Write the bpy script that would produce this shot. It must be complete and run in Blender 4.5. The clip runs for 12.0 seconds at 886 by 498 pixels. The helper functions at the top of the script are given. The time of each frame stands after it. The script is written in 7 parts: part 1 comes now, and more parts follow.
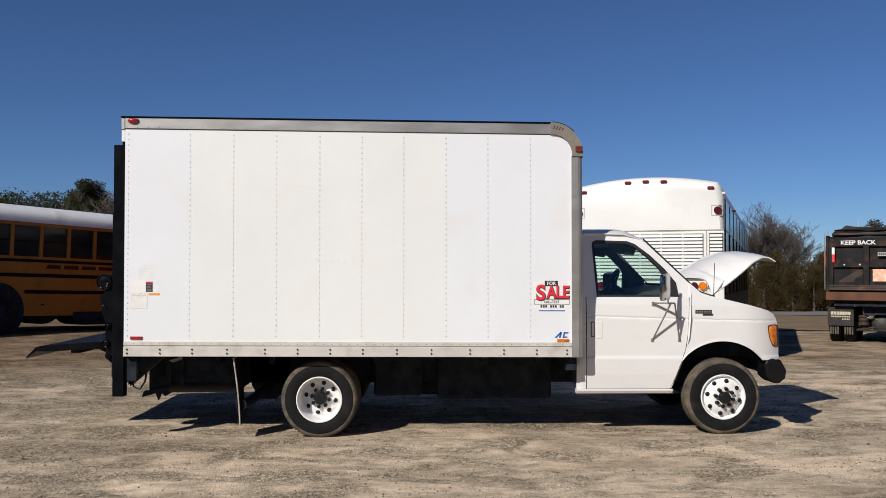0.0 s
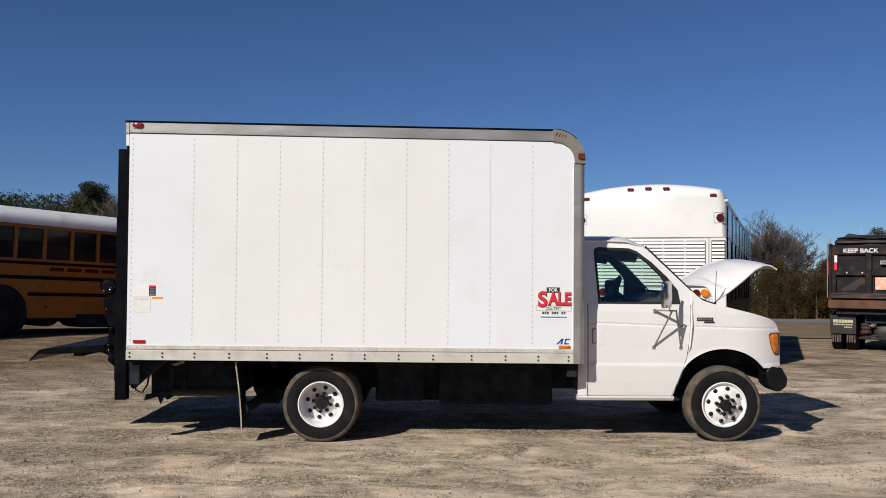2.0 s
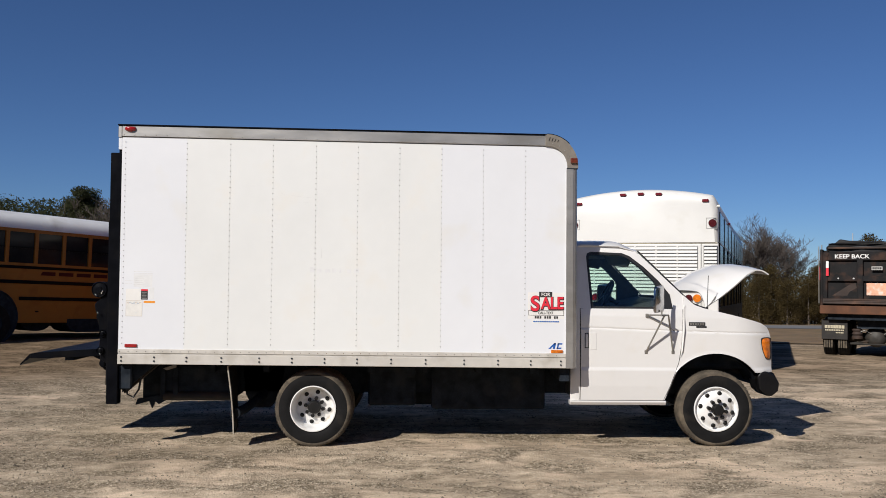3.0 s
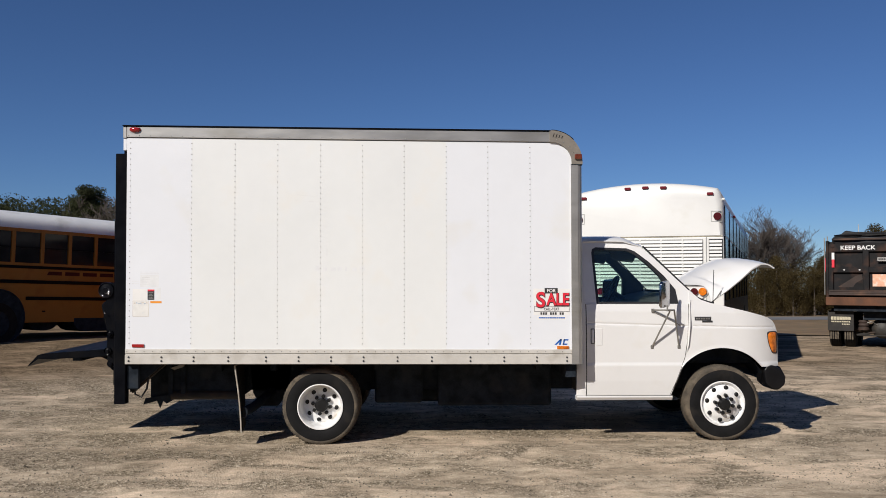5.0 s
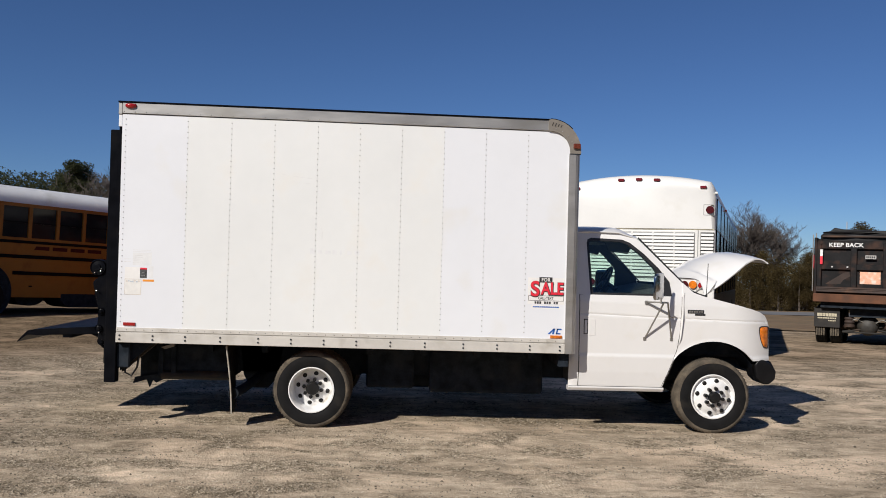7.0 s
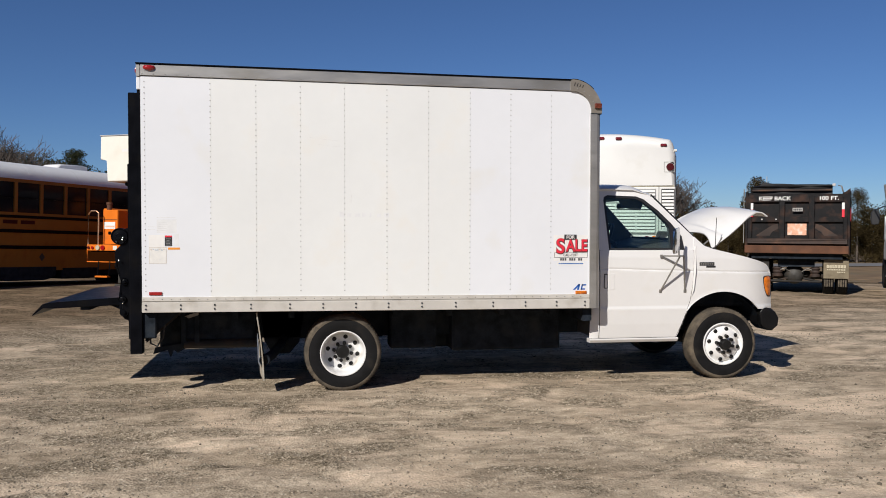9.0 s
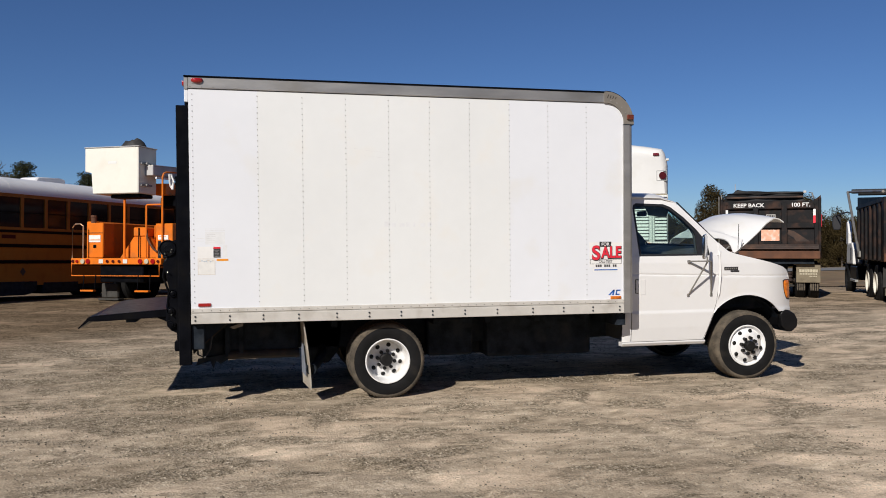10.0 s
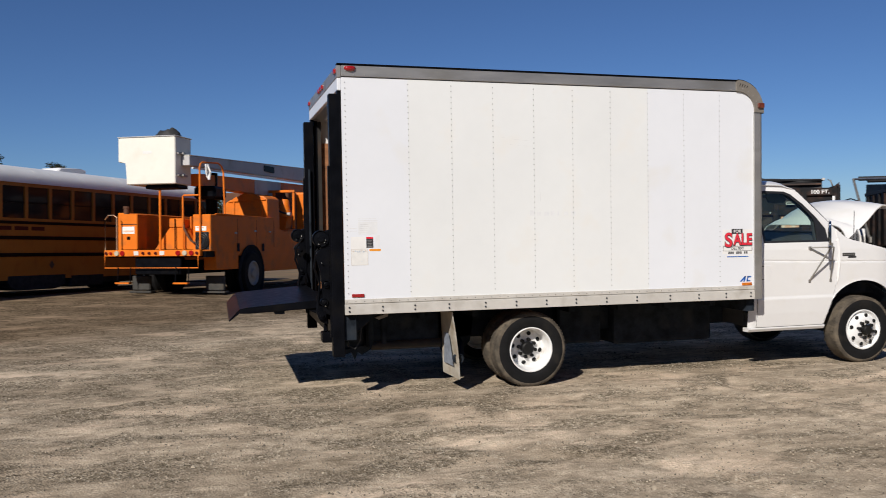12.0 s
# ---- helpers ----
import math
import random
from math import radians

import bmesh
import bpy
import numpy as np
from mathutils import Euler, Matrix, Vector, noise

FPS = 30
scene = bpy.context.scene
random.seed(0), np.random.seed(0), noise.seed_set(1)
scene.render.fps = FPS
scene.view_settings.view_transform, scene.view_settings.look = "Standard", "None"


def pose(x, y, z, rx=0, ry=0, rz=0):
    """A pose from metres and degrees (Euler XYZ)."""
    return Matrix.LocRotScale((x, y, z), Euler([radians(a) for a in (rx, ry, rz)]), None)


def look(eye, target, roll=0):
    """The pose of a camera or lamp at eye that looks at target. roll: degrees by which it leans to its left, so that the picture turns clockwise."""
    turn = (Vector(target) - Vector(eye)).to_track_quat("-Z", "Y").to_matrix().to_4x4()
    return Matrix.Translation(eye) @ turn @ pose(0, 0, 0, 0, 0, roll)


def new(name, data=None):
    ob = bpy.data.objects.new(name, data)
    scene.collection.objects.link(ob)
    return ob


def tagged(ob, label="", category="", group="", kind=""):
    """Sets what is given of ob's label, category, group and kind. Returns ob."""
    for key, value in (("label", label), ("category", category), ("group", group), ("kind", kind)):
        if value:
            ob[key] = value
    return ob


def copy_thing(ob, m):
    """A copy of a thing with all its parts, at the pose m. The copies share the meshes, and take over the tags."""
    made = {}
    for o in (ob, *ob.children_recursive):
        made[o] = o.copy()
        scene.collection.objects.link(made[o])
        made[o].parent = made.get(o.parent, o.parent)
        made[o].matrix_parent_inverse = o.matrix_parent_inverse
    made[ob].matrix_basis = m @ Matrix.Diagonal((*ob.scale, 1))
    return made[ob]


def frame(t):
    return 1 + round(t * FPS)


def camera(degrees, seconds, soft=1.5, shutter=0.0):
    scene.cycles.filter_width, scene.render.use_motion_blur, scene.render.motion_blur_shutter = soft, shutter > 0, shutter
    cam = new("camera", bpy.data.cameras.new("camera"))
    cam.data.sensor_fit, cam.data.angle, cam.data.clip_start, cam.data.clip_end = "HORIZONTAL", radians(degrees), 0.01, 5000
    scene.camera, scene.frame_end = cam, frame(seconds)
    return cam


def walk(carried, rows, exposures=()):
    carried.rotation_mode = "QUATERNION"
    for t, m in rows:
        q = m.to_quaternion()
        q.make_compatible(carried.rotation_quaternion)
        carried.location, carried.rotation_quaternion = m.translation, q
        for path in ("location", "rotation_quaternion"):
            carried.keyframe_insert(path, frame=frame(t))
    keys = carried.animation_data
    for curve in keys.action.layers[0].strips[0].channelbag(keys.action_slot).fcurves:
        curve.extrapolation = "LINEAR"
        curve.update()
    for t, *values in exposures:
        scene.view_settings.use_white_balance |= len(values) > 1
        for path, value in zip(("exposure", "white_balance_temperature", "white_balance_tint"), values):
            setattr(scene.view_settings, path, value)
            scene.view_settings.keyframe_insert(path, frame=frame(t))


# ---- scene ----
cam = camera(54.5, 12.0, soft=0.9, shutter=0.25)
PATH = [
    (0, (0.189, -0.214, 1.669), (0.227, 1.785, 1.712), 0.0),
    (0.5, (0.189, -0.215, 1.671), (0.231, 1.784, 1.709), 0.2),
    (1, (0.189, -0.221, 1.671), (0.223, 1.778, 1.708), -0.2),
    (1.5, (0.197, -0.222, 1.667), (0.221, 1.777, 1.717), -0.4),
    (2, (0.191, -0.238, 1.68), (0.223, 1.761, 1.734), 0.4),
    (2.5, (0.196, -0.239, 1.668), (0.244, 1.76, 1.731), 0.5),
    (2.7, (0.196, -0.240, 1.668), (0.244, 1.758, 1.735), 0.5),
    (4.3, (0.184, -0.257, 1.680), (0.223, 1.742, 1.745), 0.2),
    (4.5, (0.184, -0.257, 1.685), (0.221, 1.741, 1.743), 0.1),
    (5, (0.19, -0.253, 1.696), (0.227, 1.746, 1.75), -0.1),
    (5.5, (0.183, -0.257, 1.697), (0.211, 1.742, 1.765), -0.1),
    (6, (0.196, -0.25, 1.686), (0.221, 1.749, 1.758), -0.6),
    (6.5, (0.193, -0.245, 1.7), (0.217, 1.755, 1.751), -0.2),
    (6.7, (0.177, -0.238, 1.700), (0.207, 1.761, 1.738), 0.8),
    (8.5, (-0.759, -0.14, 1.684), (-0.519, 1.845, 1.643), -0.1),
    (9, (-1.164, -0.19, 1.669), (-0.863, 1.786, 1.605), 0.1),
    (9.5, (-1.613, -0.125, 1.661), (-1.263, 1.842, 1.58), -0.1),
    (10, (-2.097, -0.207, 1.661), (-1.681, 1.749, 1.62), -0.5),
    (10.5, (-2.561, -0.107, 1.669), (-2.11, 1.841, 1.646), -1.7),
    (11, (-3.018, -0.026, 1.67), (-2.646, 1.939, 1.643), -2.0),
    (11.5, (-3.469, 0.019, 1.683), (-3.095, 1.983, 1.637), -2.0),
    (12, (-3.88, 0.227, 1.679), (-3.371, 2.16, 1.612), -0.9),
]
walk(cam, [(t, look(eye, target, roll)) for t, eye, target, roll in PATH])

# ---- light ----
SUN_WAY = Vector((0.92, 1.10, -1.0)).normalized()
world = bpy.data.worlds.new("sky")
scene.world = world
world.use_nodes = True
wn = world.node_tree.nodes
sky = wn.new("ShaderNodeTexSky")
sky.sky_type = "NISHITA"
sky.sun_disc = False
sky.sun_elevation = math.asin(-SUN_WAY.z)
sky.sun_rotation = math.atan2(-SUN_WAY.x, -SUN_WAY.y)
sky.altitude = 2500.0
sky.air_density = 1.0
sky.dust_density = 0.0
sky.ozone_density = 4.0
wn["Background"].inputs["Strength"].default_value = 0.055
tint = wn.new("ShaderNodeMix")
tint.data_type, tint.blend_type = "RGBA", "MULTIPLY"
tint.inputs["Factor"].default_value = 1.0
tint.inputs["B"].default_value = (0.70, 0.89, 1.17, 1.0)
world.node_tree.links.new(sky.outputs["Color"], tint.inputs["A"])
world.node_tree.links.new(tint.outputs["Result"], wn["Background"].inputs["Color"])

sun_data = bpy.data.lights.new("sun", "SUN")
sun_data.energy = 4.75
sun_data.angle = radians(0.55)
sun_data.color = (1.0, 0.945, 0.87)
sun = new("sun", sun_data)
sun.rotation_euler = SUN_WAY.to_track_quat("-Z", "Y").to_euler()
scene.view_settings.exposure = 0.0


# ---- materials ----
def clamp01(v):
    return max(0.0, min(1.0, v))


def material(name, base, rough=0.6, metal=0.0, vary=0.12, scale=6.0, dirt=None, dirt_amount=0.0, dirt_scale=1.5,
             bump=0.0, bump_scale=60.0, stretch=(1, 1, 1), spec=0.5, coat=0.0, island=0.0):
    """A procedural surface: a base colour varied at a fine and a coarse scale, dirt in patches and fine relief."""
    m = bpy.data.materials.new(name)
    m.use_nodes = True
    nt = m.node_tree
    n, link = nt.nodes, nt.links.new
    b = n["Principled BSDF"]
    b.inputs["Roughness"].default_value = rough
    b.inputs["Metallic"].default_value = metal
    b.inputs["Specular IOR Level"].default_value = spec
    b.inputs["Coat Weight"].default_value = coat
    b.inputs["Coat Roughness"].default_value = 0.08
    tc = n.new("ShaderNodeTexCoord")
    mp = n.new("ShaderNodeMapping")
    mp.inputs["Scale"].default_value = stretch
    link(tc.outputs["Object"], mp.inputs["Vector"])

    def noise_node(sc, detail=4.0):
        t = n.new("ShaderNodeTexNoise")
        t.inputs["Scale"].default_value = sc
        t.inputs["Detail"].default_value = detail
        link(mp.outputs["Vector"], t.inputs["Vector"])
        return t

    def mix(kind, fac, a, c):
        x = n.new("ShaderNodeMix")
        x.data_type, x.blend_type = "RGBA", kind
        for sock, val in ((x.inputs["Factor"], fac), (x.inputs["A"], a), (x.inputs["B"], c)):
            if hasattr(val, "is_output"):
                link(val, sock)
            else:
                sock.default_value = val if isinstance(val, float) else (*val, 1.0)
        return x.outputs["Result"]

    def ramp(out, lo, hi, a=(0, 0, 0), c=(1, 1, 1)):
        r = n.new("ShaderNodeValToRGB")
        r.color_ramp.elements[0].position, r.color_ramp.elements[1].position = lo, hi
        r.color_ramp.elements[0].color, r.color_ramp.elements[1].color = (*a, 1), (*c, 1)
        link(out, r.inputs["Fac"])
        return r.outputs["Color"]

    dark = tuple(clamp01(c * (1 - vary)) for c in base)
    light = tuple(clamp01(c * (1 + vary)) for c in base)
    col = ramp(noise_node(scale).outputs["Fac"], 0.3, 0.7, dark, light)
    fine = ramp(noise_node(scale * 9, 2.0).outputs["Fac"], 0.3, 0.7, (1 - vary * 0.5,) * 3, (1, 1, 1))
    col = mix("MULTIPLY", 1.0, col, fine)
    if island:
        oi = n.new("ShaderNodeObjectInfo")
        col = mix("MULTIPLY", 1.0, col, ramp(oi.outputs["Random"], 0.0, 1.0, (1 - island,) * 3, (1, 1, 1)))
    if dirt:
        amount = ramp(noise_node(dirt_scale, 6.0).outputs["Fac"], 0.62 - 0.35 * dirt_amount, 0.78 - 0.2 * dirt_amount)
        col = mix("MIX", amount, col, dirt)
    link(col, b.inputs["Base Color"])
    rr = n.new("ShaderNodeMapRange")
    rr.inputs["To Min"].default_value, rr.inputs["To Max"].default_value = max(0.02, rough - 0.1), min(1.0, rough + 0.1)
    link(noise_node(scale * 2).outputs["Fac"], rr.inputs["Value"])
    link(rr.outputs["Result"], b.inputs["Roughness"])
    if bump:
        bp = n.new("ShaderNodeBump")
        bp.inputs["Strength"].default_value = bump
        bp.inputs["Distance"].default_value = 0.01
        link(noise_node(bump_scale, 5.0).outputs["Fac"], bp.inputs["Height"])
        link(bp.outputs["Normal"], b.inputs["Normal"])
    return m


def glass_material(name, tint, rough=0.02):
    m = bpy.data.materials.new(name)
    m.use_nodes = True
    n, link = m.node_tree.nodes, m.node_tree.links.new
    n.remove(n["Principled BSDF"])
    tr, gl, mx, lw = n.new("ShaderNodeBsdfTransparent"), n.new("ShaderNodeBsdfGlossy"), n.new("ShaderNodeMixShader"), n.new("ShaderNodeLayerWeight")
    pw, sc = n.new("ShaderNodeMath"), n.new("ShaderNodeMath")
    pw.operation, sc.operation = "POWER", "MULTIPLY_ADD"
    tr.inputs["Color"].default_value = (*tint, 1)
    gl.inputs["Roughness"].default_value = rough
    pw.inputs[1].default_value, sc.inputs[1].default_value, sc.inputs[2].default_value = 5.0, 0.7, 0.04
    link(lw.outputs["Facing"], pw.inputs[0])
    link(pw.outputs["Value"], sc.inputs[0])
    link(sc.outputs["Value"], mx.inputs["Fac"])
    link(tr.outputs["BSDF"], mx.inputs[1])
    link(gl.outputs["BSDF"], mx.inputs[2])
    link(mx.outputs["Shader"], n["Material Output"].inputs["Surface"])
    return m


PANEL = material("box_panel_white", (0.768, 0.781, 0.775), 0.38, vary=0.025, scale=1.3, dirt=(0.765, 0.755, 0.72), dirt_amount=0.2, dirt_scale=2.6, coat=0.15)
PANEL_COOL = material("box_panel_newer", (0.765, 0.784, 0.82), 0.36, vary=0.02, scale=1.3, dirt=(0.74, 0.74, 0.73), dirt_amount=0.1, dirt_scale=2.0, coat=0.15)
CAB_WHITE = material("cab_white_paint", (0.745, 0.738, 0.728), 0.32, vary=0.02, scale=2.0, dirt=(0.71, 0.69, 0.65), dirt_amount=0.10, dirt_scale=3.0, coat=0.5)
COACH_WHITE = material("coach_white_paint", (0.71, 0.705, 0.68), 0.4, vary=0.02, scale=1.5, dirt=(0.64, 0.625, 0.58), dirt_amount=0.15, dirt_scale=2.0)
ALUMINIUM = material("mill_aluminium", (0.47, 0.46, 0.44), 0.42, metal=0.75, vary=0.10, scale=5.0, dirt=(0.34, 0.32, 0.28), dirt_amount=0.3, dirt_scale=4.0, stretch=(0.3, 1, 1))
RIVET_GREY = material("dull_painted_rivet", (0.42, 0.42, 0.42), 0.5, metal=0.2, vary=0.15, scale=15.0)
RAIL_GREY = material("painted_lower_rail", (0.60, 0.575, 0.53), 0.55, metal=0.15, vary=0.06, scale=6.0, dirt=(0.48, 0.45, 0.40), dirt_amount=0.15, dirt_scale=5.0)
CAP_GREY = material("cast_cap_metal", (0.275, 0.248, 0.212), 0.5, metal=0.4, vary=0.12, scale=7.0, dirt=(0.28, 0.25, 0.21), dirt_amount=0.3, dirt_scale=6.0)
CHROME = material("chrome", (0.40, 0.40, 0.41), 0.14, metal=1.0, vary=0.04, scale=8.0)
RAIL_WORN = material("worn_rail", (0.50, 0.33, 0.22), 0.38, metal=0.45, vary=0.25, scale=14.0, dirt=(0.55, 0.20, 0.03), dirt_amount=0.35, dirt_scale=6.0)
STEEL = material("weathered_steel", (0.30, 0.29, 0.27), 0.5, metal=0.6, vary=0.2, scale=12.0, dirt=(0.20, 0.12, 0.07), dirt_amount=0.3)
GLINT_METAL = material("bright_glint_metal", (0.62, 0.62, 0.60), 0.22, metal=0.9, vary=0.1, scale=20.0)
BLACK_PAINT = material("black_steel_paint", (0.0045, 0.005, 0.007), 0.34, vary=0.3, scale=7.0, dirt=(0.008, 0.0075, 0.0075), dirt_amount=0.2, dirt_scale=4.0, bump=0.05, spec=0.05)
UNDER = material("grimy_chassis", (0.022, 0.028, 0.037), 0.85, vary=0.4, scale=8.0, dirt=(0.034, 0.038, 0.043), dirt_amount=0.25, dirt_scale=5.0, bump=0.2, spec=0.04)
PLASTIC = material("black_plastic", (0.018, 0.018, 0.02), 0.45, vary=0.2, scale=20.0)
RUBBER = material("tyre_rubber", (0.0105, 0.0105, 0.011), 0.75, vary=0.25, scale=9.0, dirt=(0.024, 0.021, 0.018), dirt_amount=0.25, dirt_scale=5.0, bump=0.15, spec=0.15)
TREAD = material("dusty_tread", (0.085, 0.070, 0.052), 0.92, vary=0.35, scale=14.0, dirt=(0.15, 0.12, 0.085), dirt_amount=0.5, dirt_scale=9.0, bump=0.5, bump_scale=90)
RIM_WHITE = material("rim_white_paint", (0.80, 0.80, 0.79), 0.35, vary=0.04, scale=8.0, dirt=(0.55, 0.50, 0.43), dirt_amount=0.2, dirt_scale=8.0)
HUB_BLACK = material("hub_grease_black", (0.009, 0.009, 0.009), 0.5, vary=0.3, scale=20.0, spec=0.3)
FLAP = material("dusty_mudflap", (0.42, 0.39, 0.33), 0.75, vary=0.2, scale=5.0, dirt=(0.26, 0.21, 0.15), dirt_amount=0.5, dirt_scale=6.0, bump=0.1)
DARK_RED_LENS = material("dark_red_lens", (0.075, 0.010, 0.012), 0.15, vary=0.15, scale=40.0, coat=0.6)
RED_LENS = material("red_lens", (0.33, 0.010, 0.012), 0.15, vary=0.15, scale=40.0, coat=0.6)
# dirt here is no grime: the lens's mottled reflections painted as darker amber
AMBER_LENS = material("amber_lens", (0.72, 0.19, 0.012), 0.15, vary=0.30, scale=22.0, dirt=(0.36, 0.07, 0.006), dirt_amount=0.35, dirt_scale=16.0, coat=0.6)
BROWN_LENS = material("brown_red_lens", (0.155, 0.038, 0.022), 0.15, vary=0.2, scale=40.0, coat=0.6)
MAROON_LENS = material("maroon_lens", (0.17, 0.020, 0.028), 0.12, vary=0.2, scale=40.0, coat=0.8)
WHITE_LENS = material("white_lens", (0.72, 0.72, 0.68), 0.15, vary=0.05, scale=30.0, coat=0.6)
DECAL_WHITE = material("decal_white", (0.80, 0.79, 0.77), 0.5, vary=0.03, scale=15.0)
DECAL_CREAM = material("decal_cream", (0.765, 0.755, 0.725), 0.5, vary=0.05, scale=18.0, dirt=(0.62, 0.66, 0.70), dirt_amount=0.12, dirt_scale=14.0)
DECAL_RED = material("decal_red", (0.74, 0.026, 0.050), 0.45, vary=0.06, scale=15.0)
DECAL_BLACK = material("decal_black", (0.03, 0.03, 0.032), 0.5, vary=0.15, scale=15.0)
DECAL_GREY = material("decal_worn_print", (0.70, 0.70, 0.70), 0.6, vary=0.12, scale=30.0)
DECAL_EDGE = material("sticker_edge_tan", (0.62, 0.56, 0.50), 0.6, vary=0.1, scale=30.0)
DECAL_GHOST = material("decal_ghost", (0.752, 0.760, 0.766), 0.5, vary=0.05, scale=18.0, dirt=(0.70, 0.715, 0.73), dirt_amount=0.3, dirt_scale=22.0)
FLAP_PRINT = material("flap_print_blue_grey", (0.20, 0.225, 0.27), 0.6, vary=0.2, scale=20.0)
PRINT_TAN = material("worn_tan_print", (0.50, 0.45, 0.33), 0.7, vary=0.2, scale=25.0)
PRINT_DIM = material("dim_grey_print", (0.22, 0.22, 0.22), 0.6, vary=0.2, scale=60.0)
STAIN_BLUE = material("blue_grey_stain", (0.52, 0.57, 0.63), 0.6, vary=0.2, scale=60.0)
DECAL_BLUE = material("decal_blue", (0.02, 0.12, 0.45), 0.45, vary=0.06, scale=15.0)
DECAL_ORANGE = material("decal_orange", (0.80, 0.30, 0.03), 0.45, vary=0.06, scale=15.0)
PLY = material("plywood_lining", (0.30, 0.13, 0.055), 0.7, vary=0.25, scale=3.0, stretch=(1, 1, 6), dirt=(0.16, 0.07, 0.03), dirt_amount=0.3)
CLOTH = material("grey_seat_cloth", (0.13, 0.13, 0.14), 0.9, vary=0.15, scale=30.0, bump=0.2)
DASH = material("dash_plastic", (0.05, 0.052, 0.055), 0.6, vary=0.15, scale=20.0)
CLEAR = glass_material("clear_tinted_glass", (0.87, 0.96, 0.925))
DARK_GLASS = material("dark_bus_glass", (0.017, 0.018, 0.020), 0.10, vary=0.3, scale=2.0, spec=0.2)
BUMPER = material("scuffed_black_bumper", (0.007, 0.007, 0.008), 0.4, vary=0.3, scale=6.0, dirt=(0.02, 0.018, 0.015), dirt_amount=0.2, dirt_scale=5.0, spec=0.2)
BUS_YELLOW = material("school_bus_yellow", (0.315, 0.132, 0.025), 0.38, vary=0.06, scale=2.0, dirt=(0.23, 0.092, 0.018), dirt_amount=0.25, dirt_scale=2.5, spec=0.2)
BUS_RED = material("dull_red_tape", (0.065, 0.010, 0.008), 0.6, vary=0.2, scale=20.0, spec=0.1)
BUS_ROOF = material("bus_roof_white", (0.74, 0.74, 0.74), 0.4, vary=0.05, scale=1.5, dirt=(0.55, 0.54, 0.51), dirt_amount=0.2)
ORANGE = material("utility_orange", (0.74, 0.178, 0.012), 0.5, vary=0.08, scale=2.5, dirt=(0.45, 0.14, 0.03), dirt_amount=0.25, dirt_scale=3.0, spec=0.2)
FIBREGLASS = material("bucket_fibreglass", (0.80, 0.77, 0.68), 0.45, vary=0.03, scale=3.0, dirt=(0.66, 0.62, 0.52), dirt_amount=0.25)
BOOM_GREY = material("boom_grey_white", (0.48, 0.47, 0.46), 0.5, vary=0.08, scale=3.0, dirt=(0.30, 0.27, 0.24), dirt_amount=0.25)
DUMP_BLACK = material("dump_body_black", (0.010, 0.0095, 0.0105), 0.55, vary=0.35, scale=3.0, dirt=(0.050, 0.026, 0.018), dirt_amount=0.40, dirt_scale=3.4, bump=0.15, spec=0.18)
AXLE_GRIME = material("grimy_axle", (0.018, 0.016, 0.014), 0.8, vary=0.3, scale=6.0, dirt=(0.045, 0.026, 0.016), dirt_amount=0.3, dirt_scale=5.0, bump=0.15)
FLAP_TAN = material("dusty_tan_flap", (0.20, 0.165, 0.11), 0.8, vary=0.2, scale=5.0, dirt=(0.12, 0.095, 0.06), dirt_amount=0.35, dirt_scale=6.0)
FLAP_DARK = material("dark_rubber_flap", (0.022, 0.020, 0.019), 0.8, vary=0.2, scale=5.0, dirt=(0.04, 0.034, 0.027), dirt_amount=0.3, dirt_scale=6.0)
DIFF_GREY = material("oily_cast_iron", (0.055, 0.052, 0.048), 0.6, metal=0.3, vary=0.25, scale=8.0, dirt=(0.06, 0.05, 0.04), dirt_amount=0.4, dirt_scale=7.0)
LIP_RUST = material("rust_stained_black", (0.040, 0.025, 0.020), 0.75, vary=0.3, scale=4.0, dirt=(0.095, 0.048, 0.028), dirt_amount=0.4, dirt_scale=3.0, bump=0.15)
RUST = material("rusty_sill", (0.115, 0.048, 0.024), 0.85, vary=0.3, scale=5.0, dirt=(0.08, 0.04, 0.025), dirt_amount=0.35, dirt_scale=4.0, bump=0.15)
TARP = material("black_tarp", (0.02, 0.02, 0.021), 0.7, vary=0.3, scale=6.0, bump=0.3, bump_scale=20)
PINK_SIGN = material("faded_orange_sign", (0.80, 0.42, 0.28), 0.6, vary=0.15, scale=12.0, dirt=(0.72, 0.66, 0.58), dirt_amount=0.4, dirt_scale=9.0)
BARK = material("bark", (0.13, 0.105, 0.085), 0.95, vary=0.25, scale=4.0, bump=0.4)
NEEDLES = material("pine_needles", (0.084, 0.092, 0.045), 0.9, vary=0.35, scale=0.6, island=0.3, spec=0.15)
CEDAR = material("winter_cedar", (0.122, 0.090, 0.038), 0.9, vary=0.3, scale=0.7, island=0.25, spec=0.15)
for leafy in (NEEDLES, CEDAR):
    # light shines through thin foliage
    ln, ll = leafy.node_tree.nodes, leafy.node_tree.links.new
    pb, mo = ln["Principled BSDF"], ln["Material Output"]
    tl, mx = ln.new("ShaderNodeBsdfTranslucent"), ln.new("ShaderNodeMixShader")
    mx.inputs["Fac"].default_value = 0.52
    ll(pb.inputs["Base Color"].links[0].from_socket, tl.inputs["Color"])
    ll(pb.outputs["BSDF"], mx.inputs[1])
    ll(tl.outputs["BSDF"], mx.inputs[2])
    ll(mx.outputs["Shader"], mo.inputs["Surface"])
TWIGS = material("bare_twigs", (0.080, 0.065, 0.056), 0.95, vary=0.2, scale=2.0)
GREY_BOX = material("grey_toolbox_metal", (0.34, 0.34, 0.33), 0.5, metal=0.3, vary=0.1, scale=4.0)


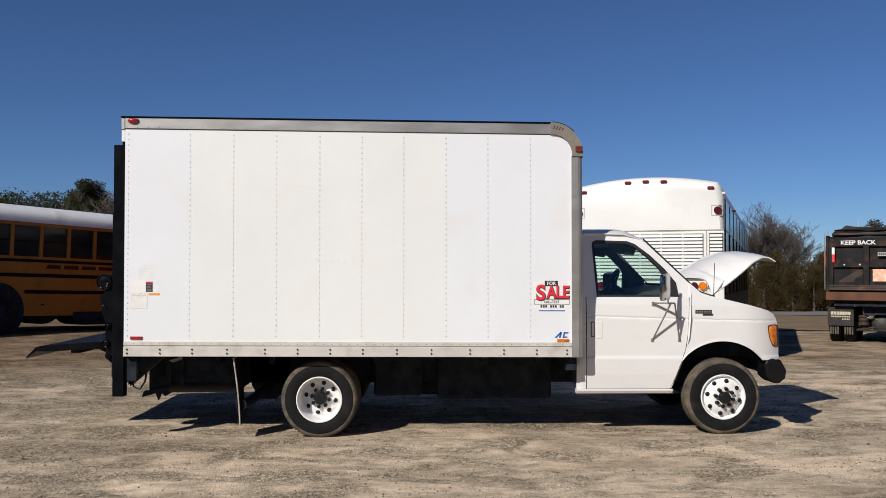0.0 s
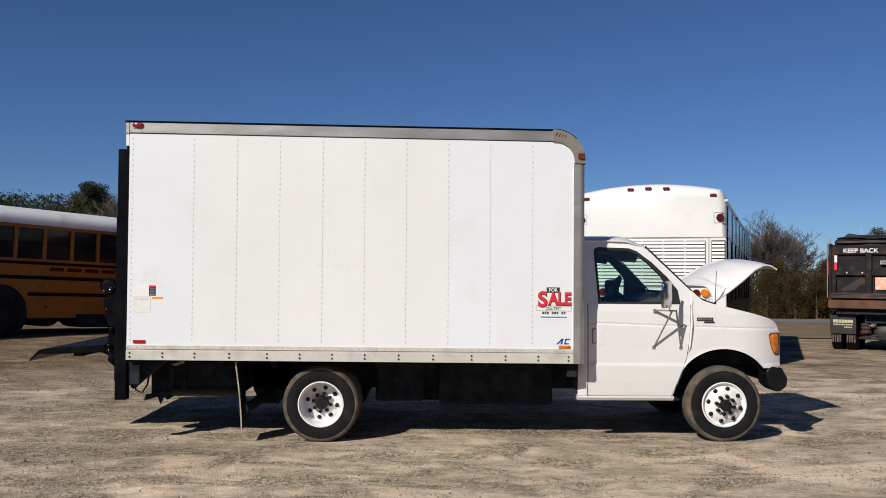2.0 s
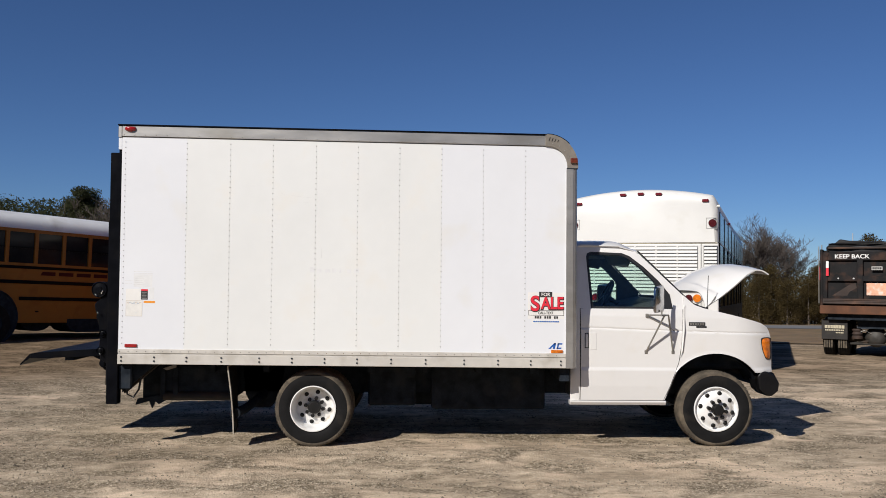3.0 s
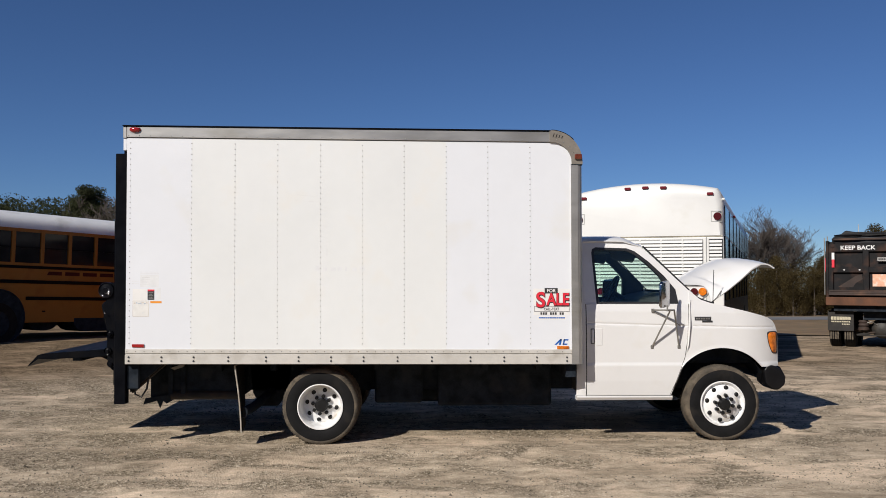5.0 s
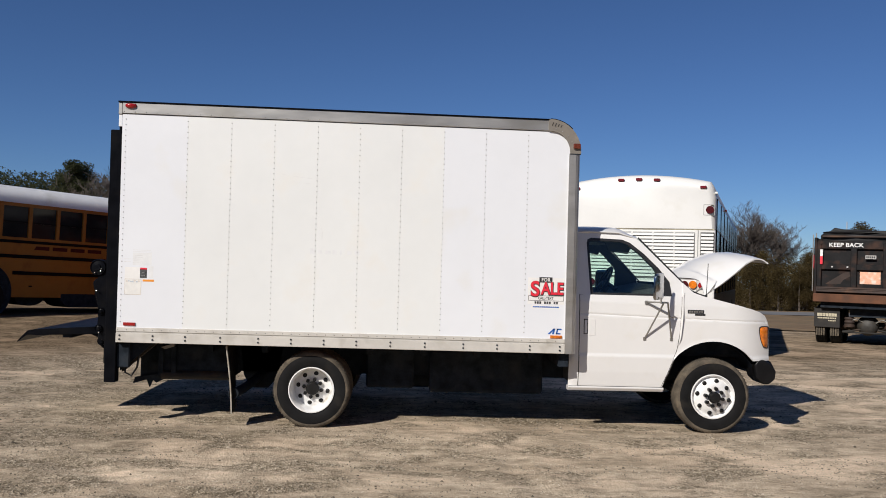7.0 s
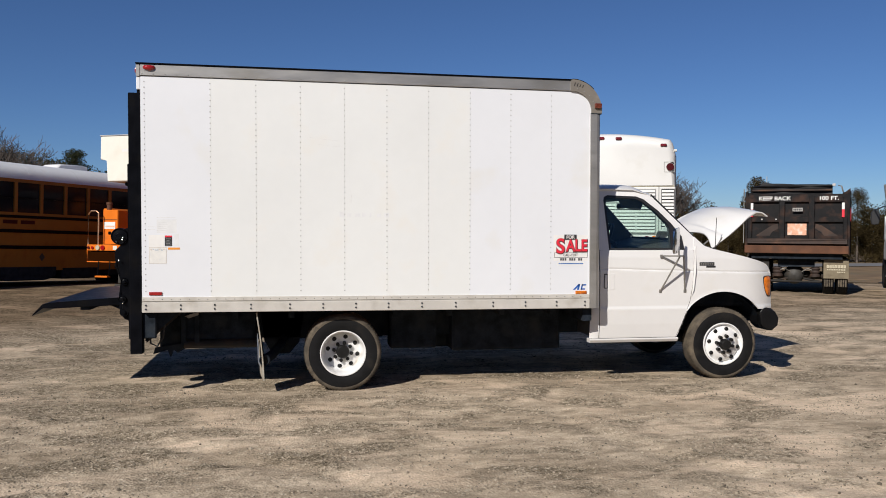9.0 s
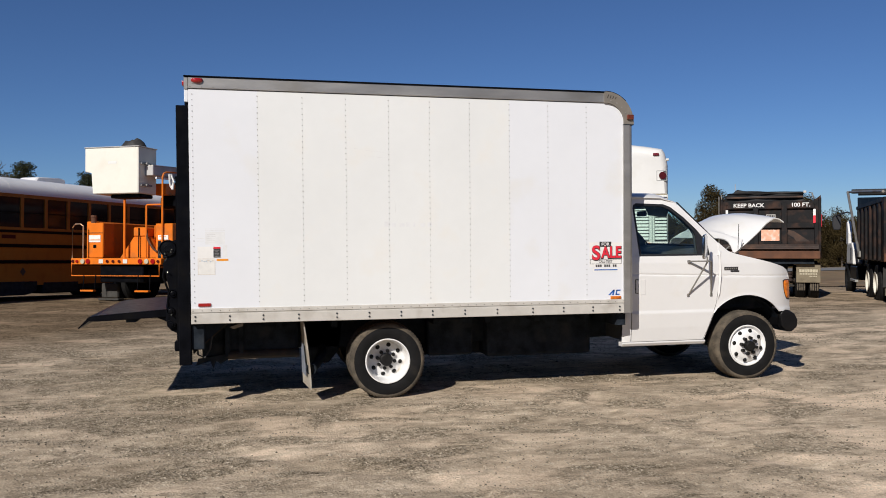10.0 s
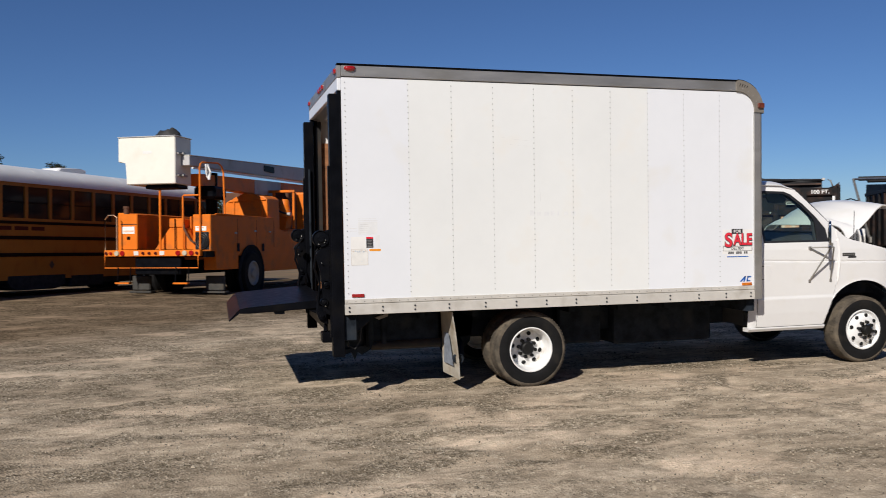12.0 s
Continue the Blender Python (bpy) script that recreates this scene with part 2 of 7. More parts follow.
def bump_ground():
    """Packed yard: brown dirt film, pale tan dust worn through, patches of grey gravel and a few tyre marks."""
    m = bpy.data.materials.new("packed_gravel")
    m.use_nodes = True
    nt = m.node_tree
    n, link = nt.nodes, nt.links.new
    b = n["Principled BSDF"]
    b.inputs["Roughness"].default_value = 0.95
    b.inputs["Specular IOR Level"].default_value = 0.02
    geo = n.new("ShaderNodeNewGeometry")

    def mapped(sx, sy, rz=0.0):
        mp = n.new("ShaderNodeMapping")
        mp.inputs["Scale"].default_value = (sx, sy, 1)
        mp.inputs["Rotation"].default_value = (0, 0, radians(rz))
        link(geo.outputs["Position"], mp.inputs["Vector"])
        return mp.outputs["Vector"]

    def nz(vec, sc, det=5.0, rough=0.55, bend=0.0):
        t = n.new("ShaderNodeTexNoise")
        t.inputs["Scale"].default_value, t.inputs["Detail"].default_value, t.inputs["Roughness"].default_value = sc, det, rough
        t.inputs["Distortion"].default_value = bend
        link(vec, t.inputs["Vector"])
        return t.outputs["Fac"]

    def ramp(out, stops):
        r = n.new("ShaderNodeValToRGB")
        while len(r.color_ramp.elements) < len(stops):
            r.color_ramp.elements.new(0.5)
        for e, (p, c) in zip(r.color_ramp.elements, stops):
            e.position, e.color = p, (*c, 1)
        link(out, r.inputs["Fac"])
        return r.outputs["Color"]

    def mix(kind, fac, a, c):
        x = n.new("ShaderNodeMix")
        x.data_type, x.blend_type = "RGBA", kind
        for sock, val in ((x.inputs["Factor"], fac), (x.inputs["A"], a), (x.inputs["B"], c)):
            if hasattr(val, "is_output"):
                link(val, sock)
            else:
                sock.default_value = val if isinstance(val, float) else (*val, 1.0)
        return x.outputs["Result"]

    def calc(op, a, c=0.0):
        x = n.new("ShaderNodeMath")
        x.operation = op
        for sock, val in ((x.inputs[0], a), (x.inputs[1], c)):
            if hasattr(val, "is_output"):
                link(val, sock)
            else:
                sock.default_value = val
        return x.outputs["Value"]

    def span(out, lo, hi, to_lo=0.0, to_hi=1.0):
        r = n.new("ShaderNodeMapRange")
        r.inputs["From Min"].default_value, r.inputs["From Max"].default_value = lo, hi
        r.inputs["To Min"].default_value, r.inputs["To Max"].default_value = to_lo, to_hi
        link(out, r.inputs["Value"])
        return r.outputs["Result"]

    flat, patchy = mapped(1, 1), mapped(0.62, 1.15, 6)
    pos = n.new("ShaderNodeSeparateXYZ")
    link(geo.outputs["Position"], pos.inputs["Vector"])
    px, py = pos.outputs["X"], pos.outputs["Y"]
    # how much dirt lies over the stones: broad patches with ragged edges
    cover = nz(patchy, 1.9, 9.0, 0.66, 0.5)
    cover = calc("ADD", cover, span(px, -4.0, 4.5, -0.012, 0.035))
    cover = calc("ADD", cover, span(py, 10.0, 4.0, -0.015, 0.025))
    dusty = calc("ADD", nz(mapped(0.75, 1.3, -10), 0.85, 8.0, 0.62, 0.8), span(px, -4.0, 4.0, -0.015, 0.03))
    # tyre marks: pressed bands along two bends and one straight run with tread bars
    marks = []
    for cx, cy, rad, wide in ((-2.0, 4.6, 1.32, 0.13), (3.6, 6.9, 2.6, 0.16), (9.5, -1.5, 9.0, 0.20), (-6.0, 1.5, 6.2, 0.18)):
        dist = calc("SQRT", calc("ADD", calc("POWER", calc("SUBTRACT", px, cx), 2.0), calc("POWER", calc("SUBTRACT", py, cy), 2.0)))
        marks.append(span(calc("ABSOLUTE", calc("SUBTRACT", dist, rad)), wide, wide * 0.35))
    band = marks[0]
    for other in marks[1:]:
        band = calc("MAXIMUM", band, other)
    band = calc("MULTIPLY", band, span(nz(flat, 1.7, 4.0), 0.42, 0.60))
    cover = calc("ADD", cover, calc("MULTIPLY", band, 0.07))
    tread_v = mapped(1, 1, 18.7)
    tsep = n.new("ShaderNodeSeparateXYZ")
    link(tread_v, tsep.inputs["Vector"])
    run = calc("MULTIPLY", span(calc("ABSOLUTE", calc("ADD", tsep.outputs["X"], -0.80)), 0.13, 0.08), span(py, 7.6, 6.9))
    run = calc("MULTIPLY", run, span(py, 4.4, 4.9))
    bars = span(calc("SINE", calc("MULTIPLY", tsep.outputs["Y"], 88.0)), -0.1, 0.7)
    print_mark = calc("MULTIPLY", calc("MULTIPLY", run, bars), span(nz(flat, 3.2, 3.0), 0.48, 0.62))
    cover = calc("ADD", cover, calc("MULTIPLY", run, 0.05))

    stones = n.new("ShaderNodeTexVoronoi")
    stones.inputs["Scale"].default_value = 52.0
    link(flat, stones.inputs["Vector"])
    big = n.new("ShaderNodeTexVoronoi")
    big.inputs["Scale"].default_value = 23.0
    link(flat, big.inputs["Vector"])
    stone_col = ramp(stones.outputs["Color"], [(0.10, (0.19, 0.152, 0.110)), (0.45, (0.315, 0.260, 0.190)), (0.75, (0.415, 0.350, 0.264)), (1.0, (0.60, 0.525, 0.415))])
    stone_col = mix("MULTIPLY", 1.0, stone_col, ramp(big.outputs["Color"], [(0.2, (0.66, 0.65, 0.63)), (0.8, (1.22, 1.22, 1.22))]))
    gravel = mix("MULTIPLY", 1.0, stone_col, ramp(nz(flat, 90.0, 3.0, 0.7), [(0.30, (0.76, 0.75, 0.74)), (0.70, (1.18, 1.18, 1.18))]))
    film = ramp(nz(mapped(1.0, 1.9, 5), 3.6, 8.0, 0.66, 0.4), [(0.33, (0.285, 0.230, 0.166)), (0.50, (0.46, 0.374, 0.277)), (0.66, (0.66, 0.545, 0.41))])
    tan = ramp(nz(flat, 11.0, 6.0, 0.65), [(0.28, (0.60, 0.470, 0.345)), (0.72, (0.79, 0.635, 0.478))])
    dirt = mix("MIX", ramp(dusty, [(0.50, (0, 0, 0)), (0.60, (1, 1, 1))]), film, tan)
    grit = ramp(nz(flat, 65.0, 4.0, 0.75), [(0.30, (0.76, 0.75, 0.73)), (0.56, (1.03, 1.03, 1.03))])
    dirt = mix("MULTIPLY", 1.0, dirt, grit)
    # single stones that still stand through the dirt
    proud = ramp(calc("MULTIPLY", span(big.outputs["Color"], 0.35, 0.85), span(stones.outputs["Color"], 0.55, 0.85)), [(0.25, (0, 0, 0)), (0.75, (0.8, 0.8, 0.8))])
    dirt = mix("MIX", proud, dirt, gravel)
    where = ramp(cover, [(0.435, (0, 0, 0)), (0.555, (0.97, 0.97, 0.97))])
    col = mix("MIX", where, gravel, dirt)
    col = mix("MULTIPLY", print_mark, col, (0.78, 0.75, 0.71))
    blot = ramp(nz(mapped(0.8, 1.3, -8), 0.55, 7.0, 0.6), [(0.36, (0.74, 0.73, 0.71)), (0.58, (1.04, 1.04, 1.04))])
    col = mix("MULTIPLY", 1.0, col, blot)
    # darker packed soil towards the back of the yard, with a wandering edge
    reach = calc("ADD", calc("ADD", span(px, -1.5, -9.0, 0.0, 4.0), py), calc("MULTIPLY", nz(flat, 0.22, 5.0), 7.0))
    col = mix("MULTIPLY", calc("MULTIPLY", span(reach, 17.5, 20.8), span(px, 3.0, 10.0, 1.0, 0.62)), col, (0.49, 0.44, 0.39))
    link(col, b.inputs["Base Color"])
    bp = n.new("ShaderNodeBump")
    bp.inputs["Strength"].default_value, bp.inputs["Distance"].default_value = 0.55, 0.03
    link(calc("SUBTRACT", nz(flat, 9.0, 8.0, 0.7), calc("MULTIPLY", print_mark, 0.18)), bp.inputs["Height"])
    bp2 = n.new("ShaderNodeBump")
    bp2.inputs["Distance"].default_value = 0.014
    link(span(where, 0.0, 1.0, 0.68, 0.30), bp2.inputs["Strength"])
    link(stones.outputs["Distance"], bp2.inputs["Height"])
    link(bp.outputs["Normal"], bp2.inputs["Normal"])
    link(bp2.outputs["Normal"], b.inputs["Normal"])
    return m


GRAVEL = bump_ground()
STONE = material("loose_stone", (0.33, 0.285, 0.225), 0.9, vary=0.3, scale=7.0, spec=0.05)
sn, sl = STONE.node_tree.nodes, STONE.node_tree.links.new
s_geo, s_ramp, s_mix = sn.new("ShaderNodeNewGeometry"), sn.new("ShaderNodeValToRGB"), sn.new("ShaderNodeMix")
s_ramp.color_ramp.elements[0].color, s_ramp.color_ramp.elements[1].color = (0.34, 0.33, 0.32, 1), (1.30, 1.28, 1.24, 1)
s_mix.data_type, s_mix.blend_type = "RGBA", "MULTIPLY"
s_mix.inputs["Factor"].default_value = 1.0
sl(s_geo.outputs["Random Per Island"], s_ramp.inputs["Fac"])
sl(sn["Principled BSDF"].inputs["Base Color"].links[0].from_socket, s_mix.inputs["A"])
sl(s_ramp.outputs["Color"], s_mix.inputs["B"])
sl(s_mix.outputs["Result"], sn["Principled BSDF"].inputs["Base Color"])
GRASS = material("dry_winter_grass", (0.20, 0.130, 0.064), 0.95, vary=0.3, scale=0.8, dirt=(0.13, 0.10, 0.05), dirt_amount=0.4, dirt_scale=0.5, bump=0.5, bump_scale=8)
ASPHALT = material("old_asphalt", (0.16, 0.16, 0.165), 0.9, vary=0.12, scale=1.0)


# ---- mesh helpers ----
def part(name, bm, mat, parent=None, label="", smooth=False, bevel=0.0, segs=1, warp=None):
    if bevel:
        bmesh.ops.bevel(bm, geom=bm.edges[:], offset=bevel, segments=segs, profile=0.6, affect="EDGES", clamp_overlap=True)
    if warp:
        for v in bm.verts:
            v.co = warp(v.co)
    bmesh.ops.recalc_face_normals(bm, faces=bm.faces[:])
    me = bpy.data.meshes.new(name)
    bm.to_mesh(me)
    bm.free()
    me.materials.append(mat)
    if smooth:
        for p in me.polygons:
            p.use_smooth = True
        me.set_sharp_from_angle(angle=radians(38))
    ob = new(name, me)
    if parent is not None:
        ob.parent = parent
    if label:
        ob["label"] = label
    return ob


def BM():
    return bmesh.new()


def box(bm, x0, x1, y0, y1, z0, z1):
    m = Matrix.LocRotScale(((x0 + x1) / 2, (y0 + y1) / 2, (z0 + z1) / 2), None, (abs(x1 - x0), abs(y1 - y0), abs(z1 - z0)))
    bmesh.ops.create_cube(bm, size=1.0, matrix=m)
    return bm


def cyl(bm, p0, p1, r, seg=16, r2=None):
    p0, p1 = Vector(p0), Vector(p1)
    d = p1 - p0
    m = Matrix.Translation((p0 + p1) / 2) @ d.to_track_quat("Z", "Y").to_matrix().to_4x4()
    bmesh.ops.create_cone(bm, cap_ends=True, segments=seg, radius1=r, radius2=r if r2 is None else r2, depth=d.length, matrix=m)
    return bm


def tube(bm, pts, r, seg=8):
    """A bent tube along pts."""
    pts = [Vector(p) for p in pts]
    rings = []
    for i, p in enumerate(pts):
        d = (pts[min(i + 1, len(pts) - 1)] - pts[max(i - 1, 0)]).normalized()
        q = d.to_track_quat("Z", "Y").to_matrix()
        rings.append([bm.verts.new(p + q @ Vector((r * math.cos(2 * math.pi * k / seg), r * math.sin(2 * math.pi * k / seg), 0))) for k in range(seg)])
    for a, c in zip(rings, rings[1:]):
        # ring starts can be turned against each other between bends; match the nearest
        off = min(range(seg), key=lambda o: (a[0].co - c[o].co).length)
        for k in range(seg):
            bm.faces.new((a[k], a[(k + 1) % seg], c[(k + 1 + off) % seg], c[(k + off) % seg]))
    bm.faces.new(rings[0][::-1])
    bm.faces.new(rings[-1])
    return bm


def lathe(bm, profile, centre, seg=40, axis="y"):
    """profile: (radius, offset along the axis) from one end to the other."""
    c = Vector(centre)
    rings = []
    for r, o in profile:
        ring = []
        for k in range(seg):
            a = 2 * math.pi * k / seg
            u, w = r * math.cos(a), r * math.sin(a)
            ring.append(bm.verts.new(c + (Vector((u, o, w)) if axis == "y" else Vector((o, u, w)) if axis == "x" else Vector((u, w, o)))))
        rings.append(ring)
    for a, b2 in zip(rings, rings[1:]):
        for k in range(seg):
            bm.faces.new((a[k], a[(k + 1) % seg], b2[(k + 1) % seg], b2[k]))
    return bm


def grid(bm, fn, nu, nv):
    """A sheet of (nu+1) x (nv+1) points fn(u, v), u and v from 0 to 1."""
    vs = [[bm.verts.new(fn(i / nu, j / nv)) for j in range(nv + 1)] for i in range(nu + 1)]
    for i in range(nu):
        for j in range(nv):
            bm.faces.new((vs[i][j], vs[i + 1][j], vs[i + 1][j + 1], vs[i][j + 1]))
    return bm


def thick(bm, amount):
    bmesh.ops.recalc_face_normals(bm, faces=bm.faces[:])
    bmesh.ops.solidify(bm, geom=bm.faces[:], thickness=amount)
    return bm


def slab(bm, pts, off):
    """A flat polygon drawn out by the vector off."""
    off = Vector(off)
    a = [bm.verts.new(Vector(p)) for p in pts]
    b = [bm.verts.new(Vector(p) + off) for p in pts]
    bm.faces.new(a)
    bm.faces.new(b[::-1])
    for i in range(len(a)):
        bm.faces.new((a[i], a[(i + 1) % len(a)], b[(i + 1) % len(a)], b[i]))
    return bm


def ring_plate(bm, outer, inner, off):
    """A plate with a hole: two loops of equal count, drawn out by off."""
    off = Vector(off)
    n = len(outer)
    loops = [[bm.verts.new(Vector(p) + o) for p in lp] for o in (Vector(), off) for lp in (outer, inner)]
    o0, i0, o1, i1 = loops
    for k in range(n):
        j = (k + 1) % n
        for q in ((o0[k], o0[j], i0[j], i0[k]), (o1[k], i1[k], i1[j], o1[j]), (o0[k], o1[k], o1[j], o0[j]), (i0[k], i0[j], i1[j], i1[k])):
            bm.faces.new(q)
    return bm


def lettering(name, text, size, mat, parent, m, label="", squeeze=1.0, bold=0.0):
    cu = bpy.data.curves.new(name, "FONT")
    cu.body, cu.size, cu.extrude, cu.offset = text, size, 0.001, bold
    cu.align_x, cu.align_y = "CENTER", "CENTER"
    tmp = new("tmp", cu)
    dg = bpy.context.evaluated_depsgraph_get()
    me = bpy.data.meshes.new_from_object(tmp.evaluated_get(dg))
    bpy.data.objects.remove(tmp)
    me.transform(m @ Matrix.Diagonal((squeeze, 1, 1, 1)))
    me.materials.clear()
    me.materials.append(mat)
    ob = new(name, me)
    ob.parent = parent
    if label:
        ob["label"] = label
    return ob


def thing(name, label, category, m=None, group=""):
    e = new(name)
    e.empty_display_size = 0.2
    if m is not None:
        e.matrix_basis = m
    return tagged(e, label, category, group)


def smooth_step(a, b, v):
    t = clamp01((v - a) / (b - a))
    return t * t * (3 - 2 * t)


# ---- ground ----
def ground_z(x, y):
    side = max(-14.0, min(22.0, x))
    z = -0.018 * side * smooth_step(10, 19, y) - 0.028 * max(0.0, y - 19.5) * smooth_step(19.5, 26, y)
    near = smooth_step(40, 12, abs(y)) * smooth_step(40, 14, abs(x))
    rough = 0.014 * noise.noise((x * 0.9, y * 0.9, 0)) + 0.010 * noise.noise((x * 2.3, y * 3.2, 3)) + 0.006 * noise.noise((x * 6.1, y * 7.3, 8))
    if y < 8.0:
        # shallow ruts pressed by turning wheels
        for cx, cy, rad, wide, deep in ((-2.0, 4.6, 1.32, 0.13, 0.016), (3.6, 6.9, 2.6, 0.16, 0.018), (9.5, -1.5, 9.0, 0.2, 0.012), (-6.0, 1.5, 6.2, 0.18, 0.012)):
            d = abs(math.hypot(x - cx, y - cy) - rad) / wide
            if d < 2.0:
                rough += deep * (0.6 * math.exp(-((d - 1.25) / 0.35) ** 2) - math.exp(-(d / 0.8) ** 2))
    # the ground is packed level where the truck's wheels stand
    for wx in (-0.865, 3.16):
        rough *= 1 - 0.9 * smooth_step(0.75, 0.35, abs(x - wx)) * smooth_step(1.7, 1.3, abs(y - 9.39))
    return z + near * rough


def axis_steps(lo, hi, step, far):
    core = [lo + i * step for i in range(int((hi - lo) / step) + 1)]
    out, d = [], step
    v = core[-1]
    while v < far:
        d *= 1.12
        v += d
        out.append(v)
    left, d, v = [], step, core[0]
    while v > -far:
        d *= 1.12
        v -= d
        left.append(v)
    return left[::-1] + core + out


def build_ground():
    xs, ys = axis_steps(-8, 8, 0.08, 1500), axis_steps(2, 12.5, 0.08, 1500)
    verts = [(x, y, ground_z(x, y)) for y in ys for x in xs]
    w = len(xs)
    faces = [(j * w + i, j * w + i + 1, (j + 1) * w + i + 1, (j + 1) * w + i) for j in range(len(ys) - 1) for i in range(w - 1)]
    me = bpy.data.meshes.new("ground")
    me.from_pydata(verts, [], faces)
    me.materials.append(GRAVEL)
    for p in me.polygons:
        p.use_smooth = True
    tagged(new("ground", me), "packed grey gravel yard with worn tan dirt streaks", "gravel yard", kind="structure")


build_ground()


def ground_strip(name, mat, x0, x1, y0, y1, lift, label, cat, nx=40, ny=6, ragged=0.0):
    bm = BM()

    def at(u, v):
        x, y = x0 + (x1 - x0) * u, y0 + (y1 - y0) * v
        if v == 0:
            y += ragged * noise.noise((x * 0.15, 1, 0))
        return (x, y, ground_z(x, y) + lift)

    grid(bm, at, nx, ny)
    return tagged(part(name, bm, mat), label, cat, kind="structure")


ground_strip("grass_verge", GRASS, -160, 160, 29.0, 52.5, 0.03, "dry brown winter grass verge beyond the yard", "grass", 80, 14, 1.6)
ground_strip("road", ASPHALT, -220, 220, 52.0, 60.0, 0.06, "grey asphalt road passing behind the yard", "road", 60, 4)
ground_strip("grass_far", GRASS, -220, 220, 60.0, 300.0, 0.03, "dry brown winter grass under the trees", "grass", 60, 8)


# ---- box truck ----
MID = 9.39                       # the truck's centre line in y
SIDE, FAR = 8.17, 10.61          # the box's two side planes
REAR_X = -2.737   # the tail of the box
truck = thing("box_truck", "white box truck with raised hood and rear liftgate on gravel", "box truck", Matrix.Translation((0.5, MID, 0)))
TRUCK_INV = Matrix.Translation((-0.5, -MID, 0))


def tp(name, bm, mat, parent=truck, label="", warp=None, **k):
    """A part of the truck, drawn in world coordinates."""
    ob = part(name, bm, mat, parent, label, warp=warp, **k)
    ob.data.transform(TRUCK_INV)
    return ob


def rake(co):
    """The box sits a little higher at the tail."""
    f = 0.0035 + 0.0075 * max(0.0, min(1.0, (co.z - 0.8) / 2.3))
    return Vector((co.x, co.y, co.z - (co.x + 0.6) * f))


def bp(name, bm, mat, label="", parent=truck, **k):
    return tp(name, bm, mat, parent, label, warp=rake, **k)


Z_BOT, Z_LOW, Z_TOP = 0.803, 0.942, 2.975
SEAMS = (-2.737, -2.108, -1.687, -1.271, -0.852, -0.443, -0.035, 0.378, 0.787, 1.202, 1.63)

# near side skin: ten riveted sheets, the last with a rounded upper corner
for i, (a, b) in enumerate(zip(SEAMS, SEAMS[1:])):
    bm = BM()
    lap = 0.0004 if i % 2 else 0.0
    zt = Z_TOP + 0.045
    if i < 9:
        box(bm, a, b, SIDE - lap, SIDE + 0.012, Z_LOW - 0.03, zt)
    else:
        pts = [(a, SIDE, Z_LOW - 0.03), (b, SIDE, Z_LOW - 0.03), (b, SIDE, 2.80)]
        pts += [(1.415 + 0.215 * math.cos(t), SIDE, 2.80 + 0.22 * math.sin(t)) for t in (0.3, 0.6, 0.9, 1.2)]
        pts += [(1.415, SIDE, zt), (a, SIDE, zt)]
        slab(bm, pts, (0, 0.012, 0))
    bp("side_panel", bm, PANEL_COOL if i in (0, 7, 8, 9) else PANEL)

# rivets: one row of domes for every seam and rail
def rivet_row(name, places, r=0.006, normal=(0, -1, 0), mat=STEEL):
    bm = BM()
    nrm = Vector(normal)
    q = nrm.to_track_quat("Z", "Y").to_matrix()
    for p in places:
        p = Vector(p)
        lo = [bm.verts.new(p + q @ Vector((r * math.cos(k * math.pi / 3), r * math.sin(k * math.pi / 3), 0))) for k in range(6)]
        hi = [bm.verts.new(p + q @ Vector((0.55 * r * math.cos(k * math.pi / 3), 0.55 * r * math.sin(k * math.pi / 3), 0.6 * r))) for k in range(6)]
        for k in range(6):
            bm.faces.new((lo[k], lo[(k + 1) % 6], hi[(k + 1) % 6], hi[k]))
        bm.faces.new(hi)
    ob = bp(name, bm, mat)
    ob["kind"] = "stuff"
    return ob


for x in (-2.703, *SEAMS[1:10]):
    rivet_row("riveted_seam", [(x, SIDE - 0.0015, 1.0 + 0.0525 * k) for k in range(38)], 0.0060, mat=RIVET_GREY)
rivet_row("riveted_rail", [(-2.72 + 0.104 * k, SIDE - 0.0125, 3.012) for k in range(40)], 0.0065, mat=ALUMINIUM)
rivet_row("riveted_rail", [(-2.72 + 0.083 * k, SIDE - 0.0115, 0.925) for k in range(52)], 0.005, mat=STEEL)
rivet_row("riveted_post", [(1.638, SIDE - 0.0225, 0.95 + 0.075 * k) for k in range(24)], 0.006, mat=ALUMINIUM)
rivet_row("riveted_cap", [(1.415 + 0.235 * math.cos(t), SIDE - 0.0225, 2.795 + 0.23 * math.sin(t)) for t in (0.15, 0.45, 0.75, 1.05, 1.35)], 0.006, mat=ALUMINIUM)

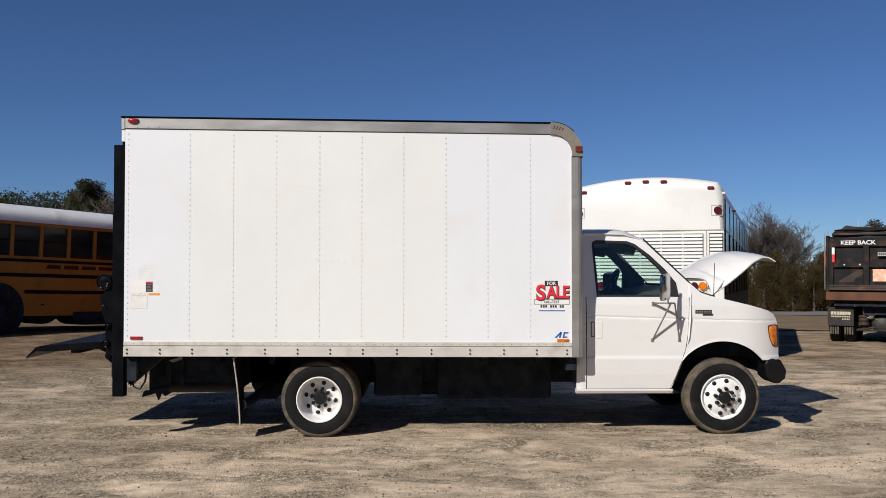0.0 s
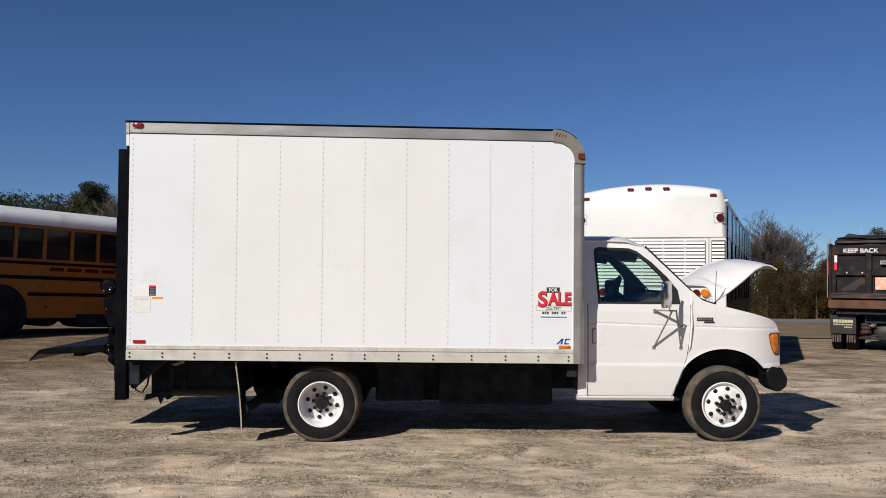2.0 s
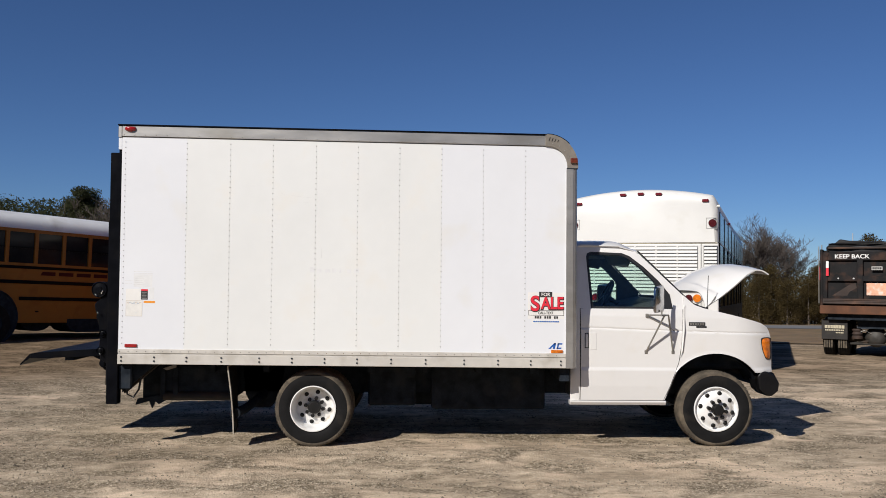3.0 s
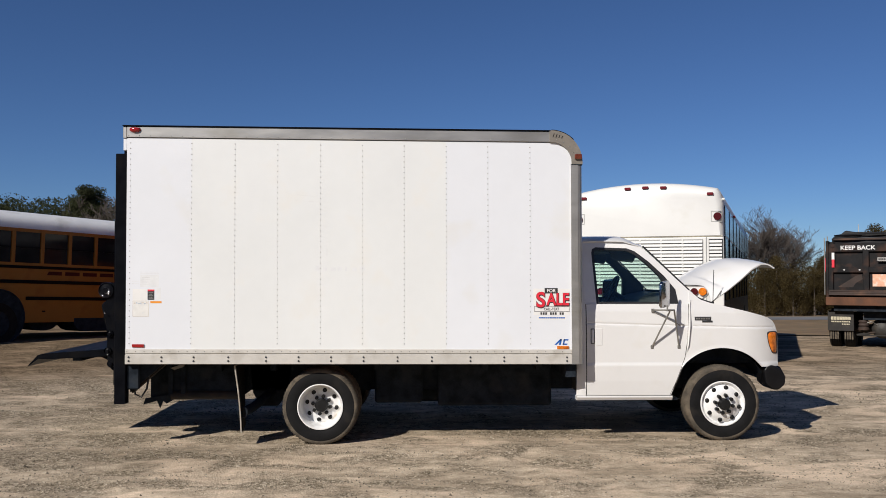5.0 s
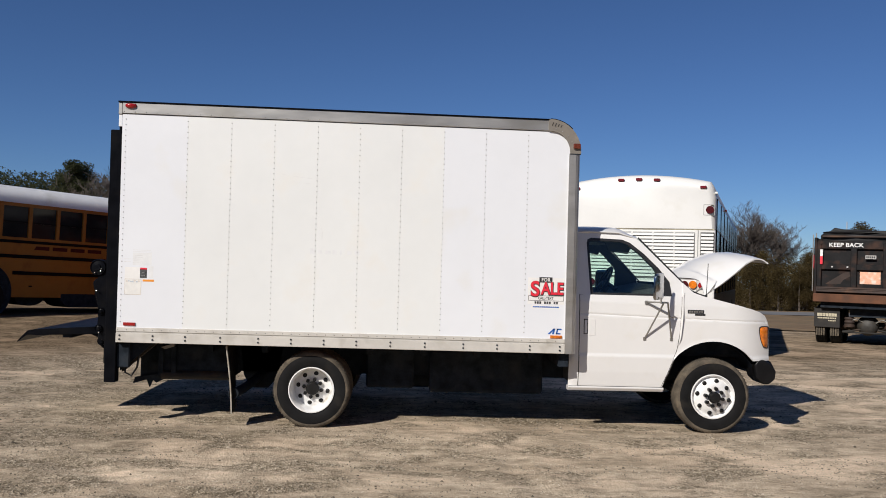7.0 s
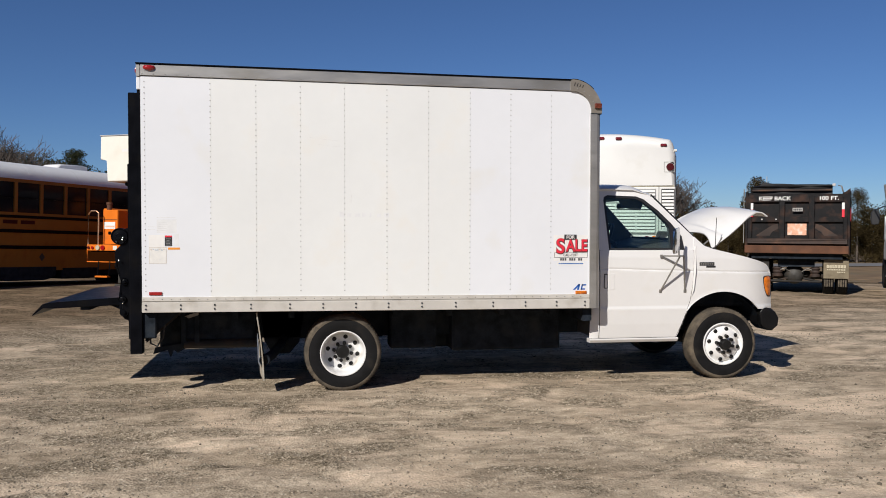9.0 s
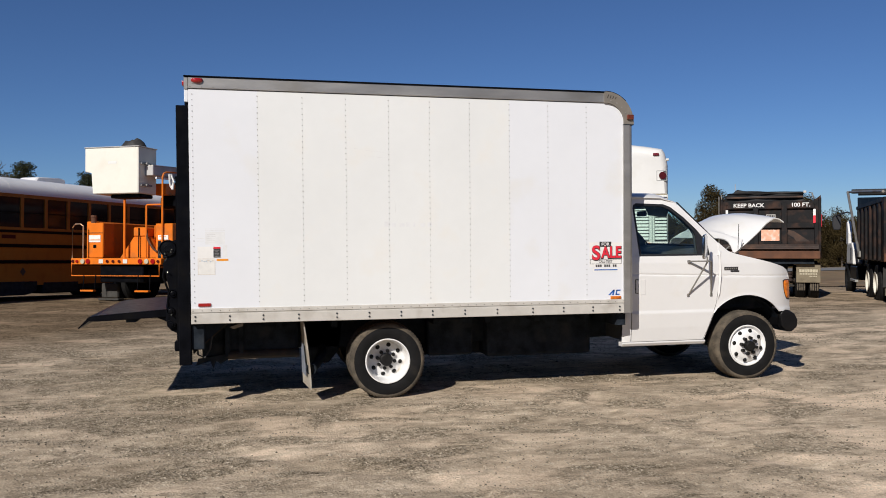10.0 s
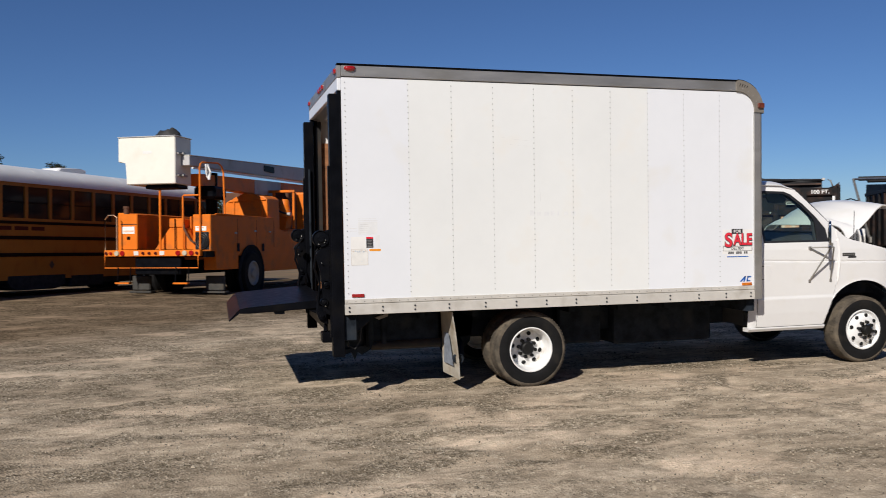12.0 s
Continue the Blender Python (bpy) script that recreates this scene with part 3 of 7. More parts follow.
# upper rail, its lip, the moulded corner and the front post
bm = BM()
box(bm, REAR_X, 1.40, SIDE - 0.012, SIDE + 0.04, 2.996, 3.10)
bp("upper_rail", bm, ALUMINIUM, "brushed aluminium upper side rail", bevel=0.004)
# dark strip stands in for the shadow in the gap between rail and panel
bm = BM()
box(bm, REAR_X + 0.002, 1.40, SIDE - 0.004, SIDE + 0.002, 2.9905, 2.9955)
bp("rail_seam", bm, UNDER, "dark line drawn for the shadowed gap under the rail")
bm = BM()
box(bm, REAR_X - 0.04, 1.41, SIDE - 0.022, SIDE + 0.05, 3.1005, 3.1135)
bp("rail_lip", bm, BLACK_PAINT, "thin dark roof edge", bevel=0.003)
for far in (0, 1):
    bm = BM()
    y0, y1 = (SIDE - 0.022, SIDE + 0.045) if not far else (FAR - 0.045, FAR + 0.022)
    steps = [i / 10 * math.pi / 2 for i in range(11)]
    out = [(1.395, y0, 3.112)] + [(1.415 + 0.305 * math.cos(t), y0, 2.795 + 0.317 * math.sin(t)) for t in steps[::-1]] + [(1.718, y0, 2.778)]
    inn = [(1.395, y0, 2.994)] + [(1.415 + 0.198 * math.cos(t), y0, 2.795 + 0.199 * math.sin(t)) for t in steps[::-1]] + [(1.613, y0, 2.778)]
    slab(bm, out + inn[::-1], (0, y1 - y0, 0))
    cap = bp("corner_cap", bm, CAP_GREY, "cast corner cap with rivets", smooth=True)
    bm = BM()
    tube(bm, [(1.415 + 0.307 * math.sin(t), y0 + 0.012 if not far else y1 - 0.012, 2.795 + 0.317 * math.cos(t)) for t in (0.0, 0.15, 0.3, 0.45, 0.6, 0.7, 0.78)], 0.009, 8)
    bp("cap_edge", bm, BLACK_PAINT, "", cap, smooth=True)
    bm = BM()
    for k in range(4):
        slab(bm, [(1.425 + 0.028 * k, y0 - 0.003 if not far else y1 + 0.003, 3.045 - 0.004 * k), (1.432 + 0.028 * k, y0 - 0.003 if not far else y1 + 0.003, 3.045 - 0.004 * k), (1.444 + 0.028 * k, y0 - 0.003 if not far else y1 + 0.003, 3.08 - 0.008 * k), (1.437 + 0.028 * k, y0 - 0.003 if not far else y1 + 0.003, 3.08 - 0.008 * k)], (0, 0.003 if not far else -0.003, 0))
    bp("cap_mark", bm, AXLE_GRIME, "", cap)["kind"] = "stuff"
    bm = BM()
    box(bm, 1.609, 1.716, y0 - 0.002, y1 + 0.002, 2.770, 2.779)
    bp("cap_joint", bm, UNDER, "", cap)
    bm = BM()
    box(bm, 1.605, 1.672, y0, y1, Z_BOT, 2.769)
    cyl(bm, (1.672, (y0 + y1) / 2 + 0.012, Z_BOT), (1.672, (y0 + y1) / 2 + 0.012, 2.769), 0.040, 14)
    bp("corner_post", bm, ALUMINIUM, "dull aluminium front corner post", smooth=True)

# lower rail: a flange above, a wider bolted channel below
bm = BM()
box(bm, REAR_X, 1.605, SIDE - 0.011, SIDE + 0.02, 0.908, 0.948)
bp("rail_flange", bm, RAIL_GREY, "pale riveted flange", bevel=0.003)
bm = BM()
box(bm, REAR_X + 0.001, 1.604, SIDE - 0.002, SIDE + 0.019, 0.898, 0.907)
bp("rail_web", bm, RAIL_GREY)
bm = BM()
box(bm, REAR_X, 1.605, SIDE - 0.018, SIDE + 0.05, Z_BOT, 0.897)
bp("lower_rail", bm, RAIL_GREY, "dull bolted lower side rail", bevel=0.003)
for x in (-2.70, -2.385, -2.075, -1.74, -1.375, -1.06, -0.745, -0.43, -0.10, 0.235, 0.61, 0.94, 1.26, 1.555):
    for z in (0.835, 0.872):
        bm = BM()
        cyl(bm, (x, SIDE - 0.017, z), (x, SIDE - 0.025, z), 0.0085, 8)
        bp("bolt", bm, UNDER)

# far side, roof, front wall, floor and lining
bm = BM()
box(bm, REAR_X, 1.62, FAR - 0.012, FAR, Z_BOT, 3.05)
bp("far_side_wall", bm, PANEL)
bm = BM()
prof = [(REAR_X, 3.05), (1.40, 3.05)] + [(1.40 + 0.26 * math.sin(t), 2.78 + 0.27 * math.cos(t)) for t in (0.4, 0.8, 1.2)] + [(1.68, 2.74), (1.68, 0.80), (1.72, 0.80), (1.72, 2.77)]
prof += [(1.40 + 0.32 * math.sin(t), 2.765 + 0.345 * math.cos(t)) for t in (1.2, 0.8, 0.4)] + [(1.40, 3.108), (REAR_X, 3.108)]
slab(bm, [(x, SIDE + 0.046, z) for x, z in prof], (0, FAR - SIDE - 0.092, 0))
bp("roof_and_front_wall", bm, PANEL, "white box roof rounding down into the front wall")
bm = BM()
box(bm, REAR_X + 0.02, 1.60, SIDE + 0.02, FAR - 0.02, 0.82, 0.96)
bp("box_floor", bm, PLY, "worn wooden load floor")
for y in (SIDE + 0.014, FAR - 0.032):
    bm = BM()
    box(bm, REAR_X + 0.06, 1.60, y, y + 0.018, 0.96, 2.6)
    bp("lining_board", bm, PLY, "brown plywood wall lining")
bm = BM()
box(bm, 1.60, 1.66, SIDE + 0.05, FAR - 0.05, 0.96, 3.0)
bp("lining_board", bm, PLY)

# rear frame, rolled-up door track, header with three lamps
bm = BM()
box(bm, REAR_X - 0.036, REAR_X, SIDE, FAR, 2.868, 2.985)
bp("rear_frame", bm, PANEL_COOL, "white rear door header", bevel=0.005)
for y in (SIDE + 0.014, FAR - 0.07):
    bm = BM()
    box(bm, REAR_X + 0.004, REAR_X + 0.05, y, y + 0.056, 0.80, 2.86)
    bp("door_jamb", bm, BLACK_PAINT, "black rear door jamb", bevel=0.005)
bm = BM()
box(bm, REAR_X - 0.038, REAR_X - 0.001, SIDE - 0.01, FAR + 0.01, 2.985, 3.099)
bp("rear_header", bm, ALUMINIUM, "aluminium rear header rail", bevel=0.005)
for y in (8.27, 9.24, 9.39, 9.54, 10.51):
    bm = BM()
    box(bm, REAR_X - 0.06, REAR_X - 0.036, y - 0.045, y + 0.045, 3.03, 3.075)
    bp("clearance_lamp", bm, RED_LENS, "red clearance lamp", bevel=0.01, segs=2)
bm = BM()
for i in range(6):
    box(bm, -2.6 + 0.30 * i, -2.32 + 0.30 * i, SIDE + 0.1, FAR - 0.1, 2.86, 2.89)
bp("roll_up_door", bm, PANEL, "white roll-up door slid open under the roof")
for y in (SIDE + 0.06, FAR - 0.09):
    bm = BM()
    box(bm, REAR_X + 0.05, REAR_X + 0.09, y, y + 0.03, 0.95, 2.85)
    bp("door_track", bm, AXLE_GRIME)

# lamps and reflectors on the side
def lens(name, x, z, w, h, mat, label, r=0.012, y=SIDE - 0.012, deep=0.028):
    bm = BM()
    box(bm, x - w / 2, x + w / 2, y - deep, y + 0.004, z - h / 2, z + h / 2)
    return bp(name, bm, mat, label, bevel=r, segs=2)


bm = BM()
bmesh.ops.create_icosphere(bm, subdivisions=3, radius=1.0, matrix=Matrix.Translation((-2.655, SIDE - 0.014, 3.070)) @ Matrix.Diagonal((0.056, 0.030, 0.030, 1)))
for v in bm.verts:
    if v.co.z > 3.088:
        v.co.z = 3.088
bp("side_marker", bm, RED_LENS, "red oval upper side marker lamp", smooth=True)
bm = BM()
box(bm, -2.700, -2.610, SIDE - 0.017, SIDE - 0.010, 3.036, 3.094)
bp("marker_base", bm, ALUMINIUM, bevel=0.003)
lens("side_marker", 1.676, 2.852, 0.072, 0.052, BROWN_LENS, "brownish red front side marker lamp", 0.01, SIDE - 0.020)
lens("reflector", -2.615, 0.980, 0.115, 0.030, RED_LENS, "red side reflector", 0.003, SIDE - 0.002, 0.010)
lens("reflector", 1.518, 0.966, 0.115, 0.030, AMBER_LENS, "amber side reflector", 0.003, SIDE - 0.002, 0.010)


def decal(name, x0, x1, z0, z1, mat, label="", lift=0.003):
    bm = BM()
    box(bm, x0, x1, SIDE - lift - 0.0003, SIDE + 0.002, z0, z1)
    return bp(name, bm, mat, label)


decal("sticker", -2.672, -2.530, 1.412, 1.525, DECAL_WHITE, "blank white sticker", 0.0006)
warning = decal("warning_sticker", -2.527, -2.462, 1.422, 1.522, DECAL_BLACK, "small black warning sticker with a red band", 0.0006)
bm = BM()
box(bm, -2.527, -2.462, SIDE - 0.0016, SIDE - 0.0008, 1.506, 1.522)
bp("red_band", bm, DECAL_RED, "", warning)
for k, (xa, xb) in enumerate(((-2.518, -2.470), (-2.516, -2.480), (-2.518, -2.474), (-2.512, -2.484), (-2.518, -2.472))):
    bm = BM()
    box(bm, xa, xb, SIDE - 0.0016, SIDE - 0.0008, 1.430 + 0.0145 * k, 1.4355 + 0.0145 * k)
    bp("text_bar", bm, PRINT_DIM, "", warning)
peeling = decal("sticker", -2.668, -2.516, 1.264, 1.410, DECAL_CREAM, "peeling cream sticker with a stained upper edge", 0.0006)
bm = BM()
o = [(-2.671, SIDE - 0.0012, 1.261), (-2.513, SIDE - 0.0012, 1.261), (-2.513, SIDE - 0.0012, 1.413), (-2.671, SIDE - 0.0012, 1.413)]
ii = [(-2.667, SIDE - 0.0012, 1.265), (-2.517, SIDE - 0.0012, 1.265), (-2.517, SIDE - 0.0012, 1.409), (-2.667, SIDE - 0.0012, 1.409)]
bp("sticker_border", ring_plate(bm, o, ii, (0, 0.0008, 0)), DECAL_EDGE)
rnd_s = random.Random(41)
for k in range(7):
    bm = BM()
    cx, cz, n = -2.650 + 0.019 * k, 1.392 + rnd_s.uniform(-0.008, 0.006), 9
    slab(bm, [(cx + rnd_s.uniform(0.006, 0.015) * math.cos(6.283 * j / n), SIDE - 0.0016, cz + rnd_s.uniform(0.003, 0.010) * math.sin(6.283 * j / n)) for j in range(n)], (0, 0.0006, 0))
    bp("stain", bm, STAIN_BLUE if k in (1, 2, 3, 5) else DECAL_EDGE, "", peeling)
decal("sticker", -2.500, -2.392, 1.390, 1.410, DECAL_ORANGE, "thin yellow-orange sticker", 0.0006)
decal("old_sticker_ghost", -2.60, -2.42, 1.545, 1.665, DECAL_GHOST, "pale grey trace of a removed sticker", 0.0)
for z, xa, xb in ((1.672, -2.60, -2.42), (1.688, -2.60, -2.43), (1.60, -2.68, -2.61), (1.575, -2.68, -2.615)):
    decal("worn_print", xa, xb, z, z + 0.004, DECAL_GREY, "", 0.0)
decal("old_sticker_ghost", -2.44, -2.40, 1.43, 1.54, DECAL_GHOST, "", 0.0)
for k in range(5):
    decal("worn_print", -2.60 + 0.004 * k, -2.50 - 0.006 * (k % 3), 1.565 + 0.018 * k, 1.569 + 0.018 * k, DECAL_GREY, "", 0.0004)

# the sale sign: white backing, red word with a black edge, small lines below

def txt_at(x, z, lift):
    """Lettering upright on the near side, read from the camera."""
    return TRUCK_INV @ Matrix.Translation((x, SIDE - lift, rake(Vector((x, SIDE, z))).z)) @ pose(0, 0, 0, 90, 0, 0)


bm = BM()
box(bm, 1.232, 1.590, SIDE - 0.0007, SIDE + 0.001, 1.285, 1.545)
sign = bp("sale_sign", bm, DECAL_WHITE, "white FOR SALE sticker with red letters")
bm = BM()
box(bm, 1.342, 1.470, SIDE - 0.0030, SIDE + 0.001, 1.498, 1.551)
bp("sign_tab", bm, DECAL_BLACK, "", sign)
lettering("word", "FOR", 0.046, DECAL_WHITE, sign, txt_at(1.406, 1.524, 0.0032), bold=0.0008)
lettering("word_edge", "S", 0.205, DECAL_BLACK, sign, txt_at(1.305, 1.424, 0.0016), squeeze=0.98, bold=0.0095)
lettering("word_edge", "ALE", 0.165, DECAL_BLACK, sign, txt_at(1.475, 1.431, 0.0016), squeeze=0.80, bold=0.0095)
lettering("word", "S", 0.205, DECAL_RED, sign, txt_at(1.302, 1.428, 0.0032), squeeze=0.98, bold=0.004)
lettering("word", "ALE", 0.165, DECAL_RED, sign, txt_at(1.472, 1.435, 0.0032), squeeze=0.80, bold=0.004)
lettering("word", "CALL-TEXT", 0.036, DECAL_BLACK, sign, txt_at(1.408, 1.343, 0.0022), squeeze=0.82, bold=0.0004)
bm = BM()
o = [(1.238, SIDE - 0.0018, 1.318), (1.585, SIDE - 0.0018, 1.318), (1.585, SIDE - 0.0018, 1.369), (1.238, SIDE - 0.0018, 1.369)]
ii = [(1.2415, SIDE - 0.0018, 1.3215), (1.5815, SIDE - 0.0018, 1.3215), (1.5815, SIDE - 0.0018, 1.3655), (1.2415, SIDE - 0.0018, 1.3655)]
bp("sign_rule", ring_plate(bm, o, ii, (0, 0.0012, 0)), DECAL_BLACK, "", sign)
for k in range(10):
    bm = BM()
    if k not in (3, 7):
        box(bm, 1.300 + 0.0235 * k, 1.317 + 0.0235 * k, SIDE - 0.0020, SIDE - 0.0002, 1.288, 1.312)
        bp("number_bar", bm, DECAL_BLACK, "", sign)
bm = BM()
box(bm, 1.270, 1.550, SIDE - 0.0007, SIDE + 0.001, 1.238, 1.278)
strip = bp("web_sticker", bm, DECAL_WHITE, "small white strip sticker with a blue line", truck)
bm = BM()
for k in range(12):
    box(bm, 1.285 + 0.0215 * k, 1.303 + 0.0215 * k, SIDE - 0.0020, SIDE - 0.0002, 1.252, 1.264)
bp("web_bars", bm, DECAL_BLUE, "", strip)
# maker's mark: two slanted blue strokes
bm = BM()
for pts in (((1.435, 0.992), (1.458, 0.992), (1.510, 1.048), (1.492, 1.048)), ((1.478, 0.992), (1.497, 0.992), (1.510, 1.048), (1.492, 1.048)),
            ((1.515, 0.992), (1.560, 0.992), (1.563, 1.005), (1.522, 1.005)), ((1.515, 0.992), (1.529, 0.992), (1.541, 1.048), (1.527, 1.048)), ((1.524, 1.034), (1.570, 1.034), (1.574, 1.048), (1.528, 1.048))):
    slab(bm, [(x, SIDE - 0.0020, z) for x, z in pts], (0, 0.002, 0))
bp("maker_mark", bm, DECAL_BLUE, "blue slanted maker's mark")
# faint trace of lettering that was taken off
for k, (w_, h_) in enumerate(((0.050, 0.052), (0.040, 0.036), (0.055, 0.036), (0.040, 0.044), (0.018, 0.044), (0.042, 0.036), (0.045, 0.044))):
    decal("old_letter_ghost", -0.90 + 0.072 * k, -0.90 + 0.072 * k + w_, 1.708, 1.708 + h_, DECAL_GHOST, "", 0.0003)
# scuffs on the sheets
for pts in (((-1.19, 2.47), (-0.90, 2.437)), ((-1.10, 2.40), (-0.88, 2.385)), ((-0.805, 1.99), (-0.787, 1.92)), ((-0.787, 1.92), (-0.79, 1.85))):
    bm = BM()
    (xa, za), (xb, zb) = pts
    tube(bm, [(xa, SIDE + 0.0004, za), ((xa + xb) / 2, SIDE + 0.0004, (za + zb) / 2 - 0.004), (xb, SIDE + 0.0004, zb)], 0.0016, 5)
    bp("scuff", bm, DECAL_GREY, "thin grey scuff")

# ---- chassis ----
for y in (8.96, 9.74):
    bm = BM()
    box(bm, -2.55, 3.45, y, y + 0.08, 0.45, 0.79)
    tp("frame_rail", bm, UNDER)
# hidden sill, added so the box's shadow reaches lower on the cab corner
bm = BM()
box(bm, 1.56, 1.655, SIDE + 0.07, FAR - 0.07, 0.66, 0.795)
tp("front_sill", bm, UNDER, truck, "unseen grimy sill added under the box front to shade the cab corner")
for x in (-2.45, -1.95, -1.4, -0.35, 0.2, 0.75, 1.3):
    bm = BM()
    box(bm, x, x + 0.06, SIDE + 0.35, FAR - 0.35, 0.70, 0.80)
    tp("cross_member", bm, UNDER)
bm = BM()
box(bm, 0.30, 1.50, 8.82, 9.2, 0.29, 0.74)
tp("fuel_tank", bm, UNDER, bevel=0.04, segs=2)
bm = BM()
box(bm, -0.36, 0.14, 8.80, 9.1, 0.33, 0.74)
tp("battery_box", bm, UNDER, bevel=0.02)
# unseen cylinder, added to block light coming under the truck from behind
bm = BM()
cyl(bm, (-0.30, 9.45, 0.36), (1.40, 9.45, 0.36), 0.11, 16)
tp("muffler", bm, UNDER, truck, "unseen grimy muffler added under the frame to block far-side light", smooth=True)
bm = BM()
cyl(bm, (-0.865, 8.5, 0.372), (-0.865, 10.28, 0.372), 0.055, 14)
bmesh.ops.create_icosphere(bm, subdivisions=2, radius=0.17, matrix=Matrix.Translation((-0.865, MID, 0.372)))
tp("rear_axle", bm, UNDER, smooth=True)
bm = BM()
box(bm, 2.9, 3.4, 8.75, 10.03, 0.32, 0.42)
tp("front_axle_beam", bm, UNDER, bevel=0.03)
bm = BM()
tube(bm, [(-1.46, 9.0, 0.44), (-1.49, 8.70, 0.40), (-1.56, 8.45, 0.345), (-1.621, 8.285, 0.324)], 0.046, 18)
pipe = tp("exhaust_pipe", bm, UNDER, truck, "sooty exhaust pipe with a turned-out end", smooth=True)
bm = BM()
lathe(bm, [(0.052, 0.05), (0.054, 0.0), (0.046, -0.006), (0.041, 0.004), (0.041, 0.06)], (-1.621, 8.268, 0.324), 20)
tp("pipe_lip", bm, UNDER, pipe, "dull worn pipe mouth", smooth=True)
bm = BM()
lathe(bm, [(0.0, 0.004), (0.0405, 0.006)], (-1.621, 8.272, 0.324), 20)
tp("pipe_mouth", bm, HUB_BLACK, pipe)
bm = BM()
box(bm, -2.45, -1.72, 8.62, 9.2, 0.405, 0.76)
tp("tool_tank", bm, UNDER, bevel=0.04, segs=2)
bm = BM()
grid(bm, lambda u, v: (-1.70 + 0.055 * u + 0.018 * math.sin(2.4 * u + 1.5 * v) - 0.03 * v, 8.22 + 0.40 * v, 0.785 - 0.655 * u + 0.015 * v), 14, 8)
thick(bm, 0.012)
flap = tp("mud_flap", bm, FLAP, truck, "dusty curled light mud flap", smooth=True)
bm = BM()
grid(bm, lambda u, v: (-1.70 + 0.055 * (0.35 + 0.47 * u) + 0.018 * math.sin(2.4 * (0.35 + 0.47 * u) + 1.5 * (0.2 + 0.6 * v)) - 0.021 - 0.03 * (0.2 + 0.6 * v), 8.42 + (0.24 * v - 0.12) * (0.45 + 0.55 * u), 0.785 - 0.655 * (0.35 + 0.47 * u) + 0.015 * (0.2 + 0.6 * v)), 6, 5)
tp("flap_badge", bm, FLAP_PRINT, flap, "faded blue-grey print on the flap")

# thin black sheet that makes the flap's front face darker than its back
bm = BM()
grid(bm, lambda u, v: (-1.70 + 0.055 * u + 0.018 * math.sin(2.4 * u + 1.5 * (0.06 + 0.92 * v)) - 0.03 * (0.06 + 0.92 * v) + 0.016, 8.244 + 0.37 * v, 0.78 - 0.64 * u), 10, 6)
thick(bm, 0.006)
tp("flap_backing", bm, RUBBER, flap, "thin black sheet over the flap's front face", smooth=True)
for y in (8.98, 9.72):
    bm = BM()
    for k, (a, b) in enumerate(((-1.66, -0.12), (-1.60, -0.2), (-1.46, -0.3), (-1.3, -0.42))):
        box(bm, a, b, y, y + 0.075, 0.50 - 0.016 * (k + 1), 0.50 - 0.016 * k - 0.002)
    tp("leaf_spring", bm, UNDER)
    bm = BM()
    slab(bm, [(-1.70, y - 0.02, 0.80), (-1.24, y - 0.02, 0.80), (-1.30, y - 0.02, 0.40), (-1.40, y - 0.02, 0.28), (-1.58, y - 0.02, 0.28), (-1.66, y - 0.02, 0.42)], (0, 0.12, 0))
    tp("spring_hanger", bm, UNDER)
bm = BM()
slab(bm, [(-2.72, 8.72, 0.40), (-2.46, 8.72, 0.44), (-2.40, 8.72, 0.40), (-2.50, 8.72, 0.345), (-2.54, 8.72, 0.375), (-2.57, 8.72, 0.30), (-2.60, 8.72, 0.375), (-2.74, 8.72, 0.335)], (0, 0.03, 0))
tp("hanging_bracket", bm, UNDER, truck, "bent bracket hanging under the tail")

# ---- wheels ----
def tyre_mesh(bm, c, r=0.375, w=0.215, out=-1):
    """A tyre with bulged walls; out: the side that faces outward in y."""
    p = [(0.215, -0.40), (0.235, -0.46), (0.275, -0.50), (0.325, -0.495), (0.352, -0.455), (0.368, -0.40), (0.375, -0.25), (0.377, 0.0)]
    prof = [(a * r / 0.375, o * w) for a, o in p] + [(a * r / 0.375, -o * w) for a, o in p[-2::-1]]
    return lathe(bm, prof, c, 56)


def tread_mesh(x, yc, zc):
    """Blocks and shoulder band laid over a tyre."""
    bm = BM()
    n = 64
    for k in range(n):
        a0 = 2 * math.pi * k / n
        for s in (-1, 1):
            a1 = a0 + (0.04 if s > 0 else 0)
            pts = []
            for (r_, o_, da) in ((0.3835, 0.02, -0.018), (0.3835, 0.02, 0.018), (0.3775, 0.089, 0.026), (0.356, 0.1065, 0.026), (0.356, 0.1065, -0.006), (0.3775, 0.089, -0.006)):
                a = a1 + da
                pts.append(bm.verts.new((x + r_ * math.cos(a), yc + s * o_, zc + r_ * math.sin(a))))
            bm.faces.new((pts[0], pts[1], pts[2], pts[5]))
            bm.faces.new((pts[5], pts[2], pts[3], pts[4]))
    half = [(0.336, 0.1062), (0.350, 0.1045), (0.3625, 0.0985), (0.3710, 0.088), (0.3775, 0.055)]
    return lathe(bm, [(r_, -o_) for r_, o_ in half] + [(0.3785, 0.0)] + half[::-1], (x, yc, zc), 56)


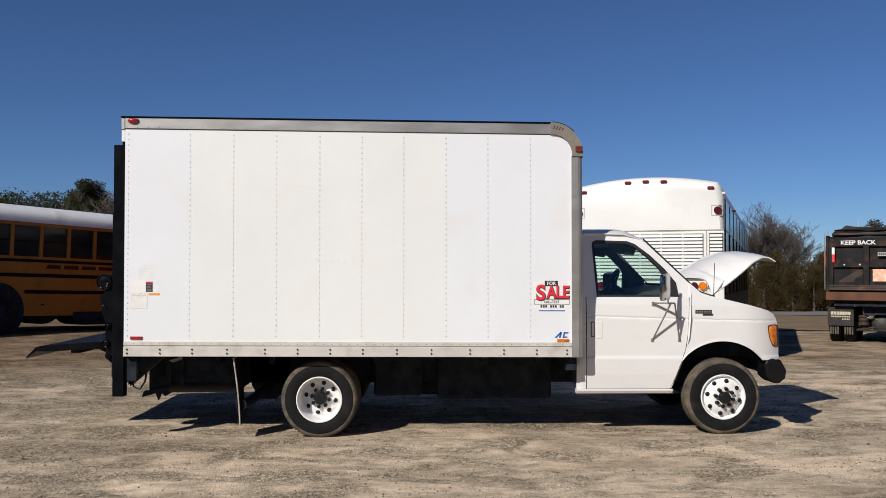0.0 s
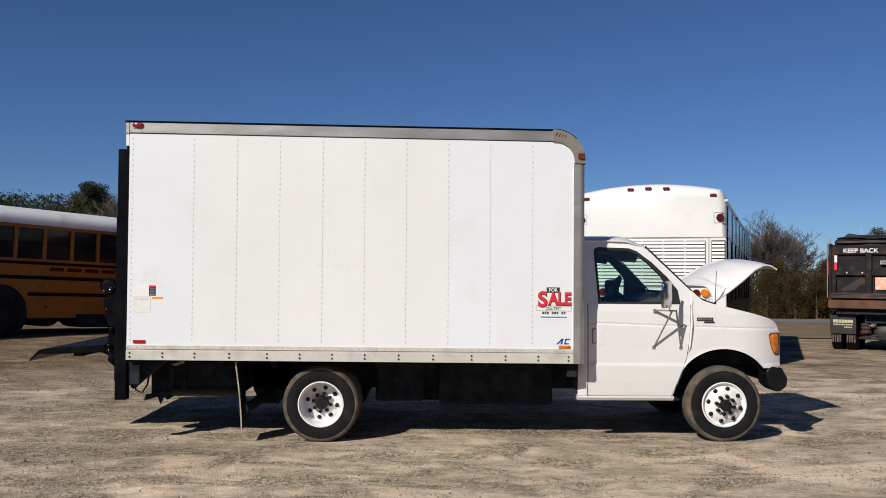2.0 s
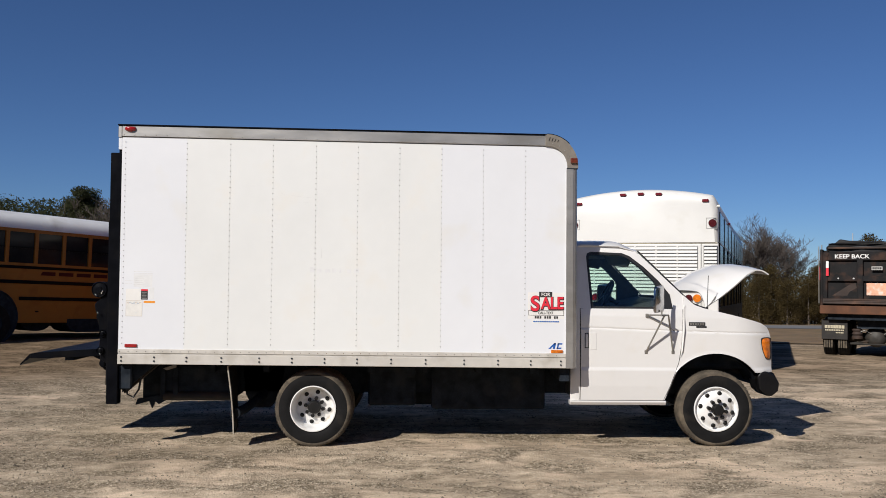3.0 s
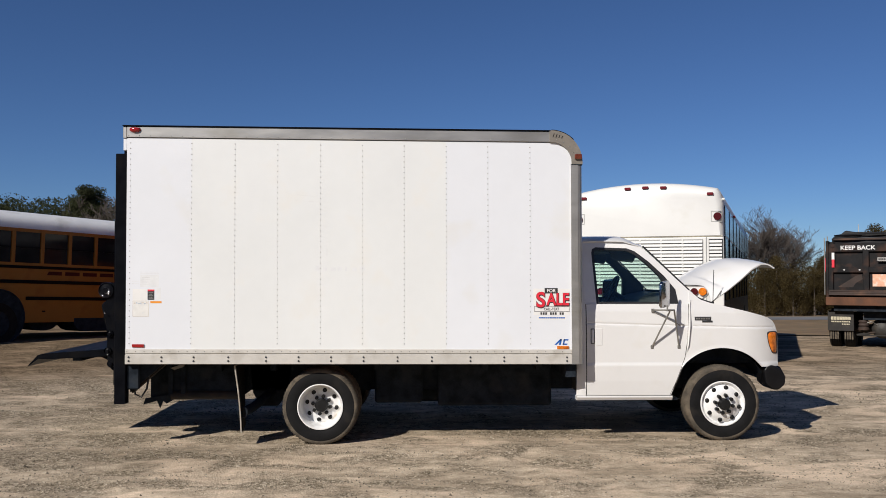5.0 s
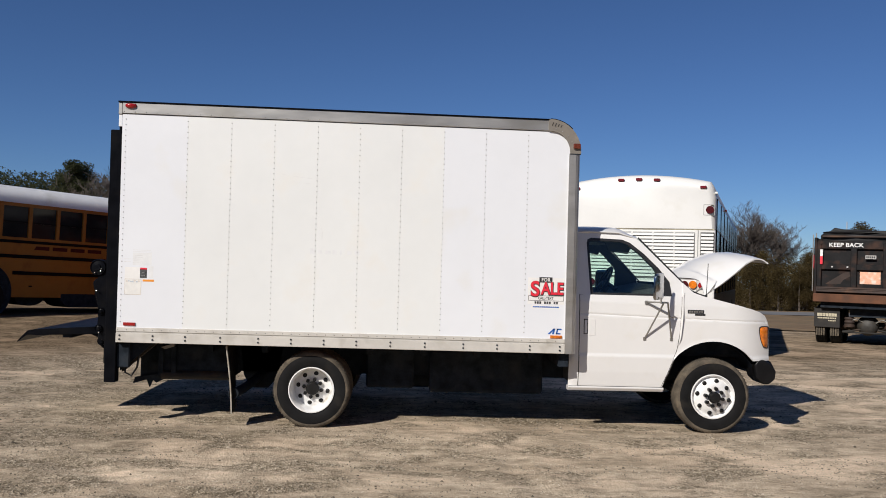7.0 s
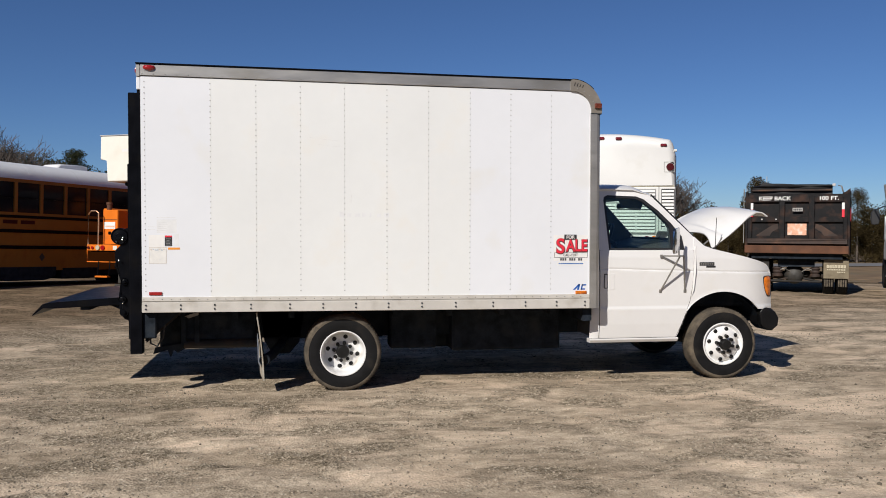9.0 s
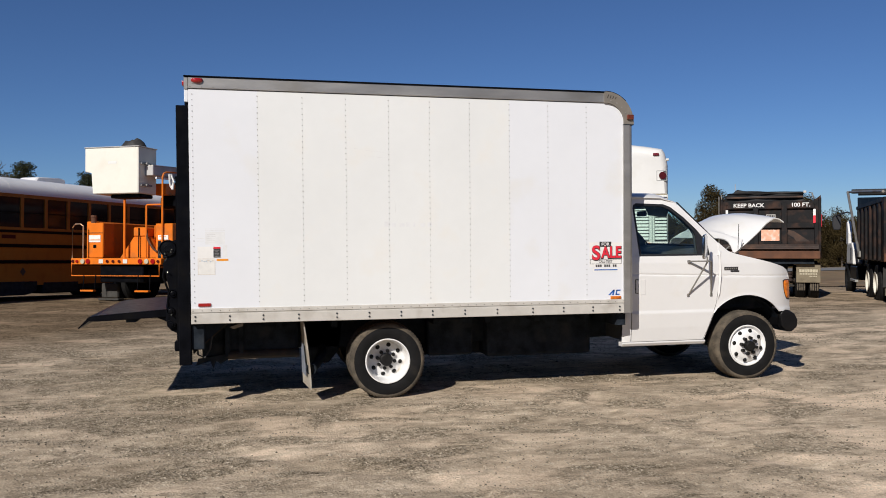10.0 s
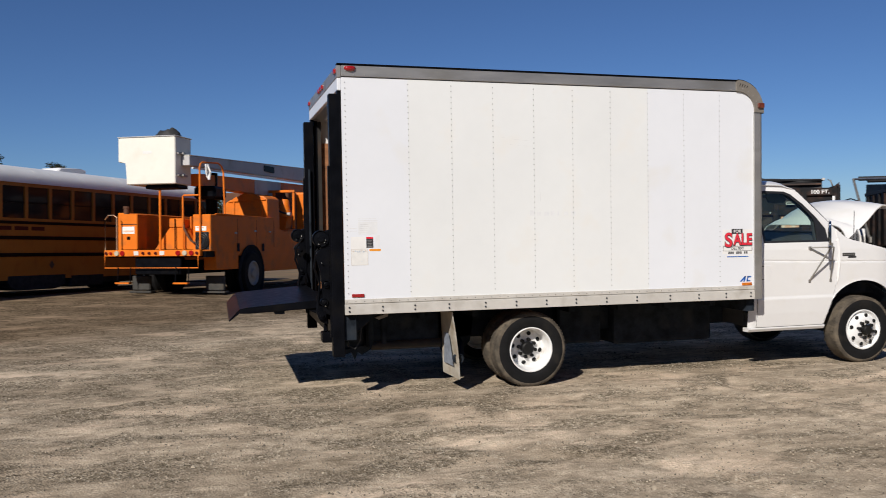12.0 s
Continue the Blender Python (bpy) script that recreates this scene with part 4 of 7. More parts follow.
def wheel(name, x, y_face, dish, hub_r, parent=truck):
    """dish > 0: the disc lies that deep behind the tyre's outer face; < 0: it stands proud."""
    w = 0.215
    zc = 0.372
    yc = y_face + w / 2
    e = new(name)
    e.parent = parent
    e["label"] = "dusty black tyre on a white steel rim"
    tyre = tp("tyre", tyre_mesh(BM(), (x, yc, zc)), RUBBER, e, smooth=True)
    t = tp("tread", tread_mesh(x, yc, zc), TREAD, tyre, "tan dusty tread blocks")
    t["kind"] = "stuff"
    # rim: rolled lip, barrel, disc
    yd = y_face + dish
    bm = BM()
    if dish > 0:
        prof = [(0.222, 0.030), (0.236, 0.010), (0.236, 0.0), (0.226, -0.002), (0.215, 0.012), (0.205, 0.06), (0.198, dish - 0.03), (0.180, dish), (0.14, dish - 0.012), (0.12, dish - 0.02), (0.0, dish - 0.02)]
    else:
        prof = [(0.222, 0.030), (0.236, 0.010), (0.236, 0.0), (0.226, -0.002), (0.213, 0.014), (0.205, 0.035), (0.192, 0.030), (0.160, 0.0), (0.125, dish * 0.6), (0.095, dish), (0.0, dish)]
    lathe(bm, [(r_ * (0.955 if r_ > 0.19 else 1.0), o_) for r_, o_ in prof], (x, y_face, zc), 56)
    rim = tp("rim", bm, RIM_WHITE, e, "white painted steel rim", smooth=True)
    for k in range(8):
        a = 2 * math.pi * (k + 0.75) / 8
        rr = 0.163 if dish < 0 else 0.147
        yy = y_face + (dish - 0.009 if dish > 0 else 0.0)
        bm = BM()
        slope = Vector((math.cos(a), 0, math.sin(a)))
        bmesh.ops.create_icosphere(bm, subdivisions=2, radius=1.0, matrix=Matrix.Translation(Vector((x, yy, zc)) + slope * rr) @ Matrix.Diagonal((0.0235, 0.014, 0.0235, 1)))
        tp("hand_hole", bm, HUB_BLACK, rim)
        bm = BM()
        yn = y_face + (dish - 0.02 if dish > 0 else dish)
        cyl(bm, Vector((x, yn + 0.005, zc)) + slope * 0.090, Vector((x, yn - 0.034, zc)) + slope * 0.086, 0.0185, 8)
        tp("lug_nut", bm, HUB_BLACK, rim)
    bm = BM()
    yn = y_face + (dish - 0.02 if dish > 0 else dish)
    lathe(bm, [(hub_r, 0.01), (hub_r * 0.97, -0.05), (hub_r * 0.8, -0.062), (0.0, -0.064)], (x, yn, zc), 24)
    tp("hub", bm, HUB_BLACK, rim, smooth=True)
    return e


wheel("front_wheel", 3.160, 8.375, -0.018, 0.058)
wheel("rear_wheel", -0.865, 8.275, 0.160, 0.066)
for nm, y in (("rear_wheel", 8.56), ("rear_wheel", 9.99), ("rear_wheel", 10.275), ("front_wheel", 10.18)):
    e = new(nm)
    e.parent = truck
    x = 3.160 if nm[0] == "f" else -0.865
    tyre = tp("tyre", tyre_mesh(BM(), (x, y + 0.107, 0.372)), RUBBER, e, smooth=True)
    tp("tread", tread_mesh(x, y + 0.107, 0.372), TREAD, tyre)["kind"] = "stuff"
    tp("rim", lathe(BM(), [(0.236, 0.0), (0.21, 0.02), (0.19, 0.12), (0.0, 0.12)], (x, y, 0.372), 32), RIM_WHITE, e, smooth=True)

# ---- liftgate ----
for y in (8.187, 10.492):
    bm = BM()
    box(bm, -2.852, -2.740, y, y + 0.10, 0.42, 2.862)
    post = tp("lift_post", bm, BLACK_PAINT, truck, "black steel liftgate column", bevel=0.006)
    bm = BM()
    box(bm, -2.772, -2.738, y + 0.004, y + 0.09, 2.855, 2.928)
    tp("post_tip", bm, BLACK_PAINT, post, bevel=0.004)
    bm = BM()
    box(bm, -2.745, -2.62, y + 0.03, y + 0.08, 0.56, 0.80)
    tp("post_bracket", bm, UNDER, post, bevel=0.01)
    bm = BM()
    box(bm, -2.868, -2.850, y + 0.03, y + 0.08, 0.60, 2.2)
    tp("slide_rail", bm, BLACK_PAINT, post)
    bm = BM()
    slab(bm, [(x, y + 0.04, z) for x, z in ((-2.862, 0.80), (-2.93, 0.85), (-2.935, 1.17), (-2.962, 1.24), (-2.975, 1.33), (-2.996, 1.376), (-2.972, 1.41), (-2.93, 1.43), (-2.93, 1.58), (-2.862, 1.61))], (0, 0.06, 0))
    carriage = tp("carriage", bm, BLACK_PAINT, post, "greasy black lifting carriage", bevel=0.008)
    for xx, zz, rr in ((-2.945, 1.525, 0.078), (-2.905, 1.10, 0.034), (-2.925, 0.935, 0.036)):
        bm = BM()
        lathe(bm, [(0.0, -0.008), (rr * 0.36, -0.008), (rr * 0.40, 0.004), (rr * 0.80, 0.010), (rr * 0.93, 0.0), (rr, 0.012), (rr, 0.085), (0.0, 0.09)], (xx, y + 0.02, zz), 22)
        tp("roller", bm, BLACK_PAINT, post, "round guide roller", smooth=True)
    # small bright beads set in for the glints on the black carriage
    for xx, zz in ((-2.968, 1.474), (-2.913, 1.490), (-2.905, 1.512), (-2.945, 1.30), (-2.915, 0.90)):
        bm = BM()
        lathe(bm, [(0.0, -0.008), (0.0045, -0.006), (0.006, 0.0), (0.006, 0.014)], (xx, y + 0.006, zz), 8)
        tp("grease_fitting", bm, GLINT_METAL, carriage, "", smooth=True)
    bm = BM()
    cyl(bm, (-2.80, y + (0.13 if y < 9 else -0.03), 0.65), (-2.80, y + (0.13 if y < 9 else -0.03), 2.30), 0.014, 12)
    tp("chain_rod", bm, UNDER, post, smooth=True)
bm = BM()
slab(bm, [(-2.87, 8.42, 0.945), (-3.62, 8.42, 0.893), (-3.69, 8.42, 0.880), (-3.69, 8.42, 0.838), (-3.60, 8.42, 0.835), (-2.87, 8.42, 0.865)], (0, 1.95, 0))
plat = tp("lift_platform", bm, BLACK_PAINT, truck, "dark steel liftgate platform lowered level behind the box", bevel=0.006)
bm = BM()
slab(bm, [(-3.69, 8.42, 0.880), (-3.785, 8.42, 0.778), (-3.785, 8.42, 0.766), (-3.69, 8.42, 0.838)], (0, 1.95, 0))
tp("ramp_lip", bm, BLACK_PAINT, plat, "worn tapered ramp lip")
for x in (-3.36,):
    bm = BM()
    box(bm, x, x + 0.09, 8.46, 10.3, 0.815, 0.85)
    tp("under_rib", bm, UNDER, plat)
for y in (8.44, 10.28):
    bm = BM()
    slab(bm, [(-3.10, y, 0.868), (-3.08, y, 0.90), (-2.90, y, 0.93), (-2.845, y, 0.86), (-2.845, y, 0.74), (-2.87, y, 0.76)], (0, 0.07, 0))
    tp("platform_bracket", bm, BLACK_PAINT, plat)
for y in (8.36, 10.36):
    bm = BM()
    slab(bm, [(-2.87, y, 0.70), (-2.95, y, 0.74), (-2.985, y, 0.83), (-2.975, y, 0.98), (-2.93, y, 1.06), (-2.87, y, 1.04)], (0, 0.045, 0))
    arm = tp("hinge_arm", bm, BLACK_PAINT, plat, "greasy black hinge arm", bevel=0.012)
    for zz, rr in ((0.80, 0.04), (0.97, 0.03), (1.36, 0.035)):
        bm = BM()
        cyl(bm, (-2.935, y - 0.03, zz), (-2.935, y + 0.075, zz), rr, 14)
        cyl(bm, (-2.935, y - 0.045, zz), (-2.935, y - 0.03, zz), rr * 0.45, 8)
        tp("pivot_pin", bm, BLACK_PAINT, arm, smooth=True)
    bm = BM()
    tube(bm, [(-2.90, y - 0.02, 1.50), (-2.98, y - 0.03, 1.40), (-3.0, y - 0.03, 1.25), (-2.95, y - 0.03, 1.10), (-2.97, y - 0.03, 0.92)], 0.012, 8)
    tp("chain_loop", bm, BLACK_PAINT, arm, smooth=True)
# added plate that keeps sun from slipping between floor and tail beam
bm = BM()
box(bm, -2.868, -2.715, 8.29, 10.49, 0.845, 0.862)
tp("hinge_plate", bm, BLACK_PAINT, truck, "black plate added at the threshold to stop slits of sun")
bm = BM()
box(bm, -2.835, -2.745, 8.289, 10.49, 0.58, 0.80)
tp("rear_sill_beam", bm, BLACK_PAINT, truck, "black steel beam under the tail", bevel=0.008)
bm = BM()
slab(bm, [(-2.735, 8.30, 0.795), (-2.42, 8.30, 0.795), (-2.735, 8.30, 0.52)], (0, 0.05, 0))
tp("gusset", bm, UNDER, truck)
bm = BM()
slab(bm, [(-2.735, 8.352, 0.50), (-2.735, 8.352, 0.60), (-2.46, 8.352, 0.79), (-2.40, 8.352, 0.79)], (0, 0.09, 0))
tp("gusset_flange", bm, AXLE_GRIME, truck, "rust-tinged brace flange")
bm = BM()
cyl(bm, (-2.42, 8.62, 0.445), (-1.72, 8.62, 0.445), 0.045, 14)
tp("cross_tube", bm, AXLE_GRIME, truck, "grimy tube under the tail", smooth=True)
for xa in (-2.45, -2.32):
    bm = BM()
    box(bm, xa, xa + 0.05, 8.58, 8.66, 0.43, 0.74)
    tp("tube_hanger", bm, UNDER, truck, bevel=0.008)
bm = BM()
slab(bm, [(-2.40, 8.50, 0.735), (-2.27, 8.50, 0.775), (-2.27, 8.50, 0.745), (-2.36, 8.50, 0.715)], (0, 0.04, 0))
tp("bright_bracket", bm, STEEL, truck, "bare metal bracket end")
bm = BM()
box(bm, -2.68, -2.46, 8.75, 10.0, 0.37, 0.72)
tp("step_bumper", bm, UNDER, truck, bevel=0.02)
bm = BM()
box(bm, -2.92, -2.80, 8.46, 8.62, 0.52, 0.62)
box(bm, -2.90, -2.86, 8.50, 8.54, 0.62, 0.70)
tp("tow_step", bm, BLACK_PAINT, truck, "black folded tail step", bevel=0.01)
bm = BM()
tube(bm, [(-2.70, 8.32, 0.62), (-2.69, 8.32, 0.50), (-2.63, 8.32, 0.47), (-2.58, 8.33, 0.55), (-2.56, 8.34, 0.70)], 0.010, 8)
tp("cable_loop", bm, PLASTIC, truck)

# ---- cab ----
def lerp_table(tab, v):
    if v <= tab[0][0]:
        return tab[0][1]
    for (a, fa), (b, fb) in zip(tab, tab[1:]):
        if v <= b:
            return fa + (fb - fa) * (v - a) / (b - a)
    return tab[-1][1]


PROFILE = ((0.40, 8.445), (0.46, 8.405), (0.60, 8.388), (0.755, 8.378), (0.785, 8.388), (1.0, 8.386), (1.168, 8.386), (1.174, 8.396), (1.186, 8.396), (1.192, 8.389), (1.30, 8.397), (1.37, 8.412), (1.95, 8.535), (2.05, 8.57))
SEAM = ((0.455, 2.637), (0.60, 2.700), (0.84, 2.790), (1.0, 2.815), (1.29, 2.834), (1.37, 2.836))
SEAM_Z = ((2.637, 0.455), (2.700, 0.60), (2.790, 0.84), (2.815, 1.0), (2.834, 1.29), (2.842, 1.512), (2.95, 1.414), (3.05, 1.380), (3.20, 1.346), (3.41, 1.296), (3.56, 1.258), (3.65, 1.230), (3.715, 1.192), (3.752, 1.135), (3.775, 1.045))


def side_y(x, z):
    z += 0.034 * (x - 1.868) * max(0.0, 1 - abs(z - 1.17) / 0.2)
    return lerp_table(PROFILE, z) + 0.15 * max(0.0, (x - 3.28) / 0.5) ** 2.5


def mirrored(fn, far):
    return (lambda u, v: (lambda p: (p[0], 2 * MID - p[1], p[2]))(fn(u, v))) if far else fn


def arch_z(x):
    d = x - 3.16
    z = 0.40 + math.sqrt(max(0.0, 0.528 ** 2 - d * d)) if abs(d) < 0.528 else 0.42
    return max(z, 0.735) if x > 3.45 else max(0.42, z)


for far in (0, 1):
    flip = -1 if far else 1
    # door skin
    bm = BM()

    def door_at(u, v):
        z = 0.458 + (1.368 - 0.458) * v
        x = 1.793 + (lerp_table(SEAM, z) - 0.010 - 1.793) * u
        return (x, side_y(x, z) - 0.003, z)

    grid(bm, mirrored(door_at, far), 10, 110)
    door = tp("cab_door", thick(bm, 0.010), CAB_WHITE, truck, "white cab door" if not far else "", smooth=True)
    bm = BM()
    grid(bm, mirrored(lambda u, v: (lerp_table(SEAM, 0.458 + 0.91 * v) - 0.03 + 0.05 * u, side_y(2.7, 0.458 + 0.91 * v) + 0.014, 0.458 + 0.91 * v), far), 1, 20)
    tp("door_gap", bm, PLASTIC, door)
    bm = BM()
    grid(bm, mirrored(lambda u, v: (1.775 + 0.035 * u, side_y(1.8, 0.458 + 1.5 * v) + 0.014, 0.458 + 1.5 * v), far), 1, 20)
    tp("door_gap", bm, PLASTIC, door)
    # rear corner of the cab, down to the sill
    bm = BM()

    def corner_at(u, v):
        z = 0.455 + (2.03 - 0.455) * v
        x0 = 1.695 if z < 0.79 else 1.735
        x = x0 + (1.785 - x0) * u
        return (x, side_y(x, z) + 0.02 * (1 - u) ** 2, z)

    grid(bm, mirrored(corner_at, far), 4, 30)
    tp("cab_corner_panel", thick(bm, 0.010), CAB_WHITE, truck, smooth=True)
    # sill
    bm = BM()
    slab(bm, [(1.690, 2 * MID - y if far else y, z) for y, z in ((8.392, 0.450), (8.390, 0.436), (8.412, 0.405), (8.50, 0.405), (8.50, 0.450))], (0.970, 0, 0))
    tp("rocker_sill", bm, CAB_WHITE, truck, "white rocker sill", bevel=0.005, segs=2)
    # fender round the wheel
    bm = BM()

    def fender_at(u, v):
        x = 2.640 + (3.775 - 2.640) * u
        lo, hi = arch_z(x), lerp_table(SEAM_Z, x)
        lo = min(lo, hi - 0.002)
        z = lo + (hi - lo) * v
        lip = -0.005 * max(0.0, 1 - (z - lo) / 0.03) if abs(x - 3.16) < 0.52 else 0.0
        return (x, side_y(x, z) + lip, z)

    grid(bm, mirrored(fender_at, far), 72, 44)
    tp("fender", thick(bm, 0.010), CAB_WHITE, truck, "white front fender with a round wheel arch" if not far else "", smooth=True)
    # inner arch
    bm = BM()
    grid(bm, lambda u, v, far=far: (3.16 + 0.515 * math.cos(math.pi * (0.14 + 0.86 * u)), (2 * MID - 8.46 if far else 8.46) + flip * 0.42 * v, 0.40 + 0.515 * math.sin(math.pi * (0.14 + 0.86 * u))), 24, 2)
    tp("wheel_well", bm, UNDER, truck, smooth=True)
    # window frame and its black seal
    outer = [(1.785, 1.372), (1.785, 2.0), (1.80, 2.021), (1.83, 2.030), (2.20, 2.014), (2.340, 1.972), (2.415, 1.925), (2.591, 1.755), (2.845, 1.508), (2.845, 1.372)]
    inner = [(1.900, 1.366), (1.870, 1.893), (1.879, 1.931), (1.916, 1.949), (2.235, 1.938), (2.315, 1.908), (2.461, 1.795), (2.605, 1.653), (2.712, 1.515), (2.735, 1.366)]
    glass = [(1.926, 1.392), (1.895, 1.882), (1.902, 1.911), (1.930, 1.923), (2.225, 1.913), (2.295, 1.885), (2.425, 1.785), (2.560, 1.648), (2.585, 1.600), (2.590, 1.392)]

    def on_side(pts, sink=0.0, far=far):
        out = []
        for p in pts:
            y = side_y(p[0], p[1]) + sink
            out.append((p[0], 2 * MID - y if far else y, p[1]))
        return out

    def dense(pts):
        out = []
        for i, a in enumerate(pts):
            b = pts[(i + 1) % len(pts)]
            for k in range(5):
                out.append((a[0] + (b[0] - a[0]) * k / 5, a[1] + (b[1] - a[1]) * k / 5))
        return out

    bm = BM()
    ring_plate(bm, on_side(dense(outer)), on_side(dense(inner)), (0, flip * 0.035, 0))
    tp("door_frame", bm, CAB_WHITE, truck, "white window surround and sloping pillar" if not far else "")
    bm = BM()
    ring_plate(bm, on_side(dense(inner), 0.006), on_side(dense(glass), 0.006), (0, flip * 0.02, 0))
    tp("window_seal", bm, PLASTIC, truck, "wide black window seal" if not far else "")
    bm = BM()
    ring_plate(bm, on_side(dense(outer), 0.045), on_side(dense(glass), 0.045), (0, flip * 0.03, 0))
    tp("pillar_trim", bm, DASH, truck, "dark inner window trim" if not far else "")
    bm = BM()
    grid(bm, mirrored(lambda u, v: (1.80 + (lerp_table(SEAM, 0.48 + 0.90 * v) - 0.14 - 1.80) * u, side_y(2.2, 0.48 + 0.90 * v) + 0.06, 0.48 + 0.90 * v), far), 2, 10)
    tp("door_trim", thick(bm, 0.02), DASH, door)
    bm = BM()
    pts = on_side(dense(glass), 0.014)
    slab(bm, pts, (0, flip * 0.004, 0))
    g = tp("door_window", bm, CLEAR, truck, "tinted side glass" if not far else "")
    g.visible_shadow = False
    # turn lamp wrapping the corner
    bm = BM()
    def lamp_xz(u, v, grow=0.0):
        left = 3.652 + 0.050 * (1 - v) ** 2.2 - grow
        right = 3.758 + grow
        x = left + (right - left) * u
        lo, hi = 0.880 - 0.012 * u + 0.02 * (2 * u - 1) ** 4 - grow, 1.078 - 0.014 * (2 * u - 1) ** 4 + grow
        return x, lo + (hi - lo) * v

    def lamp_at(u, v):
        x, z = lamp_xz(u, v)
        return (x, side_y(x, 1.0) - 0.006 - 0.022 * (1 - (2 * u - 1) ** 4) * (1 - (2 * v - 1) ** 4), z)

    def rim_at(u, v):
        x, z = lamp_xz(u, v, 0.012)
        return (x, side_y(x, 1.0) - 0.006, z)

    grid(bm, mirrored(lamp_at, far), 12, 14)
    lamp = tp("turn_lamp", thick(bm, 0.008), AMBER_LENS, truck, "amber front turn lamp" if not far else "", smooth=True)
    for k in range(3):
        bm = BM()
        tube(bm, [mirrored(lamp_at, far)(0.62 + 0.11 * k, 0.12 + 0.08 * j) for j in range(10)], 0.0035, 6)
        tp("lens_rib", bm, AMBER_LENS, lamp, smooth=True)
    bm = BM()
    grid(bm, mirrored(lambda u, v: (lambda x, z: (x, side_y(x, 1.0) - 0.010 + 0.05 * u * u, z))(3.758 + 0.020 * u, 0.862 + 0.205 * v), far), 4, 6)
    tp("clear_edge", thick(bm, 0.006), GREY_BOX, lamp, smooth=True)
    bm = BM()
    grid(bm, mirrored(rim_at, far), 12, 14)
    tp("lamp_rim", thick(bm, 0.008), PLASTIC, lamp, smooth=True)
    # mirror on a tripod of tubes
    fy = (lambda y, far=far: 2 * MID - y if far else y)
    turn = Matrix.Translation((2.508, fy(8.12), 0)) @ Matrix.Rotation(radians(53.5) * flip, 4, "Z")
    bm = BM()
    slab(bm, [(-0.118, -0.012, 1.368), (-0.095, -0.012, 1.345), (0.100, -0.012, 1.352), (0.122, -0.012, 1.375), (0.118, -0.012, 1.590), (0.100, -0.012, 1.612), (-0.075, -0.012, 1.600), (-0.105, -0.012, 1.575)], (0, 0.024, 0))
    bm.transform(turn)
    mir = tp("side_mirror", bm, CHROME, truck, "chrome-backed tall mirror on tube arms" if not far else "", bevel=0.009, segs=2, smooth=True)
    bm = BM()
    box(bm, -0.092, 0.098, 0.0115 * flip, 0.015 * flip, 1.372, 1.585)
    bm.transform(turn)
    tp("mirror_glass", bm, DARK_GLASS, mir, bevel=0.001)
    for a, b in (((2.450, 8.376, 0.942), (2.585, 8.20, 1.312)), ((2.722, 8.376, 0.942), (2.628, 8.205, 1.316)), ((2.462, 8.378, 1.312), (2.628, 8.20, 1.318)), ((2.466, 8.378, 1.300), (2.738, 8.385, 1.158)), ((2.535, 8.115, 1.318), (2.628, 8.205, 1.318)), ((2.535, 8.115, 1.31), (2.535, 8.115, 1.37))):
        bm = BM()
        tube(bm, [(a[0], fy(a[1]), a[2]), (b[0], fy(b[1]), b[2])], 0.0085, 10)
        tp("mirror_arm", bm, STEEL, mir, smooth=True)
    for x, zf in ((2.450, 0.942), (2.722, 0.942), (2.462, 1.306)):
        bm = BM()
        box(bm, x - 0.016, x + 0.016, fy(8.366), fy(8.392), zf - 0.019, zf + 0.019)
        tp("mirror_foot", bm, STEEL, mir, bevel=0.005)
    if not far:
        # recessed handle
        bm = BM()
        box(bm, 1.831, 1.872, 8.3690, 8.392, 0.976, 1.128)
        tp("door_handle", bm, PLASTIC, door, "dark handle recess", bevel=0.003)
        bm = BM()
        box(bm, 1.838, 1.863, 8.356, 8.374, 0.984, 1.120)
        tp("pull", bm, CAB_WHITE, door, "white pull handle", bevel=0.005, segs=2)
        bm = BM()
        box(bm, 1.880, 1.952, 8.371, 8.392, 0.958, 1.132)
        tp("handle_pad", bm, CAB_WHITE, door, bevel=0.006, segs=2)

# fender badge
bm = BM()
grid(bm, lambda u, v: (2.886 + 0.165 * u, side_y(2.95, 1.22) - 0.010, 1.207 + 0.036 * v), 2, 1)
badge = tp("fender_badge", thick(bm, 0.004), DECAL_BLACK, truck, "dark model badge on the fender")
bm = BM()
for k in range(6):
    box(bm, 2.897 + 0.025 * k, 2.914 + 0.025 * k, side_y(2.95, 1.22) - 0.0155, side_y(2.95, 1.22) - 0.0135, 1.216, 1.234)
tp("badge_bar", bm, STEEL, badge)["kind"] = "stuff"
bm = BM()
grid(bm, lambda u, v: (2.960 + 0.105 * u, side_y(3.0, 1.2) - 0.010, 1.186 + 0.018 * v), 2, 1)
tp("fender_badge", thick(bm, 0.004), DECAL_BLACK, truck)

# roof, back wall, front face
bm = BM()


def roof_at(u, v):
    t = 2 * v - 1
    x = 1.735 + (2.40 - 1.735) * u
    lift = (0.050 * (1 - abs(t) ** 3) + 0.010 * math.sin(math.pi * min(1, u * 1.1))) * (1 - 0.78 * smooth_step(0.70, 1.0, u))
    return (x, MID + 0.845 * t, 2.028 - 0.050 * smooth_step(0.72, 1.0, u) + lift - 0.025 * max(0, abs(t) - 0.9) * 10)


grid(bm, roof_at, 14, 24)
tp("cab_roof", thick(bm, 0.012), CAB_WHITE, truck, "white curved cab roof", smooth=True)
bm = BM()
box(bm, 1.735, 1.760, 8.56, 10.22, 0.46, 2.02)
tp("cab_back_wall", bm, DASH)
bm = BM()


